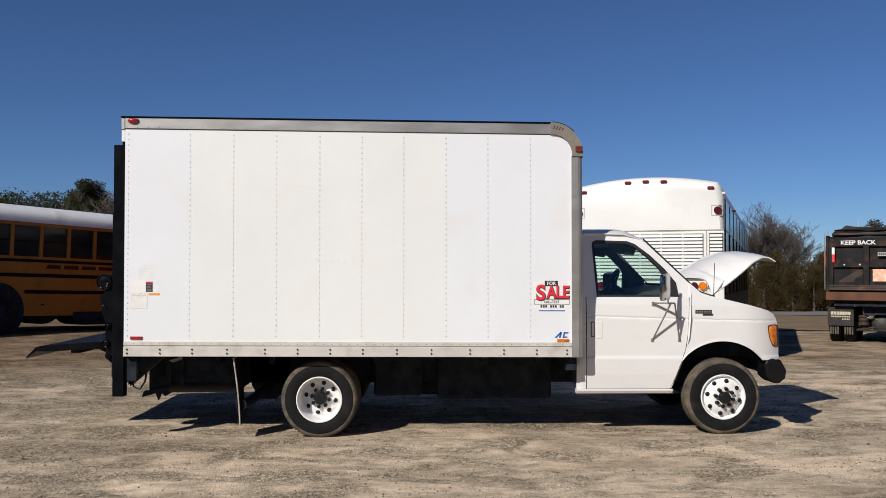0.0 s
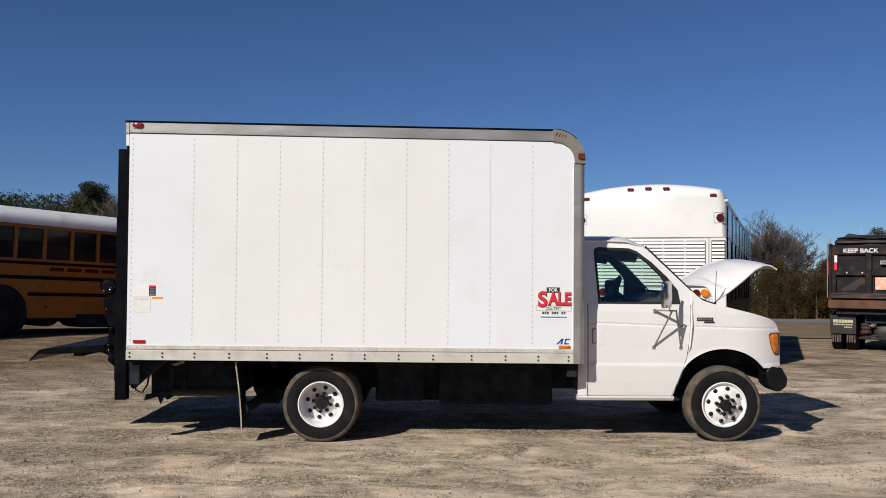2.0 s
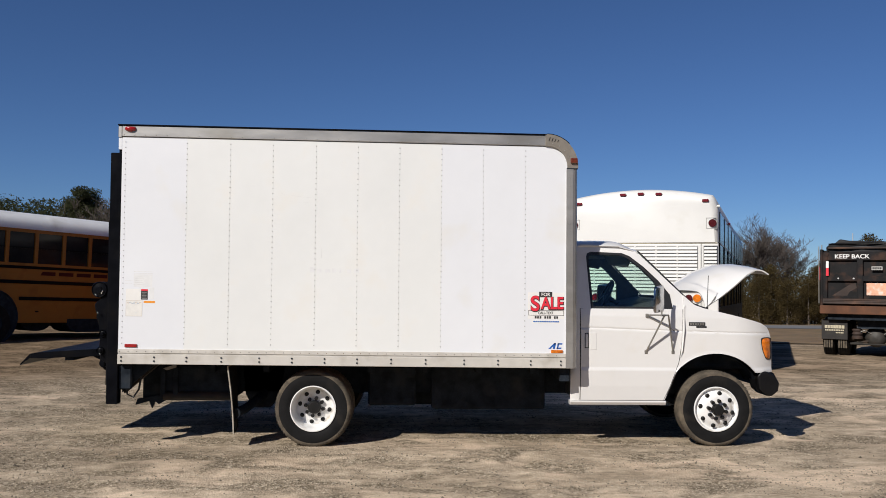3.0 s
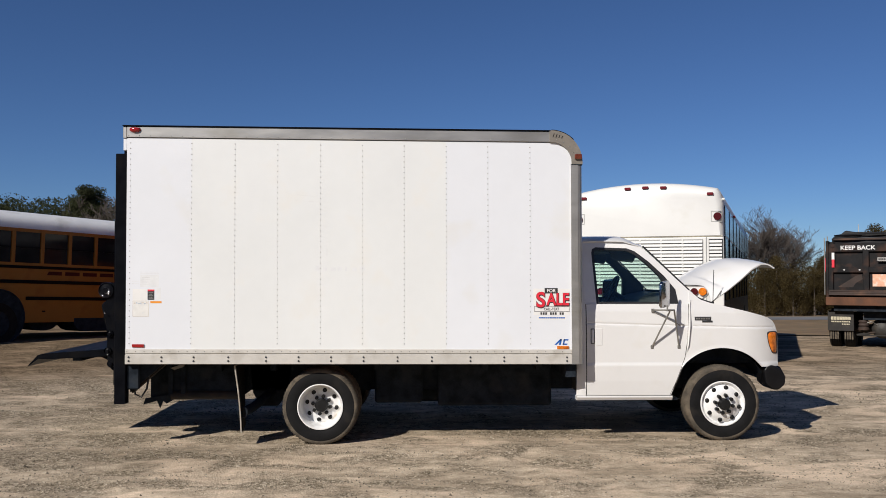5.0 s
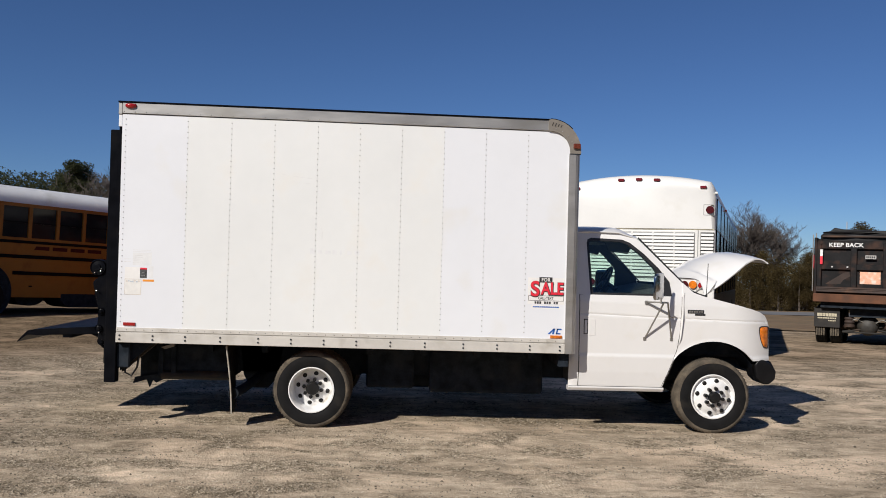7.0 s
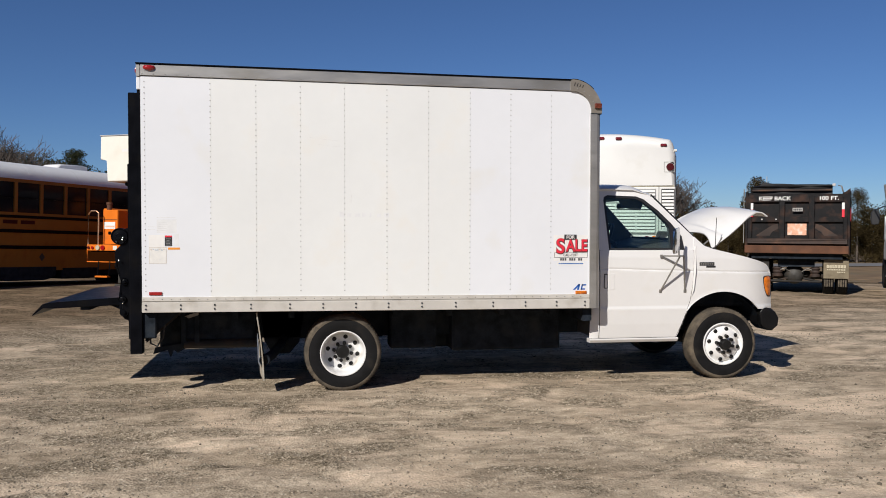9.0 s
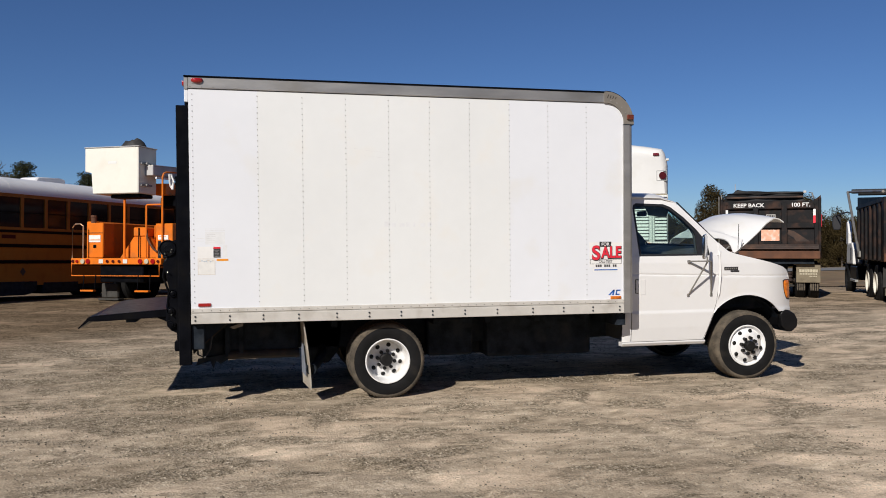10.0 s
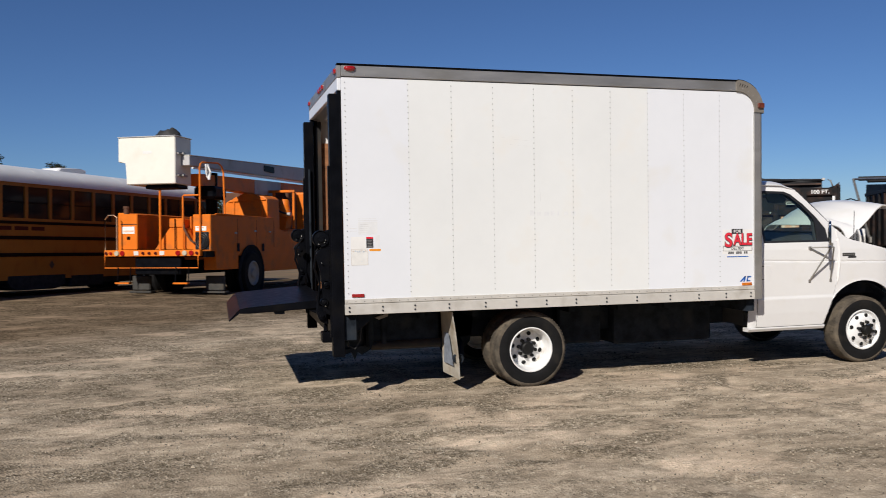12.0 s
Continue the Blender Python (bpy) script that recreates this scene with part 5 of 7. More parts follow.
def shield_at(u, v):
    t = 2 * v - 1
    bow = 0.10 * (1 - t * t)
    w = 0.81 + 0.10 * (1 - u)
    return (2.872 - 0.467 * u + bow, MID + w * t, 1.492 + 0.466 * u + 0.02 * (1 - t * t))


grid(bm, shield_at, 6, 12)
ws = tp("windshield", bm, CLEAR, truck, "curved clear windshield", smooth=True)
ws.visible_shadow = False
bm = BM()
for s in (-1, 1):
    tube(bm, [(2.893, MID + s * 0.922, 1.476), (2.608, MID + s * 0.869, 1.762), (2.408, MID + s * 0.829, 1.961)], 0.008, 8)
    tp("windshield_seal", bm, PLASTIC, truck, "black windshield edge seal", smooth=True)
    bm = BM()
    tube(bm, [(1.79, MID + s * 0.856, 2.018), (2.21, MID + s * 0.856, 2.004), (2.345, MID + s * 0.850, 1.964), (2.41, MID + s * 0.842, 1.922)], 0.007, 6)
    tp("drip_rail", bm, CAB_WHITE, truck, smooth=True)
    bm = BM()
grid(bm, lambda u, v: (2.86 + 0.17 * u + 0.10 * (1 - (2 * v - 1) ** 2), MID + 0.90 * (2 * v - 1), 1.484 - 0.10 * u), 2, 12)
tp("cowl", thick(bm, 0.012), PLASTIC, truck, "black cowl grille under the windshield")
bm = BM()


def nose_at(u, v):
    t = 2 * v - 1
    return (3.768 + 0.05 * (1 - t ** 4) - 0.02 * u, MID + 0.87 * t, 0.735 + 0.36 * u)


grid(bm, nose_at, 6, 16)
nose = tp("front_panel", thick(bm, 0.012), CAB_WHITE, truck, "white front panel", smooth=True)
bm = BM()
box(bm, 3.805, 3.825, MID - 0.55, MID + 0.55, 0.80, 1.05)
tp("grille", bm, PLASTIC, nose, bevel=0.01)
for y in (MID - 0.68, MID + 0.68):
    bm = BM()
    box(bm, 3.79, 3.815, y - 0.11, y + 0.11, 0.84, 1.04)
    tp("headlamp", bm, WHITE_LENS, nose, bevel=0.008)
# bumper
bm = BM()


def bumper_at(u, v):
    t = 2 * v - 1
    a = 2 * math.pi * u
    return (3.765 + 0.06 * (1 - abs(t) ** 5) + 0.06 * math.cos(a) - (0.13 * max(0, abs(t) - 0.9) * 10 if abs(t) > 0.9 else 0), MID + 0.93 * t * (1 - 0.015 * math.cos(a)), 0.630 + 0.100 * math.sin(a) * (0.95 if abs(t) > 0.9 else 1))


grid(bm, bumper_at, 12, 40)
bumper = tp("front_bumper", bm, BUMPER, truck, "black wrapped front bumper", smooth=True)
for y in (8.425, 2 * MID - 8.425 - 0.26):
    bm = BM()
    slab(bm, [(3.60, y, 0.70), (3.63, y, 0.742), (3.70, y, 0.748), (3.785, y, 0.705), (3.826, y, 0.63), (3.815, y, 0.55), (3.75, y, 0.497), (3.69, y, 0.50), (3.62, y, 0.56)], (0, 0.26, 0))
    tp("bumper_end", bm, BUMPER, bumper, "black moulded bumper end", bevel=0.03, segs=4, smooth=True)
# engine bay below the raised hood
bm = BM()
box(bm, 2.90, 3.66, 8.62, 10.16, 0.75, 1.12)
tp("engine_bay", bm, UNDER, truck, bevel=0.03)
for y0 in (8.56, 10.10):
    bm = BM()
    grid(bm, lambda u, v, y0=y0: (2.90 + 0.80 * u, y0 + 0.12 * v, lerp_table(SEAM_Z, 2.90 + 0.80 * u) - 0.02), 12, 2)
    tp("fender_ledge", bm, CAB_WHITE, truck)
bm = BM()
box(bm, 3.05, 3.35, 9.1, 9.6, 1.10, 1.25)
tp("air_cleaner", bm, UNDER, truck, bevel=0.03)


for s in (-1, 1):
    bm = BM()
    tube(bm, [(2.90, MID + s * 0.90, 1.462), (2.95, MID + s * 0.91, 1.428), (3.02, MID + s * 0.91, 1.398), (3.11, MID + s * 0.91, 1.372)], 0.012, 8)
    tp("cowl_seal", bm, PLASTIC, truck, "black rubber cowl seal", smooth=True)
bm = BM()
tube(bm, [(3.10, 8.50, 1.385), (3.16, 8.52, 1.43), (3.215, 8.54, 1.50)], 0.007, 6)
tp("hood_stay", bm, STEEL, truck, "thin hood stay", smooth=True)
# raised hood, hinged at the cowl, its nose curling over
HOOD_SIDE = ((0.0, 3.125, 1.378), (0.2, 3.295, 1.50), (0.45, 3.445, 1.615), (0.65, 3.570, 1.722), (0.82, 3.685, 1.784), (0.92, 3.768, 1.778), (1.0, 3.842, 1.736))
HOOD_MID = ((0.0, 3.00, 1.555), (0.2, 3.08, 1.645), (0.4, 3.26, 1.757), (0.6, 3.46, 1.838), (0.75, 3.61, 1.852), (0.88, 3.745, 1.828), (1.0, 3.865, 1.755))


def hood_at(u, v):
    t = math.sin(math.pi * (v - 0.5))
    xs, zs = lerp_table([(a, b) for a, b, c in HOOD_SIDE], u), lerp_table([(a, c) for a, b, c in HOOD_SIDE], u)
    xm, zm = lerp_table([(a, b) for a, b, c in HOOD_MID], u), lerp_table([(a, c) for a, b, c in HOOD_MID], u)
    w = max(0.0, 1 - u / 0.22)
    f = 1 - abs(t) ** (2.4 - 1.2 * w)
    return (xs + (xm - xs) * f, MID + (0.79 - 0.12 * u * u) * t, zs + (zm - zs) * (1 - abs(t) ** (2.4 + 11.0 * w)))


bm = BM()
grid(bm, hood_at, 32, 28)
bmesh.ops.smooth_vert(bm, verts=[v for v in bm.verts if not v.is_boundary], factor=0.5, use_axis_x=True, use_axis_y=True, use_axis_z=True)
hood = tp("hood", thick(bm, 0.013), CAB_WHITE, truck, "white hood raised on its hinges", smooth=True)
for y in (8.68, 10.10):
    bm = BM()
    tube(bm, [(3.02, y, 1.38), (3.13, y + 0.02, 1.46), (3.20, y + 0.04, 1.50)], 0.009, 8)
    tp("hood_hinge", bm, STEEL, hood)
bm = BM()
tube(bm, [(3.097, 8.46, 1.375), (3.112, 8.465, 1.715)], 0.0035, 6)
cyl(bm, (3.097, 8.46, 1.36), (3.097, 8.46, 1.395), 0.012, 10)
tp("antenna", bm, PLASTIC, truck, "thin black whip aerial")

# ---- cab interior ----
bm = BM()
box(bm, 1.77, 2.33, 8.60, 10.18, 1.905, 1.985)
tp("headliner", bm, DASH, truck, "dark cab headliner")
for y in (8.645, 10.10):
    bm = BM()
    slab(bm, [(2.07, y, 1.93), (2.31, y, 1.93), (2.37, y, 1.88), (2.33, y, 1.79), (2.12, y, 1.82)], (0, 0.022, 0))
    tp("sun_visor", bm, DASH, truck, "dark folded sun visor", bevel=0.008)
bm = BM()
box(bm, 1.76, 2.60, 8.52, 10.26, 0.46, 0.60)
tp("cab_floor", bm, DASH)
bm = BM()
slab(bm, [(2.46, 8.52, 1.05), (2.44, 8.52, 1.28), (2.50, 8.52, 1.39), (2.84, 8.52, 1.47), (2.85, 8.52, 1.05)], (0, 1.74, 0))
tp("dashboard", bm, DASH, truck, "dark moulded dashboard", bevel=0.03, segs=2)
bm = BM()
box(bm, 2.30, 2.85, 9.15, 9.63, 0.60, 1.20)
tp("engine_cover", bm, DASH, truck, bevel=0.06, segs=2)
for y in (8.60, 9.66):
    bm = BM()
    box(bm, 1.86, 2.28, y, y + 0.50, 0.86, 1.0)
    seat = tp("seat", bm, CLOTH, truck, "grey cloth cab seat", bevel=0.05, segs=2)
    bm = BM()
    slab(bm, [(1.90, y + 0.02, 0.98), (1.99, y + 0.02, 0.98), (1.87, y + 0.02, 1.43), (1.80, y + 0.02, 1.43)], (0, 0.46, 0))
    tp("backrest", bm, CLOTH, seat, bevel=0.03, segs=2)
bm = BM()
q = Euler((0, radians(-62), 0)).to_matrix()
ring = [Vector((2.35, 9.86, 1.475)) + q @ Vector((0.19 * math.cos(k * math.pi / 14), 0.19 * math.sin(k * math.pi / 14), 0)) for k in range(29)]
tube(bm, ring, 0.014, 8)
wheel_part = tp("steering_wheel", bm, PLASTIC, truck, "black steering wheel", smooth=True)
for k in (0, 1, 2):
    bm = BM()
    tube(bm, [(2.35, 9.86, 1.475), Vector((2.35, 9.86, 1.475)) + q @ Vector((0.18 * math.cos(k * 2.1), 0.18 * math.sin(k * 2.1), 0))], 0.016, 6)
    tp("spoke", bm, PLASTIC, wheel_part)
bm = BM()
tube(bm, [(2.35, 9.86, 1.475), (2.66, 9.86, 1.28)], 0.03, 8)
tp("column", bm, PLASTIC, wheel_part)
bm = BM()
box(bm, 2.37, 2.40, MID - 0.11, MID + 0.11, 1.82, 1.88)
tp("rear_view_mirror", bm, PLASTIC, truck, bevel=0.008)


# ---- white coach ----
def placed(x, y, z, turn, pitch=0.0):
    """Local axes of a parked vehicle: x to its right, y forward, z up."""
    return pose(x, y, z, pitch, 0, turn)


coach = thing("coach_bus", "tall white coach bus seen from its louvred tail", "coach bus", placed(4.11, 15.06, -0.05, -22.4, -1.0))
CW, CL = 1.32, 12.6


def coach_top(t):
    return 3.20 + 0.15 * (1 - t * t) - 0.26 * (max(0.0, abs(t) - 0.92) / 0.08) ** 2


bm = BM()
rows = []
for yy in (0.0, 0.05, 0.16, CL):
    inset = 0.10 if yy == 0.0 else 0.035 if yy == 0.05 else 0.0
    ring = []
    for k in range(33):
        t = math.sin((2 * k / 32 - 1) * math.pi / 2)
        ring.append((t * (CW - inset), yy, coach_top(t) - inset * 1.2))
    full = [(-(CW - inset * 0.6), yy, 2.38)] + ring + [((CW - inset * 0.6), yy, 2.38)]
    rows.append([bm.verts.new(p) for p in full])
for a, b in zip(rows, rows[1:]):
    for k in range(len(a) - 1):
        bm.faces.new((a[k], a[k + 1], b[k + 1], b[k]))
bm.faces.new(rows[0])
part("upper_shell", bm, COACH_WHITE, coach, "white moulded upper tail and roof", smooth=True)
bm = BM()
box(bm, -CW, CW, 0.02, 0.14, 0.95, 2.375)
part("tail_panel", bm, COACH_WHITE, coach, bevel=0.03, segs=2)
bm = BM()
box(bm, -CW + 0.01, CW - 0.01, 0.06, 0.3, 0.35, 0.95)
part("rear_bumper", bm, PLASTIC, coach, bevel=0.04, segs=2)
bm = BM()
box(bm, -CW + 0.02, CW - 0.02, 0.30, CL, 0.35, 1.25)
part("lower_body", bm, BLACK_PAINT, coach, bevel=0.02)
for s in (-1, 1):
    bm = BM()
    box(bm, s * (CW - 0.03), s * (CW - 0.005), 0.30, CL, 1.25, 2.40)
    side = part("side_glass_band", bm, DARK_GLASS, coach, "dark tinted side glass")
    for k in range(8):
        bm = BM()
        y0 = 0.28 + 1.5 * k
        box(bm, s * (CW - 0.02), s * (CW + 0.012), y0, y0 + 0.07, 1.25, 2.93)
        part("window_post", bm, BLACK_PAINT, side)
    bm = BM()
    box(bm, s * (CW - 0.03), s * (CW + 0.004), 0.20, CL, 2.40, 2.935)
    part("side_glass_band", bm, DARK_GLASS, coach)
    for yy in (2.6, 9.6):
        bm = BM()
        lathe(bm, [(0.0, -0.12), (0.28, -0.12), (0.32, -0.16), (0.48, -0.14), (0.50, 0), (0.48, 0.14), (0.0, 0.14)], (s * (CW - 0.15), yy, 0.50), 28, "x")
        part("tyre", bm, RUBBER, coach, smooth=True)
# louvres: a wide engine grille and a narrow one at the corner
for x0, x1, nm in ((-1.12, 0.97, "engine_grille"), (1.07, 1.30, "corner_grille")):
    bm = BM()
    box(bm, x0, x1, 0.0, 0.035, 1.50, 2.32)
    back = part(nm, bm, DECAL_BLACK if nm[0] == "c" else GREY_BOX, coach, "louvred grille panel")
    for k in range(13):
        z = 1.525 + 0.061 * k
        bm = BM()
        slab(bm, [(x0 + 0.01, 0.0, z + 0.040), (x0 + 0.01, -0.026, z), (x0 + 0.01, -0.020, z - 0.004), (x0 + 0.01, 0.0, z + 0.030)], (x1 - x0 - 0.02, 0, 0))
        part("louvre_slat", bm, COACH_WHITE, back)
    if nm[0] == "e":
        for xx in (-0.86, -0.50, -0.13, 0.24, 0.61):
            bm = BM()
            box(bm, xx, xx + 0.03, -0.013, 0.0, 1.51, 2.32)
            part("louvre_stay", bm, COACH_WHITE, back)
for x, z in ((1.10, 3.115), (0.30, 3.25), (-0.015, 3.26), (-0.33, 3.25), (-1.13, 3.10)):
    bm = BM()
    box(bm, x - 0.055, x + 0.055, -0.03, 0.06, z - 0.028, z + 0.022)
    part("marker_lamp", bm, MAROON_LENS, coach, "red marker lamp", bevel=0.01)
for s in (-1, 1):
    bm = BM()
    ring_plate(bm, [(s * 1.21 - 0.10, -0.004, 2.62), (s * 1.21 + 0.09, -0.004, 2.62), (s * 1.21 + 0.09, -0.004, 2.81), (s * 1.21 - 0.10, -0.004, 2.81)],
               [(s * 1.21 - 0.09, -0.004, 2.63), (s * 1.21 + 0.08, -0.004, 2.63), (s * 1.21 + 0.08, -0.004, 2.80), (s * 1.21 - 0.09, -0.004, 2.80)], (0, 0.03, 0))
    rec = part("lamp_recess", bm, GREY_BOX, coach)
    bm = BM()
    cyl(bm, (s * 1.22, 0.05, 2.715), (s * 1.22, -0.025, 2.715), 0.068, 20)
    part("stop_lamp", bm, DARK_RED_LENS, coach, "round dark red stop lamp", smooth=True)
    bm = BM()
    cyl(bm, (0.96 if s > 0 else -1.00, 0.05, 1.40), (0.96 if s > 0 else -1.00, -0.02, 1.40), 0.068, 20)
    part("turn_lamp", bm, AMBER_LENS, coach, "round amber lamp", smooth=True)
    bm = BM()
    cyl(bm, (s * 0.82, 0.05, 1.40), (s * 0.82, -0.02, 1.40), 0.062, 20)
    part("stop_lamp", bm, DARK_RED_LENS, coach, smooth=True)
    bm = BM()
    cyl(bm, (1.10 if s > 0 else -0.85, 0.05, 1.39), (1.10 if s > 0 else -0.85, -0.02, 1.39), 0.052, 20)
    part("stop_lamp", bm, RED_LENS, coach, smooth=True)
# joint below the shell; its yellowish shadow is put into the strip's tan
bm = BM()
box(bm, -CW + 0.02, CW - 0.02, 0.012, 0.05, 2.362, 2.382)
part("shell_joint", bm, PRINT_TAN, coach, "joint line with its yellowish shadow as a tan strip")
bm = BM()
cyl(bm, (CW - 0.03, 0.10, 3.02), (CW + 0.015, 0.10, 3.02), 0.024, 12)
part("corner_lamp", bm, WHITE_LENS, coach, "small clear corner lamp", smooth=True)
bm = BM()
box(bm, CW - 0.01, CW + 0.045, 3.4, 3.52, 2.945, 2.99)
part("corner_lamp", bm, MAROON_LENS, coach, "small red side lamp", bevel=0.01)
for x in (1.025, -1.16):
    bm = BM()
    box(bm, x - 0.006, x + 0.006, 0.008, 0.03, 1.0, 2.36)
    part("panel_seam", bm, GREY_BOX, coach)


# ---- school bus ----
school_bus = thing("school_bus", "yellow school bus with black rub rails and white roof", "school bus", pose(-7.95, 20.875, 0.0, 0, 2.05, 56.6))
B0, B1, BW, PITCH = -7.8, 7.0, 2.40, 0.703
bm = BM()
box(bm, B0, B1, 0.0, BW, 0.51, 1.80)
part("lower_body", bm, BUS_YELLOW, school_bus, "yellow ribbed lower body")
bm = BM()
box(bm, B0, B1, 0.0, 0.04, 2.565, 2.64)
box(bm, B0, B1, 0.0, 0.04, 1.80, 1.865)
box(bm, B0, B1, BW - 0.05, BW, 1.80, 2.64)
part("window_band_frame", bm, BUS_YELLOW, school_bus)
bm = BM()
prof = []
for k in range(19):
    a = math.pi * k / 18
    prof.append((BW / 2 - (BW / 2 + 0.02) * math.copysign(abs(math.cos(a)) ** 0.75, math.cos(a)), 2.64 + 0.45 * math.sin(a) ** 0.8))
rows = [[bm.verts.new((x, y, z)) for y, z in prof] for x in (B0, B1)]
for k in range(18):
    bm.faces.new((rows[0][k], rows[0][k + 1], rows[1][k + 1], rows[1][k]))
bm.faces.new(rows[0])
bm.faces.new(rows[1][::-1])
part("roof", bm, BUS_ROOF, school_bus, "white rounded roof", smooth=True)
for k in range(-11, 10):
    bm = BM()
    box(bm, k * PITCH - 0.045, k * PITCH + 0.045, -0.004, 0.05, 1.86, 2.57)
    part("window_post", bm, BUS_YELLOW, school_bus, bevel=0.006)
    bm = BM()
    box(bm, k * PITCH + 0.05, (k + 1) * PITCH - 0.05, 0.035, 0.045, 1.86, 2.57)
    w = part("bus_window", bm, DARK_GLASS, school_bus)
    bm = BM()
    box(bm, k * PITCH + 0.05, (k + 1) * PITCH - 0.05, 0.018, 0.036, 2.20, 2.225)
    part("sash", bm, BLACK_PAINT, w)
for k in range(-5, 5):
    bm = BM()
    x = 2 * k * PITCH + 0.35
    prof2 = [(x, y * 1.0, z + 0.004) for y, z in prof[:6]]
    tube(bm, prof2, 0.0015, 5)
    part("roof_rib", bm, BUS_ROOF, school_bus)
for z0, z1, y in ((1.735, 1.80, -0.014), (1.395, 1.475, -0.022), (1.02, 1.10, -0.022)):
    bm = BM()
    xa = B0 if z0 != 1.02 else -1.78
    box(bm, xa, B1, y, 0.0, z0, z1)
    part("rub_rail", bm, BLACK_PAINT, school_bus, "black rub rail", bevel=0.01)
bm = BM()
box(bm, B0, -3.05, -0.022, 0.0, 1.02, 1.10)
part("rub_rail", bm, BLACK_PAINT, school_bus, bevel=0.01)
for k in range(4):
    bm = BM()
    slab(bm, [(-1.28 + 0.47 * k + (0.05 if k == 0 else 0), -0.006, 1.685), (-0.90 + 0.47 * k, -0.006, 1.685), (-0.90 + 0.47 * k, -0.006, 1.60), (-1.28 + 0.47 * k, -0.006, 1.60)], (0, 0.008, 0))
    part("reflector_strip", bm, BUS_RED, school_bus, "dull red reflector strip")
bm = BM()
slab(bm, [(0.65, -0.005, 0.83), (0.73, -0.005, 0.93), (0.81, -0.005, 0.83), (0.73, -0.005, 0.73)], (0, 0.006, 0))
part("diamond_mark", bm, DECAL_BLACK, school_bus)
bm = BM()
slab(bm, [(1.90, 0.95, 3.05), (2.95, 0.95, 3.05), (2.95, 0.95, 3.20), (2.75, 0.95, 3.225), (2.05, 0.95, 3.20)], (0, 0.6, 0))
part("roof_hatch", bm, BUS_ROOF, school_bus, "white roof hatch", bevel=0.03)
for x in (-2.42, 4.9):
    bm = BM()
    lathe(bm, [(0.0, -0.004), (0.60, -0.004), (0.62, -0.028), (0.64, -0.02), (0.64, 0.0)], (x, -0.005, 0.62), 36)
    part("wheel_arch", bm, UNDER, school_bus)
    for y in (-0.02, 0.28, 1.86, 2.12):
        bm = BM()
        lathe(bm, [(0.0, 0.05), (0.26, 0.05), (0.29, 0.0), (0.46, -0.01), (0.49, 0.04), (0.49, 0.20), (0.46, 0.25), (0.0, 0.25)], (x, y, 0.49), 30)
        part("tyre", bm, RUBBER, school_bus, smooth=True)
bm = BM()
box(bm, B0 + 0.4, B1 - 0.4, 0.75, 0.85, 0.40, 0.52)
box(bm, B0 + 0.4, B1 - 0.4, 1.55, 1.65, 0.40, 0.52)
part("underframe", bm, UNDER, school_bus)
bm = BM()
slab(bm, [(-1.18 + 0.37 * math.cos(math.pi * k / 12), 0.22, 0.52 - 0.21 * math.sin(math.pi * k / 12) ** 0.8) for k in range(13)], (0, 0.5, 0))
part("air_tank", bm, UNDER, school_bus, "black rounded tank under the skirt", bevel=0.01)
bm = BM()
slab(bm, [(-0.53, -0.012, 0.60), (1.15, -0.012, 0.60), (1.15, -0.012, 0.40), (1.0, -0.012, 0.32), (0.80, -0.012, 0.28), (-0.26, -0.012, 0.28), (-0.42, -0.012, 0.33), (-0.53, -0.012, 0.44)], (0, 0.7, 0))
part("fuel_tank", bm, UNDER, school_bus, "black fuel tank under the skirt", bevel=0.01)
# black boxes added to darken the space under the bus, where shade lies
for x0, x1, z0, y0 in ((1.32, 2.45, 0.30, 0.0), (2.50, 4.10, 0.36, 0.05)):
    bm = BM()
    box(bm, x0, x1, y0 - 0.012, y0 + 0.6, z0, 0.585)
    part("skirt_locker", bm, UNDER, school_bus, "black box added under the skirt for the dark shade there", bevel=0.03)
bm = BM()
box(bm, -1.36, -1.28, -0.008, 0.004, 0.75, 0.78)
part("skirt_latch", bm, BLACK_PAINT, school_bus)


# ---- orange bucket truck ----
lift_truck = thing("bucket_truck", "orange utility bucket truck with a white fibreglass bucket on its boom", "bucket truck", pose(-5.23, 20.07, 0.03, -2.0, 0, -27.7))


def op(name, bm, mat=ORANGE, label="", parent=lift_truck, **k):
    return part(name, bm, mat, parent, label, **k)


bm = BM()
box(bm, -1.22, 1.12, -0.02, 0.10, 0.955, 1.095)
beam = op("tail_beam", bm, ORANGE, "orange tail beam full of lamps", bevel=0.008)
for x, m in ((-1.16, DARK_RED_LENS), (-1.05, RED_LENS), (-0.90, PRINT_TAN), (-0.76, RED_LENS), (-0.42, WHITE_LENS), (-0.25, DARK_RED_LENS), (-0.10, DARK_RED_LENS), (0.06, DARK_RED_LENS), (0.21, WHITE_LENS), (0.60, RED_LENS), (0.76, PRINT_TAN), (0.92, RED_LENS), (1.05, DARK_RED_LENS)):
    bm = BM()
    r = 0.055 if abs(x) > 0.5 and abs(abs(x) - 1.10) > 0.07 else 0.032
    if m is WHITE_LENS:
        box(bm, x - 0.055, x + 0.055, -0.03, 0.0, 0.98, 1.07)
    else:
        cyl(bm, (x, 0.0, 1.025), (x, -0.045, 1.025), r, 16)
    op("tail_lamp", bm, m, "", beam)
bm = BM()
box(bm, -1.2, 1.2, 0.10, 5.9, 0.93, 1.06)
op("deck", bm, BLACK_PAINT)
bm = BM()
box(bm, -0.50, 0.62, 0.05, 0.25, 0.55, 0.93)
op("hitch_plate", bm, BLACK_PAINT, bevel=0.02)
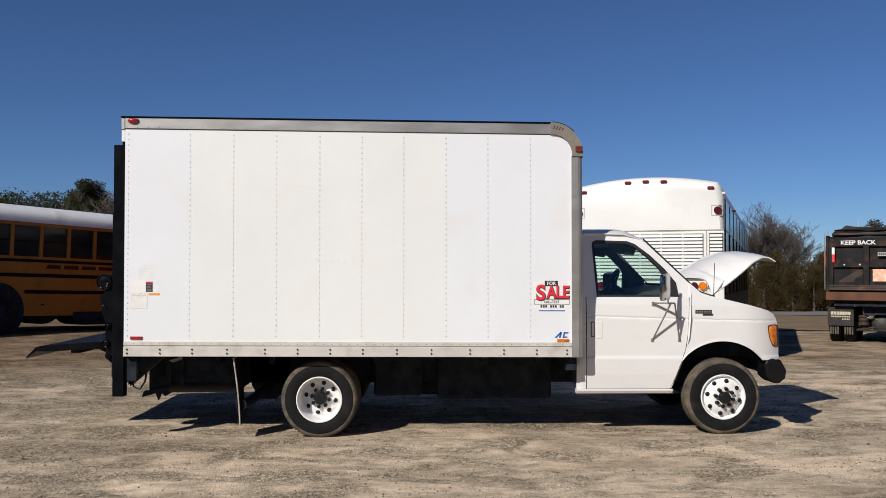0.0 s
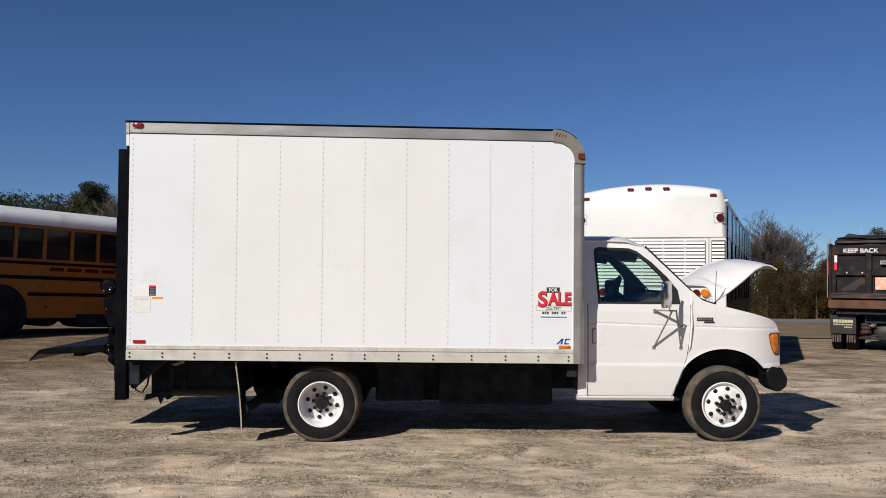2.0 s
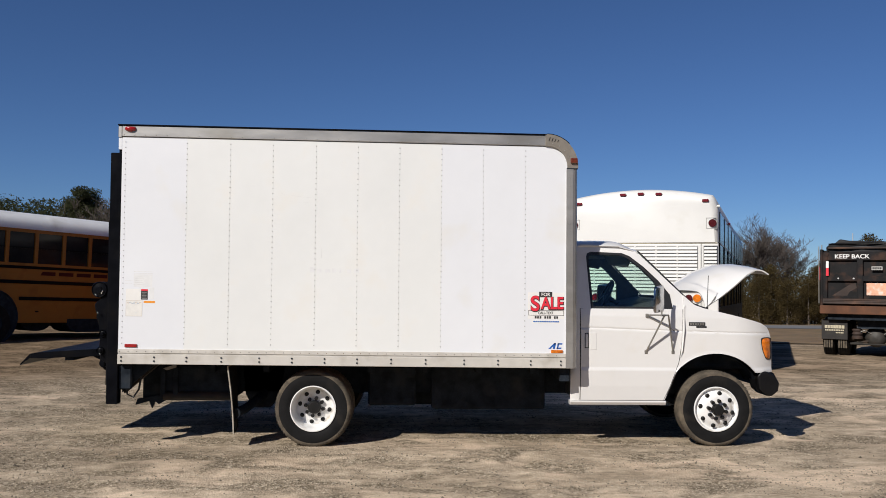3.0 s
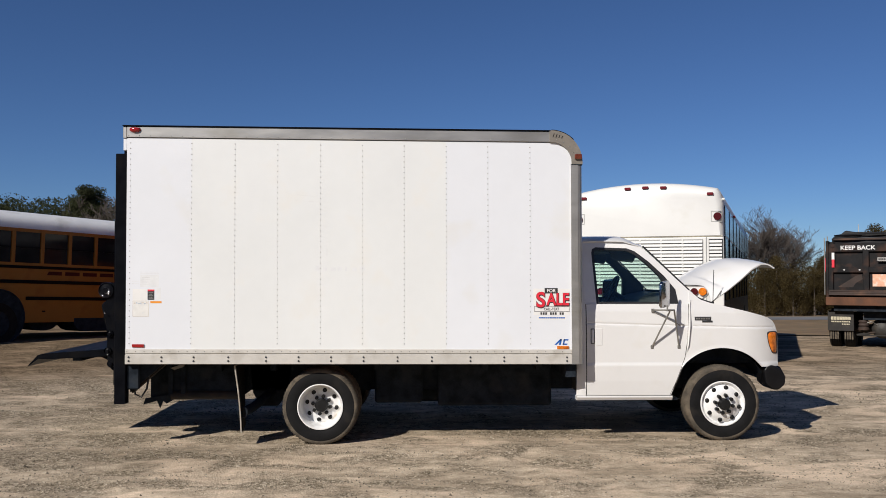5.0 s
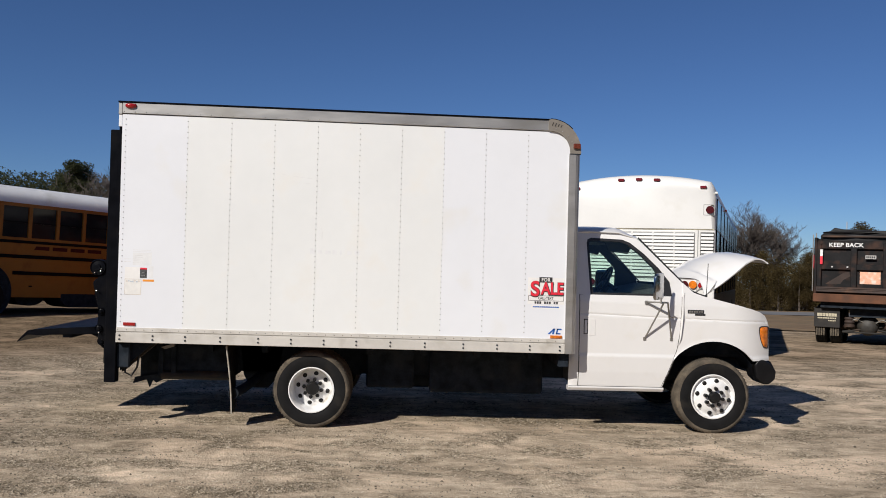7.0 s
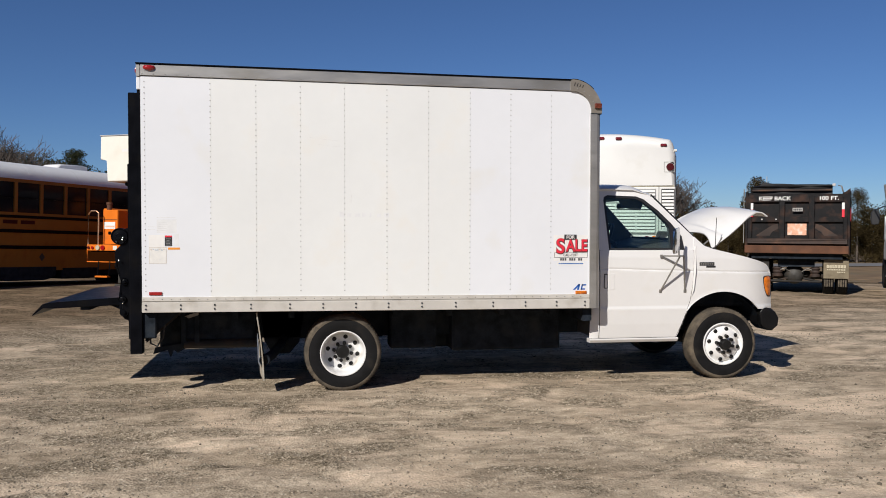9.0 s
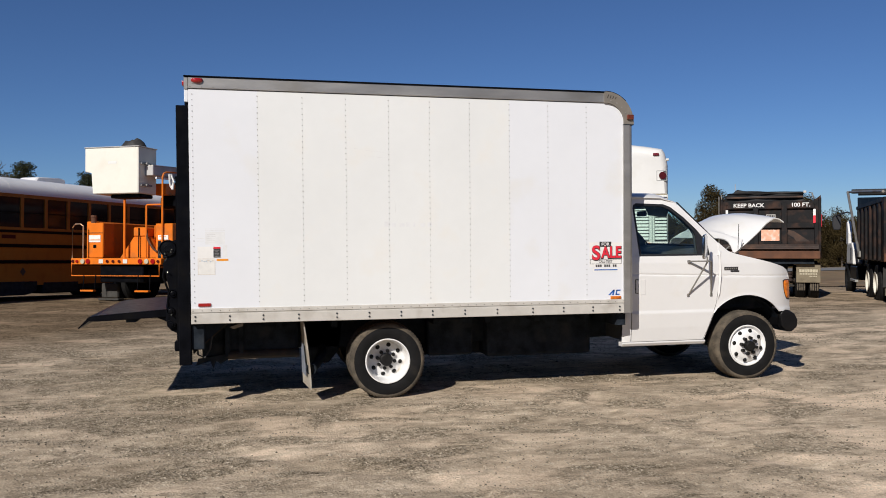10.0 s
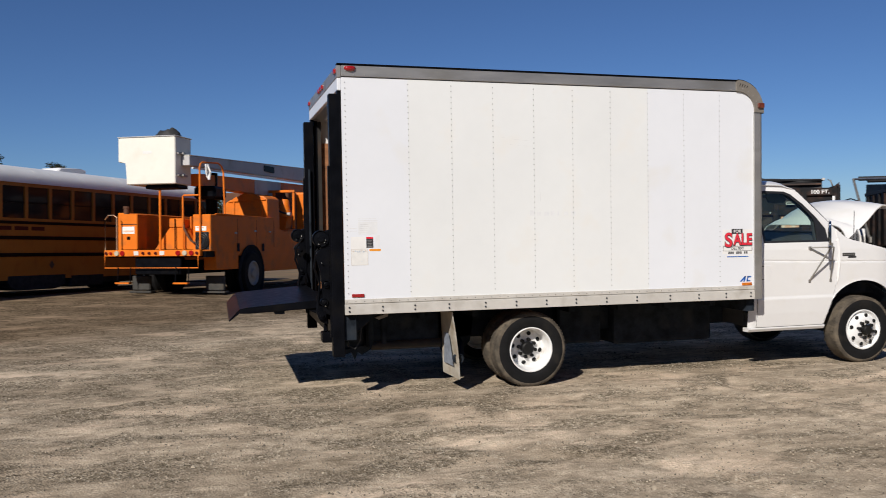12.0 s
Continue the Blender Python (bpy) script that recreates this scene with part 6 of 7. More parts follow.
for pts in (((-1.20, -0.02, 0.955), (-1.20, -0.02, 0.70), (1.08, -0.02, 0.70), (1.08, -0.02, 0.955)),):
    bm = BM()
    tube(bm, pts, 0.014, 8)
    op("under_rail", bm, ORANGE, "orange tube under the tail")
for x in (-0.86, 0.55):
    bm = BM()
    tube(bm, [(x, -0.03, 0.72), (x, -0.06, 0.37), (x + 0.31, -0.06, 0.37), (x + 0.31, -0.03, 0.72)], 0.013, 8)
    st = op("tail_step", bm, BLACK_PAINT)
    bm = BM()
    box(bm, x - 0.015, x + 0.325, -0.14, -0.03, 0.35, 0.385)
    op("tread", bm, ORANGE, "", st)
bm = BM()
box(bm, -0.92, -0.50, 0.15, 0.55, 1.10, 1.90)
cab1 = op("control_cabinet", bm, ORANGE, "orange cabinet with a white label", bevel=0.015)
bm = BM()
box(bm, -0.885, -0.565, 0.143, 0.152, 1.46, 1.62)
op("label_plate", bm, DECAL_WHITE, "", cab1)
bm = BM()
cyl(bm, (-0.86, 0.3, 1.90), (-0.86, 0.3, 2.05), 0.06, 14)
cyl(bm, (-0.86, 0.3, 2.03), (-0.86, 0.3, 2.08), 0.072, 10)
op("valve", bm, RUST, "brown filler cap", cab1)
bm = BM()
box(bm, -0.91, -0.51, 0.143, 0.151, 1.665, 1.678)
op("lid_gap", bm, UNDER, "", cab1)
bm = BM()
box(bm, -0.755, -0.675, 0.130, 0.152, 1.33, 1.40)
op("latch", bm, BLACK_PAINT, "black latch", cab1, bevel=0.01)
bm = BM()
box(bm, -0.865, -0.585, 0.139, 0.1425, 1.50, 1.535)
op("label_bar", bm, PINK_SIGN, "", cab1)
bm = BM()
tube(bm, [(-1.20, 0.0, 1.06), (-1.20, 0.0, 1.78), (-1.12, 0.0, 1.87), (-0.97, 0.0, 1.87), (-0.91, 0.0, 1.82), (-0.91, 0.0, 1.06)], 0.015, 8)
op("grab_rail", bm, RAIL_WORN, "bent grab rail worn to pale metal", smooth=True)
bm = BM()
tube(bm, [(0.10, 0.1, 1.06), (0.10, 0.1, 2.42)], 0.026, 8)
op("boom_rest", bm, ORANGE)
bm = BM()
slab(bm, [(-0.12, 0.24, 1.10), (0.93, 0.24, 1.10), (0.66, 0.24, 1.58), (0.24, 0.24, 1.58)], (0, 0.10, 0))
ped = op("pedestal", bm, ORANGE, "orange sloped pedestal plate", bevel=0.01)
bm = BM()
slab(bm, [(-0.05, 0.36, 1.10), (0.88, 0.36, 1.10), (0.62, 0.36, 1.54), (0.28, 0.36, 1.54)], (0, 0.80, 0))
op("pedestal_core", bm, ORANGE, "", ped, bevel=0.02)
bm = BM()
box(bm, 0.24, 0.58, 0.22, 0.9, 1.585, 1.79)
op("pedestal_cap", bm, ORANGE, "", ped, bevel=0.02)
bm = BM()
tube(bm, [(0.40, 0.20, 1.78), (0.405, 0.19, 1.12)], 0.013, 6)
op("pedestal_line", bm, BLACK_PAINT, "dark hydraulic line", ped, smooth=True)
bm = BM()
tube(bm, [(0.60, 0.21, 1.72), (0.66, 0.14, 1.55), (0.74, 0.12, 1.42), (0.82, 0.14, 1.30), (0.90, 0.15, 1.24)], 0.024, 8)
op("pedestal_hose", bm, RUST, "brown slack hose", ped, smooth=True)
bm = BM()
box(bm, 0.62, 0.83, 0.45, 1.0, 1.10, 1.84)
op("valve_bank", bm, ORANGE, "orange valve bank", ped, bevel=0.015)
bm = BM()
box(bm, 0.83, 1.26, 0.20, 0.5, 1.06, 1.87)
cab2 = op("side_cabinet", bm, ORANGE, "orange side cabinet with a hose reel", bevel=0.015)
bm = BM()
box(bm, 0.90, 1.16, 0.190, 0.202, 1.51, 1.61)
op("label_plate", bm, DECAL_WHITE, "", cab2)
bm = BM()
box(bm, 0.93, 1.10, 0.186, 0.192, 1.57, 1.59)
op("label_bar", bm, PINK_SIGN, "", cab2)
bm = BM()
box(bm, 0.90, 1.22, 0.188, 0.203, 1.10, 1.48)
op("cabinet_opening", bm, UNDER, "dark open cabinet bay", cab2)
bm = BM()
for rr in (0.07, 0.11, 0.15):
    tube(bm, [(1.07 + rr * math.cos(k * math.pi / 10), 0.165, 1.29 + rr * 1.15 * math.sin(k * math.pi / 10)) for k in range(21)], 0.014, 6)
op("hose_reel", bm, PLASTIC, "coiled grey hose", cab2, smooth=True)
bm = BM()
tube(bm, [(0.62, 0.16, 1.06), (0.62, 0.16, 2.27), (0.64, 0.16, 2.29), (1.0, 0.16, 2.29)], 0.020, 8)
op("guard_frame", bm, ORANGE, "orange square guard frame", smooth=True)
bm = BM()
tube(bm, [(1.03, 0.16, 1.06), (1.03, 0.16, 2.90), (1.03, 0.20, 2.98), (1.03, 0.30, 3.02), (1.04, 1.0, 3.06), (1.05, 1.14, 3.0), (1.06, 1.20, 2.88), (1.07, 1.24, 1.9)], 0.021, 8)
op("guard_hoop", bm, ORANGE, "tall orange guard hoop", smooth=True)
bm = BM()
slab(bm, [(0.95, 0.5, 0.95), (0.95, 0.5, 1.88), (0.95, 3.65, 1.89), (0.95, 3.74, 1.64), (0.95, 4.35, 1.54), (0.95, 4.55, 1.60), (0.95, 5.2, 1.66), (0.95, 5.2, 0.95)], (0.27, 0, 0))
body = op("side_bin", bm, ORANGE, "orange side tool bin", bevel=0.02)
bm = BM()
box(bm, -1.22, -0.95, 0.5, 5.9, 0.95, 1.95)
op("side_bin", bm, ORANGE, "", bevel=0.02)
for y0, y1, z0 in ((0.50, 1.60, 0.64), (2.90, 5.2, 0.55)):
    bm = BM()
    box(bm, 0.93, 1.225, y0, y1, z0, 1.0)
    op("bin_skirt", bm, ORANGE, "", bevel=0.01)
for k in range(1, 4):
    bm = BM()
    box(bm, 1.214, 1.224, 0.55 + 1.02 * k, 0.558 + 1.02 * k, 1.15, 1.82)
    op("door_gap", bm, UNDER, "", body)
for y, z in ((1.42, 1.46), (2.46, 1.52), (3.30, 1.52)):
    bm = BM()
    box(bm, 1.217, 1.238, y, y + 0.10, z, z + 0.045)
    op("bin_latch", bm, BOOM_GREY, "small grey paddle latch", body, bevel=0.006)
bm = BM()
box(bm, 1.20, 1.232, 0.52, 3.66, 1.875, 1.905)
op("bin_top_edge", bm, ORANGE, "", body, bevel=0.008)
for s in (-1, 1):
    bm = BM()
    lathe(bm, [(0.0, 0.0), (0.64, 0.0), (0.66, 0.03), (0.69, 0.03), (0.69, 0.0)] if s > 0 else [(0.0, 0.0), (0.64, 0.0), (0.66, -0.03), (0.69, -0.03), (0.69, 0.0)], (s * 1.226, 2.27, 0.52), 40, "x")
    op("wheel_arch", bm, UNDER, "black wheel arch")
    for dy in (-0.72, 0.72):
        bm = BM()
        box(bm, s * 1.222, s * 1.235, 2.27 + dy * 0.86, 2.27 + dy * 1.02, 1.05, 1.24)
        op("arch_vent", bm, UNDER)
for yy in (2.27, 7.3):
    for s in (-1, 1):
        for o in ((0, 0.27) if yy < 3 else (0,)):
            bm = BM()
            lathe(bm, [(0.0, -0.04), (0.20, -0.04), (0.26, -0.12), (0.48, -0.12), (0.53, -0.06), (0.53, 0.08), (0.48, 0.13), (0.30, 0.13), (0.25, 0.04), (0.0, 0.04)], (s * (1.16 - o), yy, 0.52), 32, "x")
            op("tyre", bm, RUBBER, "", smooth=True)
        bm = BM()
        lathe(bm, [(0.31, 0.125 * s), (0.28, 0.14 * s), (0.24, 0.10 * s), (0.12, 0.105 * s), (0.10, 0.15 * s), (0.0, 0.15 * s)], (s * 1.16, yy, 0.52), 28, "x")
        op("rim", bm, GREY_BOX, "grey steel rim", smooth=True)
bm = BM()
box(bm, -0.45, 0.45, 0.3, 8.0, 0.55, 0.85)
op("chassis", bm, UNDER)
for x in (-1.15, 0.72):
    bm = BM()
    box(bm, x, x + 0.46, 0.95, 1.05, 0.16, 0.50)
    pad = op("outrigger_leg", bm, DIFF_GREY, "dark outrigger leg folded under the deck", bevel=0.02)
    bm = BM()
    box(bm, x - 0.05, x + 0.51, 0.90, 1.12, 0.10, 0.15)
    op("foot_pad", bm, DIFF_GREY, "", pad, bevel=0.01)
# rounded winch shroud across the body, guard frame and bell above the bins
bm = BM()
prof3 = [(-0.02, 1.60), (-0.03, 2.20), (0.02, 2.31), (0.14, 2.37), (0.32, 2.41), (0.40, 2.50), (0.54, 2.55), (0.68, 2.50), (0.80, 2.47), (1.06, 2.46), (1.16, 2.38), (1.18, 1.60)]
slab(bm, [(x, 3.35, z) for x, z in prof3], (0, 0.75, 0.02))
shroud = op("winch_shroud", bm, ORANGE, "rounded orange winch shroud", bevel=0.04, segs=2)
bm = BM()
tube(bm, [(0.10, 3.335, 2.32), (0.40, 3.325, 2.34), (1.12, 3.335, 2.36)], 0.018, 6)
op("shroud_seam", bm, ORANGE, "", shroud, smooth=True)
for x in (0.22, 0.98):
    bm = BM()
    box(bm, x, x + 0.05, 3.325, 3.36, 1.9, 2.32)
    op("shroud_rib", bm, ORANGE, "", shroud, bevel=0.008)
for x in (0.61, 1.19):
    bm = BM()
    box(bm, x - 0.032, x + 0.032, 4.97, 5.04, 1.56 if x < 1 else 1.66, 2.645)
    op("guard_post", bm, ORANGE, "orange square guard post", bevel=0.01)
bm = BM()
box(bm, 0.22, 1.225, 4.96, 5.05, 2.645, 2.715)
op("guard_rail", bm, ORANGE, "orange guard rail", bevel=0.01)
bm = BM()
lathe(bm, [(0.0, 2.47), (0.085, 2.465), (0.12, 2.41), (0.135, 2.28), (0.155, 2.12), (0.19, 2.06), (0.195, 1.96), (0.0, 1.96)], (0.93, 5.0, 0.0), 24, "z")
bell = op("bell_housing", bm, ORANGE, "orange bell-shaped housing", smooth=True)
bm = BM()
tube(bm, [(0.74, 4.90, 2.24), (0.84, 4.84, 2.13), (0.98, 4.82, 2.08), (1.10, 4.86, 2.06)], 0.025, 8)
op("hose", bm, PLASTIC, "black hose round the housing", bell, smooth=True)
bm = BM()
cyl(bm, (1.08, 4.84, 2.05), (1.16, 4.84, 2.04), 0.05, 14)
op("hose_end", bm, BOOM_GREY, "", bell, smooth=True)
bm = BM()
slab(bm, [(0.62, 4.88, 1.96), (1.06, 4.88, 1.96), (1.0, 4.88, 1.78), (0.98, 4.88, 1.54), (0.80, 4.88, 1.54), (0.78, 4.88, 1.66), (0.62, 4.88, 1.72)], (0, 0.35, 0))
op("stand_box", bm, ORANGE, "", bevel=0.02)
# cab seen over the bins
bm = BM()
slab(bm, [(-1.1, 6.0, 0.9), (-1.1, 6.0, 2.72), (-1.1, 7.3, 2.72), (-1.1, 7.75, 1.85), (-1.1, 9.2, 1.75), (-1.1, 9.3, 0.9)], (2.2, 0, 0))
op("cab", bm, ORANGE, "orange truck cab in shade", bevel=0.06, segs=2)
bm = BM()
slab(bm, [(-1.106, 6.25, 1.95), (-1.106, 6.25, 2.5), (-1.106, 7.2, 2.5), (-1.106, 7.5, 1.95)], (2.212, 0, 0))
op("cab_window", bm, DARK_GLASS)
bm = BM()
box(bm, -0.8, 0.8, 5.985, 6.0, 2.0, 2.55)
op("rear_window", bm, DARK_GLASS)
bm = BM()
box(bm, -1.1, 0.9, 5.3, 5.95, 1.65, 2.70)
op("equipment_box", bm, RUST, "brown equipment box", bevel=0.03)
# booms
def beam_between(bm, a, b, half, za, zb):
    """A straight beam from y = a to y = b whose middle swings inward; za, zb: lower and upper edge at each end."""
    rings = []
    for y, (lo, hi) in ((a, za), (b, zb)):
        c = 0.70 - 0.06 * y
        rings.append([bm.verts.new((c + s * half[0] + half[1], y, z)) for s, z in ((-1, lo), (1, lo), (1, hi), (-1, hi))])
    bm.faces.new(rings[0])
    bm.faces.new(rings[1][::-1])
    for k in range(4):
        bm.faces.new((rings[0][k], rings[0][(k + 1) % 4], rings[1][(k + 1) % 4], rings[1][k]))
    return bm


boom = op("boom", beam_between(BM(), 0.12, 8.6, (0.12, 0.0), (2.94, 3.158), (3.21, 3.615)), BOOM_GREY, "pale tapered box-section boom", bevel=0.012)
op("boom_cap", beam_between(BM(), 0.12, 8.6, (0.125, 0.0), (3.160, 3.174), (3.617, 3.631)), FIBREGLASS, "white top strip of the boom", boom)
for ya, yb, m in ((0.75, 3.996, ORANGE), (4.0, 5.956, BOOM_GREY), (5.96, 8.6, ORANGE)):
    bm = beam_between(BM(), ya, yb, (0.14, -0.08), (2.55, 2.788 + 0.037 * ya), (2.55, 2.788 + 0.037 * yb))
    op("lower_boom", bm, m, "orange lower boom" if m is ORANGE else "grey insulated boom section", bevel=0.012)
bm = beam_between(BM(), 0.2, 8.5, (0.022, 0.145), (2.875, 2.915), (3.125, 3.165))
op("levelling_rod", bm, DECAL_WHITE, "white levelling rod")
bm = BM()
box(bm, 0.50, 0.565, 4.5, 5.15, 3.20, 3.36)
op("boom_clamp", bm, BLACK_PAINT)
bm = BM()
tube(bm, [(0.55, 1.6, 2.9), (0.55, 1.6, 2.3), (0.5, 1.7, 1.95)], 0.14, 10)
op("turret", bm, BLACK_PAINT, "", smooth=True)
bm = BM()
box(bm, 0.45, 1.0, 0.9, 1.5, 2.25, 2.55)
op("jib_winch", bm, BLACK_PAINT, "", bevel=0.06)
bm = BM()
for k in range(5):
    tube(bm, [(1.09 + 0.03 * math.cos(2.4 * k), 0.36 + 0.03 * math.sin(2.4 * k), 2.98), (1.13 + 0.05 * math.cos(2.1 * k), 0.36 + 0.05 * math.sin(2.1 * k), 2.80), (1.12 + 0.03 * math.cos(1.7 * k), 0.37, 2.64 + 0.03 * (k % 3))], 0.022, 6)
op("rope_bundle", bm, DECAL_WHITE, "bundle of white rope", smooth=True)
# bucket: wide above, stepped in below
bm = BM()
slab(bm, [(-0.53, -0.12, 2.53), (0.66, -0.12, 2.53), (0.66, -0.12, 3.57), (-0.73, -0.12, 3.57), (-0.73, -0.12, 3.03), (-0.53, -0.12, 3.02)], (0, 0.68, 0))
bkt = op("bucket", bm, FIBREGLASS, "off-white fibreglass bucket, stepped at one side", bevel=0.018)
bkt.location.x = -0.055
bm = BM()
box(bm, -0.12, 0.10, -0.1225, -0.118, 3.20, 3.26)
op("worn_label", bm, DECAL_CREAM, "", bkt)
bm = BM()
box(bm, -0.74, 0.68, -0.14, 0.58, 3.56, 3.585)
op("rim_edge", bm, BOOM_GREY, "", bkt, bevel=0.01)
bm = BM()
bmesh.ops.create_icosphere(bm, subdivisions=3, radius=0.30, matrix=Matrix.Translation((0.30, 0.22, 3.58)) @ Matrix.Diagonal((1.15, 0.75, 0.72, 1)))
for v in bm.verts:
    v.co.z += 0.10 * noise.noise(v.co * 5) + 0.05 * noise.noise(v.co * 13) - 0.25 * abs(v.co.x - 0.36)
    v.co.x += 0.04 * noise.noise(v.co * 9)
    v.co.z = max(3.54, v.co.z)
op("bucket_cover", bm, TARP, "crumpled black cover in the bucket", bkt, smooth=True)
bm = BM()
box(bm, -0.15, 0.65, 0.0, 0.45, 2.44, 2.52)
op("bucket_mount", bm, BLACK_PAINT, "", bkt, bevel=0.02)
for z in (2.72, 3.20):
    bm = BM()
    cyl(bm, (0.66, 0.12, z), (0.74, 0.12, z), 0.035, 12)
    box(bm, 0.66, 0.70, -0.05, 0.34, z - 0.02, z + 0.02)
    op("bolt_boss", bm, STEEL, "", bkt, smooth=True)


# ---- dump trucks ----
def dump_tail(root, length=5.0, axles=(0.75, 2.1)):
    bm = BM()
    box(bm, -1.22, 1.22, 0.10, 0.22, 1.30, 2.62)
    gate = part("tailgate", bm, DUMP_BLACK, root, "rust-streaked black tailgate", bevel=0.01)
    for x in (-1.17, -0.36, 0.36, 1.17):
        bm = BM()
        box(bm, x - 0.07, x + 0.07, 0.02, 0.10, 1.42, 2.60)
        part("gate_rib", bm, DUMP_BLACK, gate, bevel=0.01)
    for z in (1.38, 1.98, 2.50):
        bm = BM()
        box(bm, -1.22, 1.22, 0.03, 0.10, z - 0.06, z + 0.08 if z < 2.4 else z + 0.15)
        part("gate_rail", bm, DUMP_BLACK, gate, bevel=0.01)
    for side in (-1, 1):
        # bare rust scraped through the paint of the lower fields
        bm = BM()
        slab(bm, [(side * x, 0.0985, z) for x, z in ((1.0, 1.56), (0.80, 1.70), (0.60, 1.84), (0.46, 1.88), (0.44, 1.76), (0.60, 1.66), (0.66, 1.56))], (0, 0.004, 0))
        part("rust_scrape", bm, LIP_RUST, gate)
        bm = BM()
        cyl(bm, (side * 1.12, 0.01, 2.60), (side * 1.12, 0.20, 2.60), 0.05, 12)
        part("hinge_pin", bm, DUMP_BLACK, gate, smooth=True)
    bm = BM()
    slab(bm, [(-1.20, 0.02, 1.49), (-1.20, -0.05, 1.47), (-1.20, -0.07, 1.36), (-1.20, 0.02, 1.34)], (2.40, 0, 0))
    part("gate_lip", bm, LIP_RUST, gate, "dark rust-brown lower lip")
    for z in (1.415, 1.452):
        bm = BM()
        tube(bm, [(-1.18, -0.062, z), (1.18, -0.062, z)], 0.009, 6)
        part("lip_bead", bm, LIP_RUST, gate)
    bm = BM()
    box(bm, -1.27, 1.24, -0.09, 0.25, 1.10, 1.31)
    part("tail_sill", bm, RUST, root, "rusty tail sill", bevel=0.012)
    bm = BM()
    box(bm, -1.10, 1.10, 0.05, 0.20, 0.96, 1.10)
    part("sill_beam", bm, UNDER, root)
    for s in (-1, 1):
        bm = BM()
        box(bm, s * 1.20, s * 1.27, 0.0, 0.28, 1.10, 2.72)
        part("corner_post", bm, DUMP_BLACK, root, bevel=0.012)
        bm = BM()
        box(bm, s * 1.10 - 0.03, s * 1.10 + 0.03, -0.004, 0.02, 2.05, 2.42)
        tape = part("reflective_tape", bm, DECAL_RED, gate, "red and white reflective tape")
        bm = BM()
        box(bm, s * 1.10 - 0.031, s * 1.10 + 0.031, -0.006, 0.02, 2.25, 2.42)
        part("white_band", bm, DECAL_WHITE, tape)
        bm = BM()
        box(bm, s * 0.96 - 0.30, s * 0.96 + 0.30, 0.18, 0.20, 0.46, 0.96)
        fl = part("mud_flap", bm, FLAP_TAN if s > 0 else FLAP_DARK, root, "worn rubber mud flap with a pale printed strip", bevel=0.006)
        bm = BM()
        for k in range(7):
            box(bm, s * 0.96 - 0.225 + 0.066 * k, s * 0.96 - 0.168 + 0.066 * k, 0.172, 0.182, 0.735, 0.815)
        for k in range(11):
            box(bm, s * 0.96 - 0.215 + 0.04 * k, s * 0.96 - 0.185 + 0.04 * k, 0.172, 0.182, 0.675, 0.71)
        for k in range(5):
            box(bm, s * 0.96 + 0.03 + 0.037 * k, s * 0.96 + 0.057 + 0.037 * k, 0.172, 0.182, 0.615, 0.645)
        part("printed_bars", bm, PRINT_TAN, fl, "pale worn lettering shown as bars")["kind"] = "stuff"
        for o in (0.0, 0.33):
            for y in axles:
                bm = BM()
                lathe(bm, [(0.0, -0.05), (0.24, -0.05), (0.28, -0.13), (0.46, -0.13), (0.51, -0.09), (0.52, 0.0), (0.51, 0.09), (0.46, 0.13), (0.28, 0.13), (0.0, 0.10)], (s * (1.11 - o), y, 0.52), 30, "x")
                part("tyre", bm, RUBBER, root, smooth=True)
            for k in range(4):
                bm = BM()
                box(bm, s * (1.11 - o) - 0.1 + 0.055 * k, s * (1.11 - o) - 0.065 + 0.055 * k, 0.232, 0.242, 0.25, 0.80)
                part("tread_bar", bm, TREAD, root)["kind"] = "stuff"
    bm = BM()
    cyl(bm, (-0.9, 0.75, 0.52), (0.9, 0.75, 0.52), 0.11, 14)
    bmesh.ops.create_icosphere(bm, subdivisions=2, radius=0.26, matrix=Matrix.Translation((-0.05, 0.68, 0.55)))
    part("axle", bm, AXLE_GRIME, root, "dark grimy drive axle", smooth=True)
    bm = BM()
    lathe(bm, [(0.0, -0.30), (0.10, -0.29), (0.19, -0.24), (0.24, -0.16), (0.25, -0.06)], (-0.05, 0.68, 0.53), 24)
    part("diff_cover", bm, DIFF_GREY, root, "grey oily differential cover", smooth=True)
    for side in (-1, 1):
        bm = BM()
        lathe(bm, [(0.0, 0.74), (0.10, 0.735), (0.125, 0.70), (0.10, 0.655), (0.125, 0.61), (0.10, 0.565), (0.13, 0.53), (0.13, 0.49), (0.0, 0.48)], (side * 0.46, 0.42, 0.0), 20, "z")
        part("air_spring", bm, LIP_RUST, root, "rusty convoluted air spring", smooth=True)
        bm = BM()
        tube(bm, [(side * 0.14, 0.40, 0.62), (side * 0.28, 0.36, 0.70), (side * 0.40, 0.36, 0.66)], 0.016, 6)
        part("brake_hose", bm, STEEL, root, "dull brake hose", smooth=True)
        bm = BM()
        tube(bm, [(side * 0.18, 0.46, 0.44), (side * 0.62, 0.40, 0.36)], 0.028, 8)
        part("torque_rod", bm, AXLE_GRIME, root, smooth=True)
        bm = BM()
        box(bm, side * 0.60, side * 0.66, 0.19, 0.21, 0.94, 1.10)
        part("flap_hanger", bm, STEEL, root)
    bm = BM()
    tube(bm, [(-0.60, 0.34, 0.36), (0.60, 0.34, 0.36)], 0.024, 8)
    part("stabiliser_bar", bm, AXLE_GRIME, root, smooth=True)
    for s in (-1, 1):
        bm = BM()
        cyl(bm, (s * 0.45, 0.6, 0.55), (s * 0.45, 0.45, 0.62), 0.11, 14)
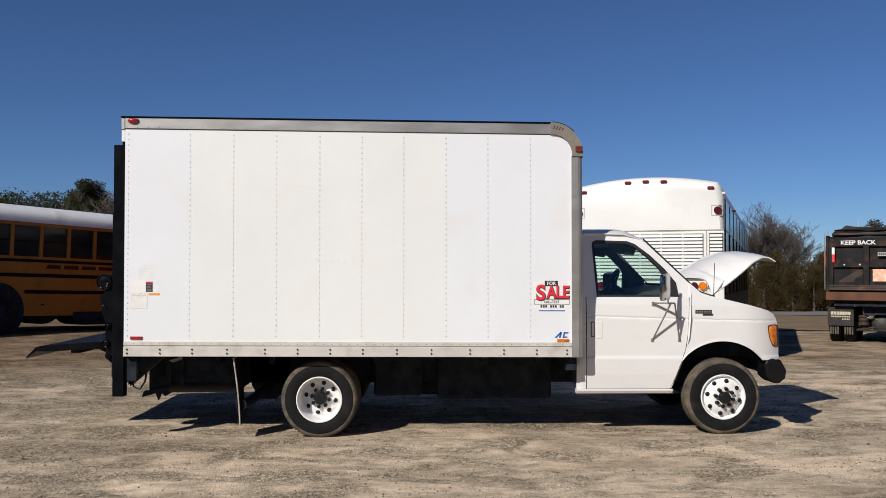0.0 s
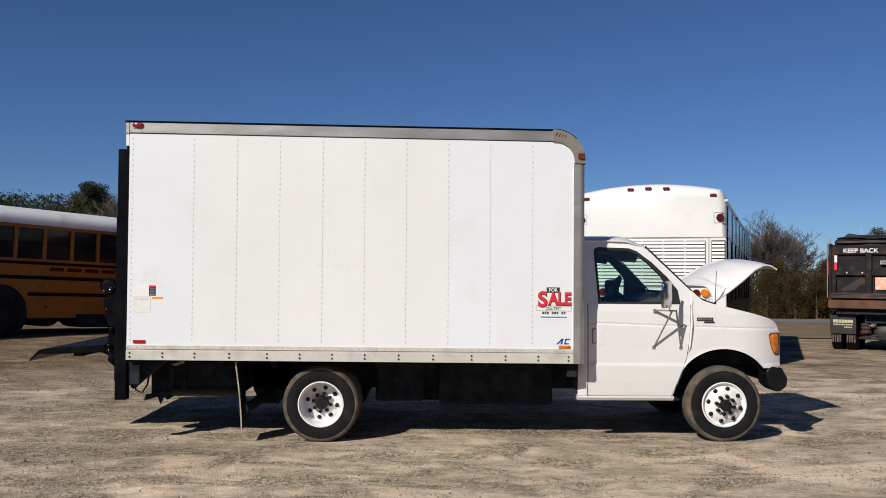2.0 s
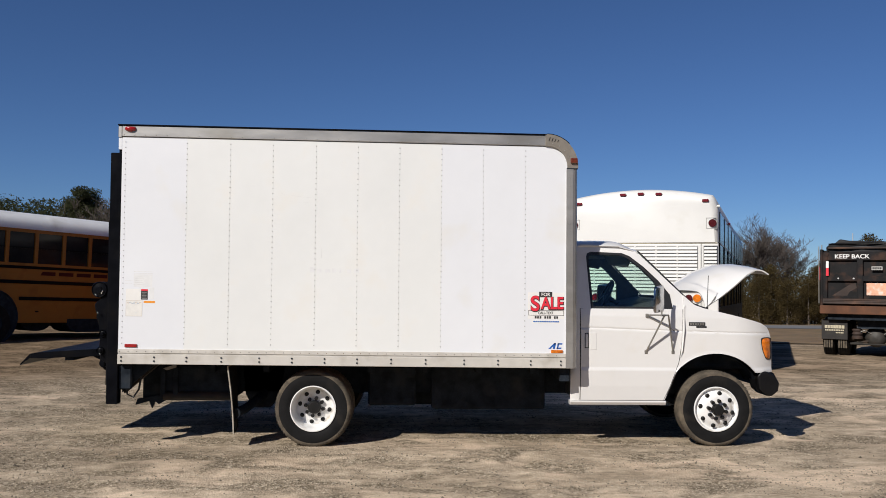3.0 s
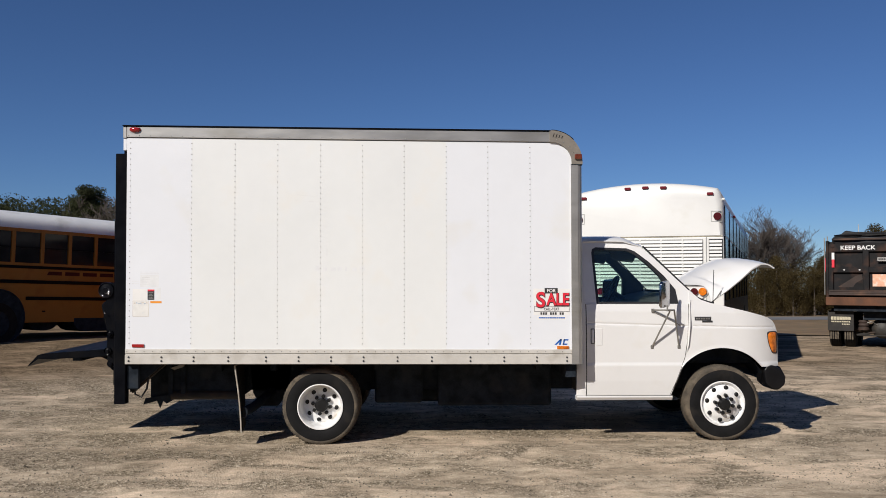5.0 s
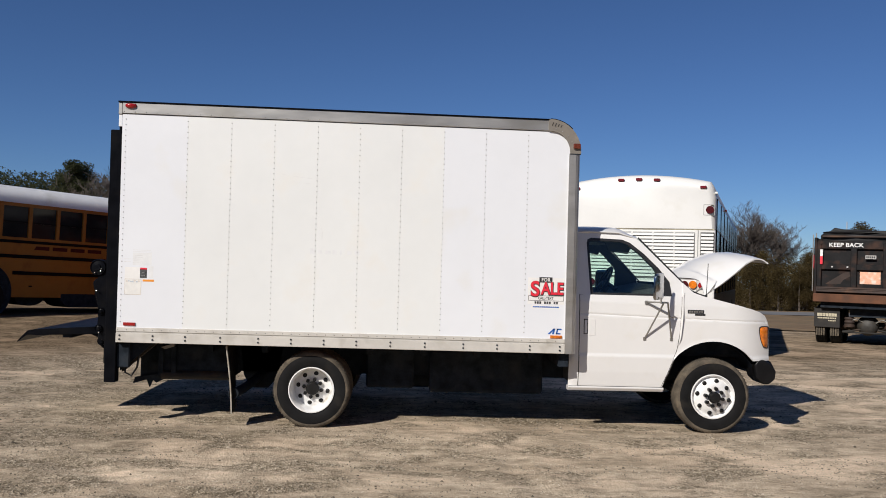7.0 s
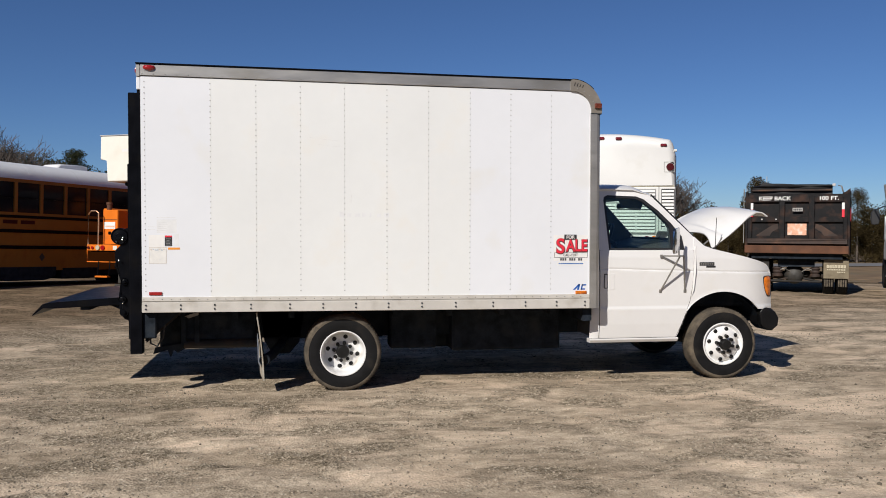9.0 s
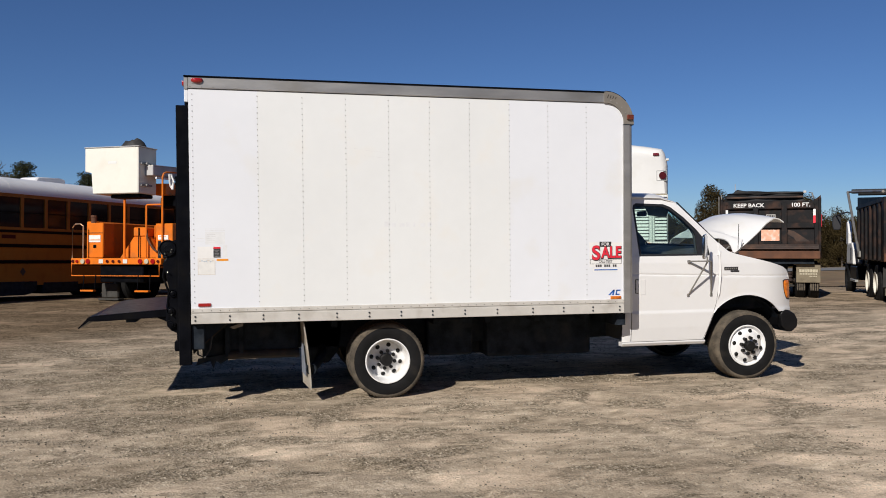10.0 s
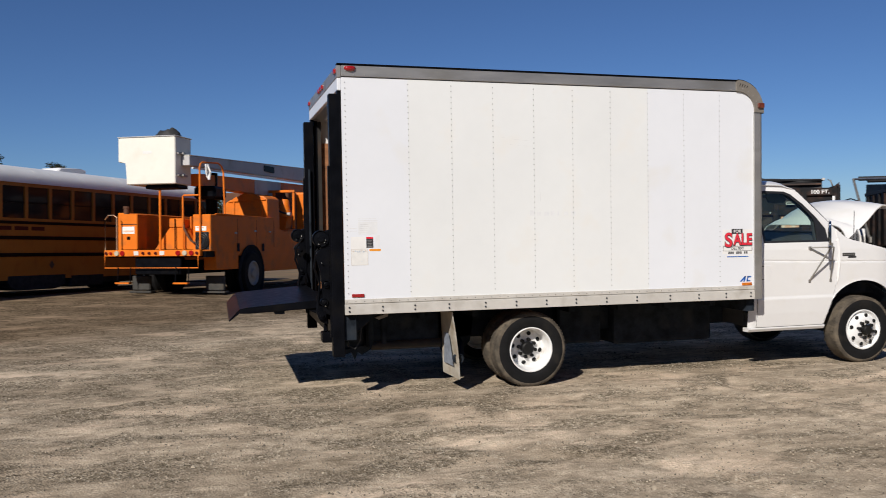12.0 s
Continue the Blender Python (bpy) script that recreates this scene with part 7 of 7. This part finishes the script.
        part("brake_chamber", bm, AXLE_GRIME, root, smooth=True)
        bm = BM()
        cyl(bm, (s * 0.48, 0.62, 0.60), (s * 0.48, 0.62, 0.74), 0.09, 12)
        part("air_can", bm, RUST, root, smooth=True)
    bm = BM()
    box(bm, -0.45, 0.45, 0.3, 6.0, 0.75, 1.06)
    part("chassis", bm, UNDER, root)
    for s in (-1, 1):
        bm = BM()
        box(bm, s * 1.15, s * 1.25, 0.2, length, 1.10, 2.62)
        side = part("body_side", bm, DUMP_BLACK, root, "black steel body side", bevel=0.01)
        for k in range(int((length - 0.3) / 0.8)):
            bm = BM()
            box(bm, s * 1.22, s * 1.31, 0.6 + 0.8 * k, 0.72 + 0.8 * k, 1.12, 2.58)
            part("side_rib", bm, DUMP_BLACK, side, bevel=0.01)
        bm = BM()
        box(bm, s * 1.10, s * 1.28, 0.2, length, 2.60, 2.70)
        part("top_rail", bm, DUMP_BLACK, root, bevel=0.01)
    bm = BM()
    box(bm, -1.2, 1.2, 0.2, length, 1.10, 1.25)
    part("body_floor", bm, DUMP_BLACK, root)
    bm = BM()
    box(bm, -1.2, 1.2, length - 0.1, length, 1.10, 2.75)
    part("headboard", bm, DUMP_BLACK, root)
    return gate


dump = thing("dump_truck", "black rusty dump truck parked tail-on with a lettered tailgate", "dump truck", pose(11.30, 20.56, -0.25, -1.2, 0, -32.0), "dump trucks")
gate = dump_tail(dump)
lettering("tailgate_lettering", "KEEP BACK", 0.145, DECAL_WHITE, gate, Matrix.Translation((-0.54, 0.018, 2.535)) @ pose(0, 0, 0, 90, 0, 0), "white stencilled lettering", squeeze=1.08, bold=0.0025)
lettering("tailgate_lettering", "100 FT.", 0.145, DECAL_WHITE, gate, Matrix.Translation((0.76, 0.018, 2.535)) @ pose(0, 0, 0, 90, 0, 0), squeeze=1.08, bold=0.0025)
bm = BM()
box(bm, -0.22, 0.24, 0.085, 0.098, 1.58, 1.88)
part("notice", bm, PINK_SIGN, gate, "faded orange notice sheet")
bm = BM()
box(bm, -0.10, 0.14, 0.0, 0.02, 2.20, 2.29)
pl = part("plate", bm, BOOM_GREY, gate, "small pale plate")
bm = BM()
for k in range(5):
    box(bm, -0.08 + 0.042 * k, -0.05 + 0.042 * k, -0.004, 0.0, 2.22, 2.27)
part("plate_bars", bm, DECAL_BLACK, pl)["kind"] = "stuff"
for x in (-0.85, -0.5):
    bm = BM()
    cyl(bm, (x, 0.03, 1.99), (x, 0.01, 1.99), 0.022, 10)
    part("lamp", bm, BOOM_GREY, gate)
# load cover heaped over the body's rear edge
bm = BM()


def cover_at(u, v):
    x = -1.15 + 2.0 * u
    top = lerp_table(((-1.15, 2.80), (-1.06, 2.90), (-0.95, 2.90), (-0.84, 3.0), (-0.62, 2.955), (0.0, 2.93), (0.80, 2.915), (0.85, 2.90)), x)
    fold = 0.035 * noise.noise((x * 3.0, v * 4.0, 2)) + 0.02 * math.sin(9 * v + 3 * noise.noise((x * 1.5, 0, 0)))
    if v < 0.5:
        return (x, 0.34 - 0.05 * math.sin(math.pi * v) + fold, 2.62 + (top - 2.62) * v / 0.5)
    return (x, 0.34 + 1.6 * (v - 0.5), top - 0.10 * (v - 0.5) + 0.5 * fold * (1 - v))


grid(bm, cover_at, 48, 24)
part("load_cover", thick(bm, 0.025), TARP, dump, "heaped black load cover", smooth=True)
bm = BM()
box(bm, -1.12, 0.84, 0.255, 0.29, 2.74, 2.79)
part("cover_bow", bm, LIP_RUST, dump, "brown cover bow", bevel=0.01)
bm = BM()
tube(bm, [(-1.10, 0.27, 2.865), (-0.4, 0.27, 2.875), (0.86, 0.27, 2.86)], 0.016, 8)
part("cover_bow", bm, BLACK_PAINT, dump, smooth=True)
bm = BM()
box(bm, 0.84, 0.92, 0.26, 0.40, 2.86, 2.93)
part("cover_end", bm, BOOM_GREY, dump, "pale bracket on the cover's end", bevel=0.01)
for x, z1 in ((-1.24, 2.84), (-1.31, 2.80)):
    bm = BM()
    tube(bm, [(x, 0.12, 1.36), (x, 0.12, z1)], 0.012, 6)
    part("latch_rod", bm, STEEL, dump, "thin worn latch rod", smooth=True)
bm = BM()
tube(bm, [(0.98, 0.3, 2.88), (1.06, 0.3, 2.86), (1.10, 0.2, 2.70)], 0.02, 6)
part("cover_arm", bm, STEEL, dump)
bm = BM()
slab(bm, [(1.05, 0.22, 2.62), (1.27, 0.22, 2.62), (1.27, 0.22, 2.80)], (0, 0.05, 0))
part("corner_horn", bm, DUMP_BLACK, dump)
bm = BM()
box(bm, -1.2, 1.2, 5.3, 7.0, 0.8, 2.75)
part("cab", bm, DUMP_BLACK, dump, bevel=0.06)
bm = BM()
tube(bm, [(-1.0, 5.4, 2.0), (-1.0, 5.4, 3.5)], 0.012, 6)
part("aerial", bm, BOOM_GREY, dump)
for s in (-1, 1):
    bm = BM()
    box(bm, s * 1.275, s * 1.285, 0.05, 0.09, 1.95, 2.28)
    part("side_reflector", bm, DECAL_RED, dump)

# second dump truck, farther along the row
dump2 = thing("dump_truck", "black dump truck with cream wheels and a white tank", "dump truck", pose(14.07, 17.66, -0.29, -1.2, 0, -31.0), "dump trucks")
dump_tail(dump2, 5.2, (1.45, 2.95))
for y in (1.45, 2.95):
    bm = BM()
    lathe(bm, [(0.30, -0.16), (0.27, -0.165), (0.22, -0.09), (0.10, -0.10), (0.0, -0.10)], (-1.11, y, 0.52), 28, "x")
    part("wheel_rim", bm, FIBREGLASS, dump2, "cream painted wheel", smooth=True)
bm = BM()
lathe(bm, [(0.0, -0.05), (0.24, -0.05), (0.28, -0.13), (0.46, -0.13), (0.51, -0.09), (0.52, 0.0), (0.51, 0.09), (0.46, 0.13), (0.0, 0.10)], (-1.11, 8.1, 0.48), 30, "x")
part("tyre", bm, RUBBER, dump2, smooth=True)
for s in (-1, 1):
    bm = BM()
    slab(bm, [(s * 1.16, 0.25, 2.68), (s * 1.16, 0.25, 2.72), (s * 1.16, 5.2, 2.98), (s * 1.16, 5.2, 2.68)], (s * 0.08, 0, 0))
    part("side_board", bm, DUMP_BLACK, dump2, "black raised side board", bevel=0.01)
bm = BM()
slab(bm, [(-0.95, 5.3, 0.7), (-0.95, 5.3, 2.4), (-0.95, 6.3, 2.4), (-0.95, 6.6, 1.8), (-0.95, 8.0, 1.6), (-0.95, 8.1, 0.7)], (1.9, 0, 0))
part("cab", bm, DUMP_BLACK, dump2, bevel=0.05)
bm = BM()
slab(bm, [(-1.26, 6.25, 0.92), (-1.26, 6.2, 1.40), (-1.26, 6.6, 1.62), (-1.26, 7.6, 1.60), (-1.26, 7.8, 1.45), (-1.26, 7.85, 0.92)], (0.30, 0, 0))
tank = part("white_tank", bm, DECAL_WHITE, dump2, "white side tank", bevel=0.05, segs=2)
bm = BM()
box(bm, -1.275, -1.255, 6.55, 6.70, 1.05, 1.45)
part("tank_strap", bm, PLASTIC, tank, "dark sight strip")
bm = BM()
slab(bm, [(-1.22, 7.75, 1.55), (-1.22, 7.70, 1.95), (-1.22, 8.0, 2.35), (-1.22, 8.25, 2.32), (-1.22, 8.35, 1.55)], (0.12, 0, 0))
part("cab_fairing", bm, DECAL_WHITE, dump2, "white cab side fairing", bevel=0.03)
bm = BM()
box(bm, -1.24, -0.75, 5.45, 7.0, 0.46, 0.88)
part("battery_box", bm, BLACK_PAINT, dump2, "black battery box with a step", bevel=0.03)
bm = BM()
box(bm, -1.30, -1.20, 5.35, 6.6, 0.40, 0.47)
part("step_plate", bm, GREY_BOX, dump2, bevel=0.01)
bm = BM()
tube(bm, [(-1.28, 0.0, 2.85), (-1.28, 6.85, 3.25)], 0.035, 8)
part("cover_rail", bm, STEEL, dump2)
bm = BM()
tube(bm, [(-1.33, 4.14, 1.27), (-1.33, 6.85, 3.25)], 0.04, 8)
part("cover_arm", bm, STEEL, dump2, "worn cover arm")
bm = BM()
box(bm, -1.36, -1.22, 4.02, 4.26, 1.17, 1.36)
part("arm_pivot", bm, STEEL, dump2, bevel=0.02)
bm = BM()
cyl(bm, (-1.25, 4.9, 3.10), (1.25, 4.9, 3.10), 0.08, 12)
cyl(bm, (-1.30, 6.1, 3.22), (1.25, 6.1, 3.22), 0.07, 12)
part("cover_roll", bm, TARP, dump2)
bm = BM()
tube(bm, [(-1.15, 7.2, 2.55), (-1.20, 8.2, 2.66), (-1.40, 9.6, 2.58)], 0.022, 8)
mirror_arm = part("mirror_arm", bm, PLASTIC, dump2, "black mirror arm", smooth=True)
bm = BM()
slab(bm, [(-1.48, 9.62, 2.08), (-1.52, 9.62, 2.20), (-1.52, 9.62, 2.48), (-1.46, 9.62, 2.58), (-1.30, 9.62, 2.58), (-1.24, 9.62, 2.48), (-1.24, 9.62, 2.20), (-1.28, 9.62, 2.08)], (0, 0.10, 0))
part("mirror", bm, PLASTIC, mirror_arm, "tall black mirror", bevel=0.02)


# ---- trees ----
rng = random.Random(7)


def leaf_cloud(bm, centre, radii, count, size):
    """Many small bent leaf clumps spread unevenly through a lobe."""
    for _ in range(count):
        d = Vector((rng.gauss(0, 1), rng.gauss(0, 1), rng.gauss(0, 1))).normalized() * (rng.random() ** 0.4)
        p = Vector(centre) + Vector((d.x * radii[0], d.y * radii[1], d.z * radii[2]))
        s = size * rng.uniform(0.6, 1.4)
        q = Euler((rng.uniform(-1.2, 1.2), rng.uniform(-1.2, 1.2), rng.uniform(0, 6.28))).to_matrix()
        a = [bm.verts.new(p + q @ Vector(v)) for v in ((-s, -0.4 * s, 0), (s * 0.2, -0.5 * s, 0.25 * s), (s, 0.1 * s, -0.1 * s), (0.1 * s, 0.6 * s, 0.2 * s))]
        bm.faces.new((a[0], a[1], a[3]))
        bm.faces.new((a[1], a[2], a[3]))


def limb(bm, a, b, ra, rb, seg):
    """An open tapered stick."""
    d = (b - a).normalized()
    e = d.orthogonal().normalized()
    f = d.cross(e)
    rings = [[bm.verts.new(p + (e * math.cos(2 * math.pi * k / seg) + f * math.sin(2 * math.pi * k / seg)) * rr) for k in range(seg)] for p, rr in ((a, ra), (b, rb))]
    for k in range(seg):
        bm.faces.new((rings[0][k], rings[0][(k + 1) % seg], rings[1][(k + 1) % seg], rings[1][k]))


def branchy(bm, p, d, length, r, depth, spread):
    """A forking bare limb."""
    pts = [Vector(p)]
    for k in range(3):
        d = (d + Vector((rng.uniform(-0.2, 0.2), rng.uniform(-0.2, 0.2), rng.uniform(-0.02, 0.12)))).normalized()
        pts.append(pts[-1] + d * length / 3)
    seg = 6 if depth > 3 else 4 if depth > 1 else 3
    for i, (a, b) in enumerate(zip(pts, pts[1:])):
        limb(bm, a, b, max(0.0115, r * (1 - 0.18 * i)), max(0.008, r * (1 - 0.18 * (i + 1))), seg)
    if depth:
        for k in range(3 if depth > 1 else 6):
            t = rng.choice((1, 2, 3)) if k else 3
            nd = (d + Vector((rng.uniform(-spread, spread), rng.uniform(-spread, spread), rng.uniform(-0.15, 0.5)))).normalized()
            branchy(bm, pts[t], nd, length * rng.uniform(0.6, 0.85), r * 0.55, depth - 1, spread)


def pine(height, mat, low):
    root = thing("pine_tree", "dark green pine with an uneven crown behind the yard", "tree", None, "tree line")
    bm = BM()
    cyl(bm, (0, 0, -0.5), (0, 0, height * 0.93), height * 0.018, 8, height * 0.006)
    limbs = []
    for k in range(34):
        f = low + (0.97 - low) * (k + rng.random()) / 34
        a = rng.uniform(0, 6.28)
        reach = height * 0.20 * (1.08 - f) ** 0.55 * rng.uniform(0.5, 1.1)
        tip = Vector((math.cos(a) * reach, math.sin(a) * reach, height * f + reach * 0.25))
        cyl(bm, (0, 0, height * f), tip, height * 0.005, 4, height * 0.002)
        limbs.append(tip)
    part("trunk", bm, BARK, root)
    bm = BM()
    for tip in limbs:
        for g in (0.55, 1.0):
            c = Vector((tip.x * g, tip.y * g, tip.z))
            leaf_cloud(bm, c, (height * 0.070, height * 0.070, height * 0.040), 130, height * 0.0082)
    part("crown", bm, mat, root)
    return root


def cedar(height):
    root = thing("cedar_tree", "brownish green winter cedar in a dense row", "tree", None, "cedar row")
    bm = BM()
    cyl(bm, (0, 0, -0.4), (0, 0, height * 0.9), 0.10, 7, 0.02)
    part("trunk", bm, BARK, root)
    bm = BM()
    for k in range(48):
        f = rng.random()
        w = height * 0.31 * (1 - f) ** 0.7 + 0.08
        a = rng.uniform(0, 6.28)
        leaf_cloud(bm, (math.cos(a) * w * 0.8, math.sin(a) * w * 0.8, height * (0.05 + 0.92 * f)), (0.55, 0.55, 0.60), 210, 0.054)
    part("crown", bm, CEDAR, root)
    return root


def bare_tree(height, depth=6):
    root = thing("bare_tree", "leafless grey deciduous tree with fine twigs", "tree", None, "bare trees")
    bm = BM()
    branchy(bm, (0, 0, -0.3), Vector((0, 0, 1)), height * 0.30, height * 0.016, depth, 1.05)
    tall = max(v.co.z for v in bm.verts)
    for v in bm.verts:
        v.co *= height / tall
    part("branching", bm, TWIGS, root)
    return root


def plant(src, x, y, turn, size):
    t = copy_thing(src, pose(x, y, ground_z(x, y), 0, 0, turn) @ Matrix.Diagonal((size, size, size, 1)))
    return t


WOODS_TOP = ((-120, 12.2), (-43, 11.4), (-38, 10.8), (-31, 10.3), (-28, 9.6), (-25, 9.0), (-22, 8.2), (-17, 7.2), (-10, 6.4), (12, 5.8))


def far_woods(name, label, mat, x0, x1, y, low, high, count, leaf, across=False, per=26):
    """A closed band of distant wood: clumps under a wavering top line; across: the band runs along y at x = y."""
    bm = BM()
    for _ in range(count):
        x = rng.uniform(x0, x1)
        yy = y + rng.uniform(0, 9)
        rise = lerp_table(WOODS_TOP, x) if low is None else low
        top = rise + high * (0.9 * noise.noise((x * 0.11, 0, 0)) + 0.7 * noise.noise((x * 0.43, 4, 0)))
        f = rng.random() ** 0.7
        gx, gy = (yy, x) if across else (x, yy)
        leaf_cloud(bm, (gx, gy, ground_z(gx, gy) + max(0.3, top * f)), (1.3, 1.3, 0.9), per, leaf)
    tagged(part(name, bm, mat), label, "woods", kind="stuff")


pines = [pine(12.5, NEEDLES, 0.30), pine(11.5, NEEDLES, 0.45), pine(13.5, NEEDLES, 0.25)]
cedars = [cedar(4.7), cedar(5.3), cedar(4.2)]
bares = [bare_tree(10), bare_tree(9), bare_tree(8)]
for i in range(8):
    x = -60 + 2.45 * i + rng.uniform(-1.0, 1.0)
    plant(pines[i % 3], x, 89 + rng.uniform(-4, 5), rng.uniform(0, 360), rng.uniform(0.80, 0.95))
for i, (x, y, tall) in enumerate(((-35.0, 88, 12.4), (-33.9, 88.6, 12.0), (-36.2, 90, 11.4), (-23.7, 88, 10.3), (-18.2, 88, 9.2), (-14.4, 90, 7.6))):
    plant(pines[i % 3], x, y, 70 * i, tall / (12.5, 11.5, 13.5)[i % 3])
for i in range(40):
    x = 17 + 1.35 * i + rng.uniform(-0.4, 0.4)
    plant(cedars[i % 3], x, 64 + rng.uniform(-1.2, 1.6), rng.uniform(0, 360), rng.uniform(0.88, 1.12) * (0.80 if x < 33 else 1.0 if x < 46 else 0.72))
plant(cedars[1], 35.1, 66, 40, 1.28)
plant(cedars[1], 36.0, 66.5, 140, 1.20)
plant(cedars[0], 47.3, 66, 80, 1.10)
plant(cedars[2], 31.5, 67, 20, 1.12)
plant(cedars[0], 32.5, 67.4, 200, 0.93)
for i, (x, y, tall) in enumerate(((27.3, 70.5, 8.3), (28.7, 70.3, 8.8), (30.1, 71.2, 8.0), (28.0, 70, 9.1), (29.6, 71, 7.4), (29.2, 70, 7.8), (26.6, 71, 7.0), (24.4, 72, 7.6), (-33.2, 86, 12.2), (-31.0, 86, 11.5), (-28.2, 86, 11.3), (-26.4, 87, 9.6))):
    plant(bares[i % 3], x, y, 50 * i, tall / (10, 9, 8)[i % 3])
far_woods("woods_behind_yard", "dark mixed woods closing the yard behind the bus", NEEDLES, -62, 12, 91, None, 0.6, 3700, 0.135, per=44)
far_woods("woods_beyond_road", "brown-green thicket beyond the road", CEDAR, 14, 75, 65.5, 3.6, 0.6, 4000, 0.085, per=32)
# three unseen wood bands, added out of view to cut skylight in the shade
far_woods("woods_across_yard", "unseen woods behind the viewpoint, added to block low sky", NEEDLES, -75, 75, -50, 14.0, 0.9, 1500, 0.62, per=20)
far_woods("woods_east", "unseen woods on the east, added to block low sky", NEEDLES, -50, 58, 62, 14.0, 0.9, 1100, 0.62, True, 20)
far_woods("woods_west", "unseen woods on the west, added to block low sky", NEEDLES, -50, 80, -84, 14.0, 0.9, 1200, 0.62, True, 20)
for src in pines + cedars + bares:
    for o in (src, *src.children_recursive)[::-1]:
        bpy.data.objects.remove(o)

# ---- loose stones on the yard ----
verts, faces = [], []
for _ in range(45000):
    x, y = rng.uniform(-8.5, 6.5), 2.4 + 10.6 * rng.random() ** 1.25
    thin = noise.noise((x * 0.45, y * 1.5, 9)) + 0.5 * noise.noise((x * 1.4, y * 3.0, 5))
    if thin < 0.02 and rng.random() < 0.86:
        continue
    s = rng.uniform(0.0045, 0.010) * (1.8 if rng.random() < 0.02 else 1.0)
    c = Vector((x, y, ground_z(x, y) + 0.25 * s))
    q = Euler((rng.uniform(-0.5, 0.5), rng.uniform(-0.5, 0.5), rng.uniform(0, 6.28))).to_matrix() * s
    b = len(verts)
    verts += [c + q @ Vector(p) for p in ((-1.1, -0.6, -0.5), (1.0, -0.8, -0.5), (0.9, 0.7, -0.5), (-0.8, 0.9, -0.5), (-0.4, -0.3, 0.7), (0.5, 0.3, 0.6))]
    faces += [[b + k for k in f] for f in ((0, 1, 4), (1, 5, 4), (1, 2, 5), (2, 3, 5), (3, 4, 5), (3, 0, 4))]
me = bpy.data.meshes.new("loose_gravel")
me.from_pydata(verts, [], faces)
me.materials.append(STONE)
tagged(new("loose_gravel", me), "loose grey stones scattered over the packed yard", "gravel", kind="stuff")
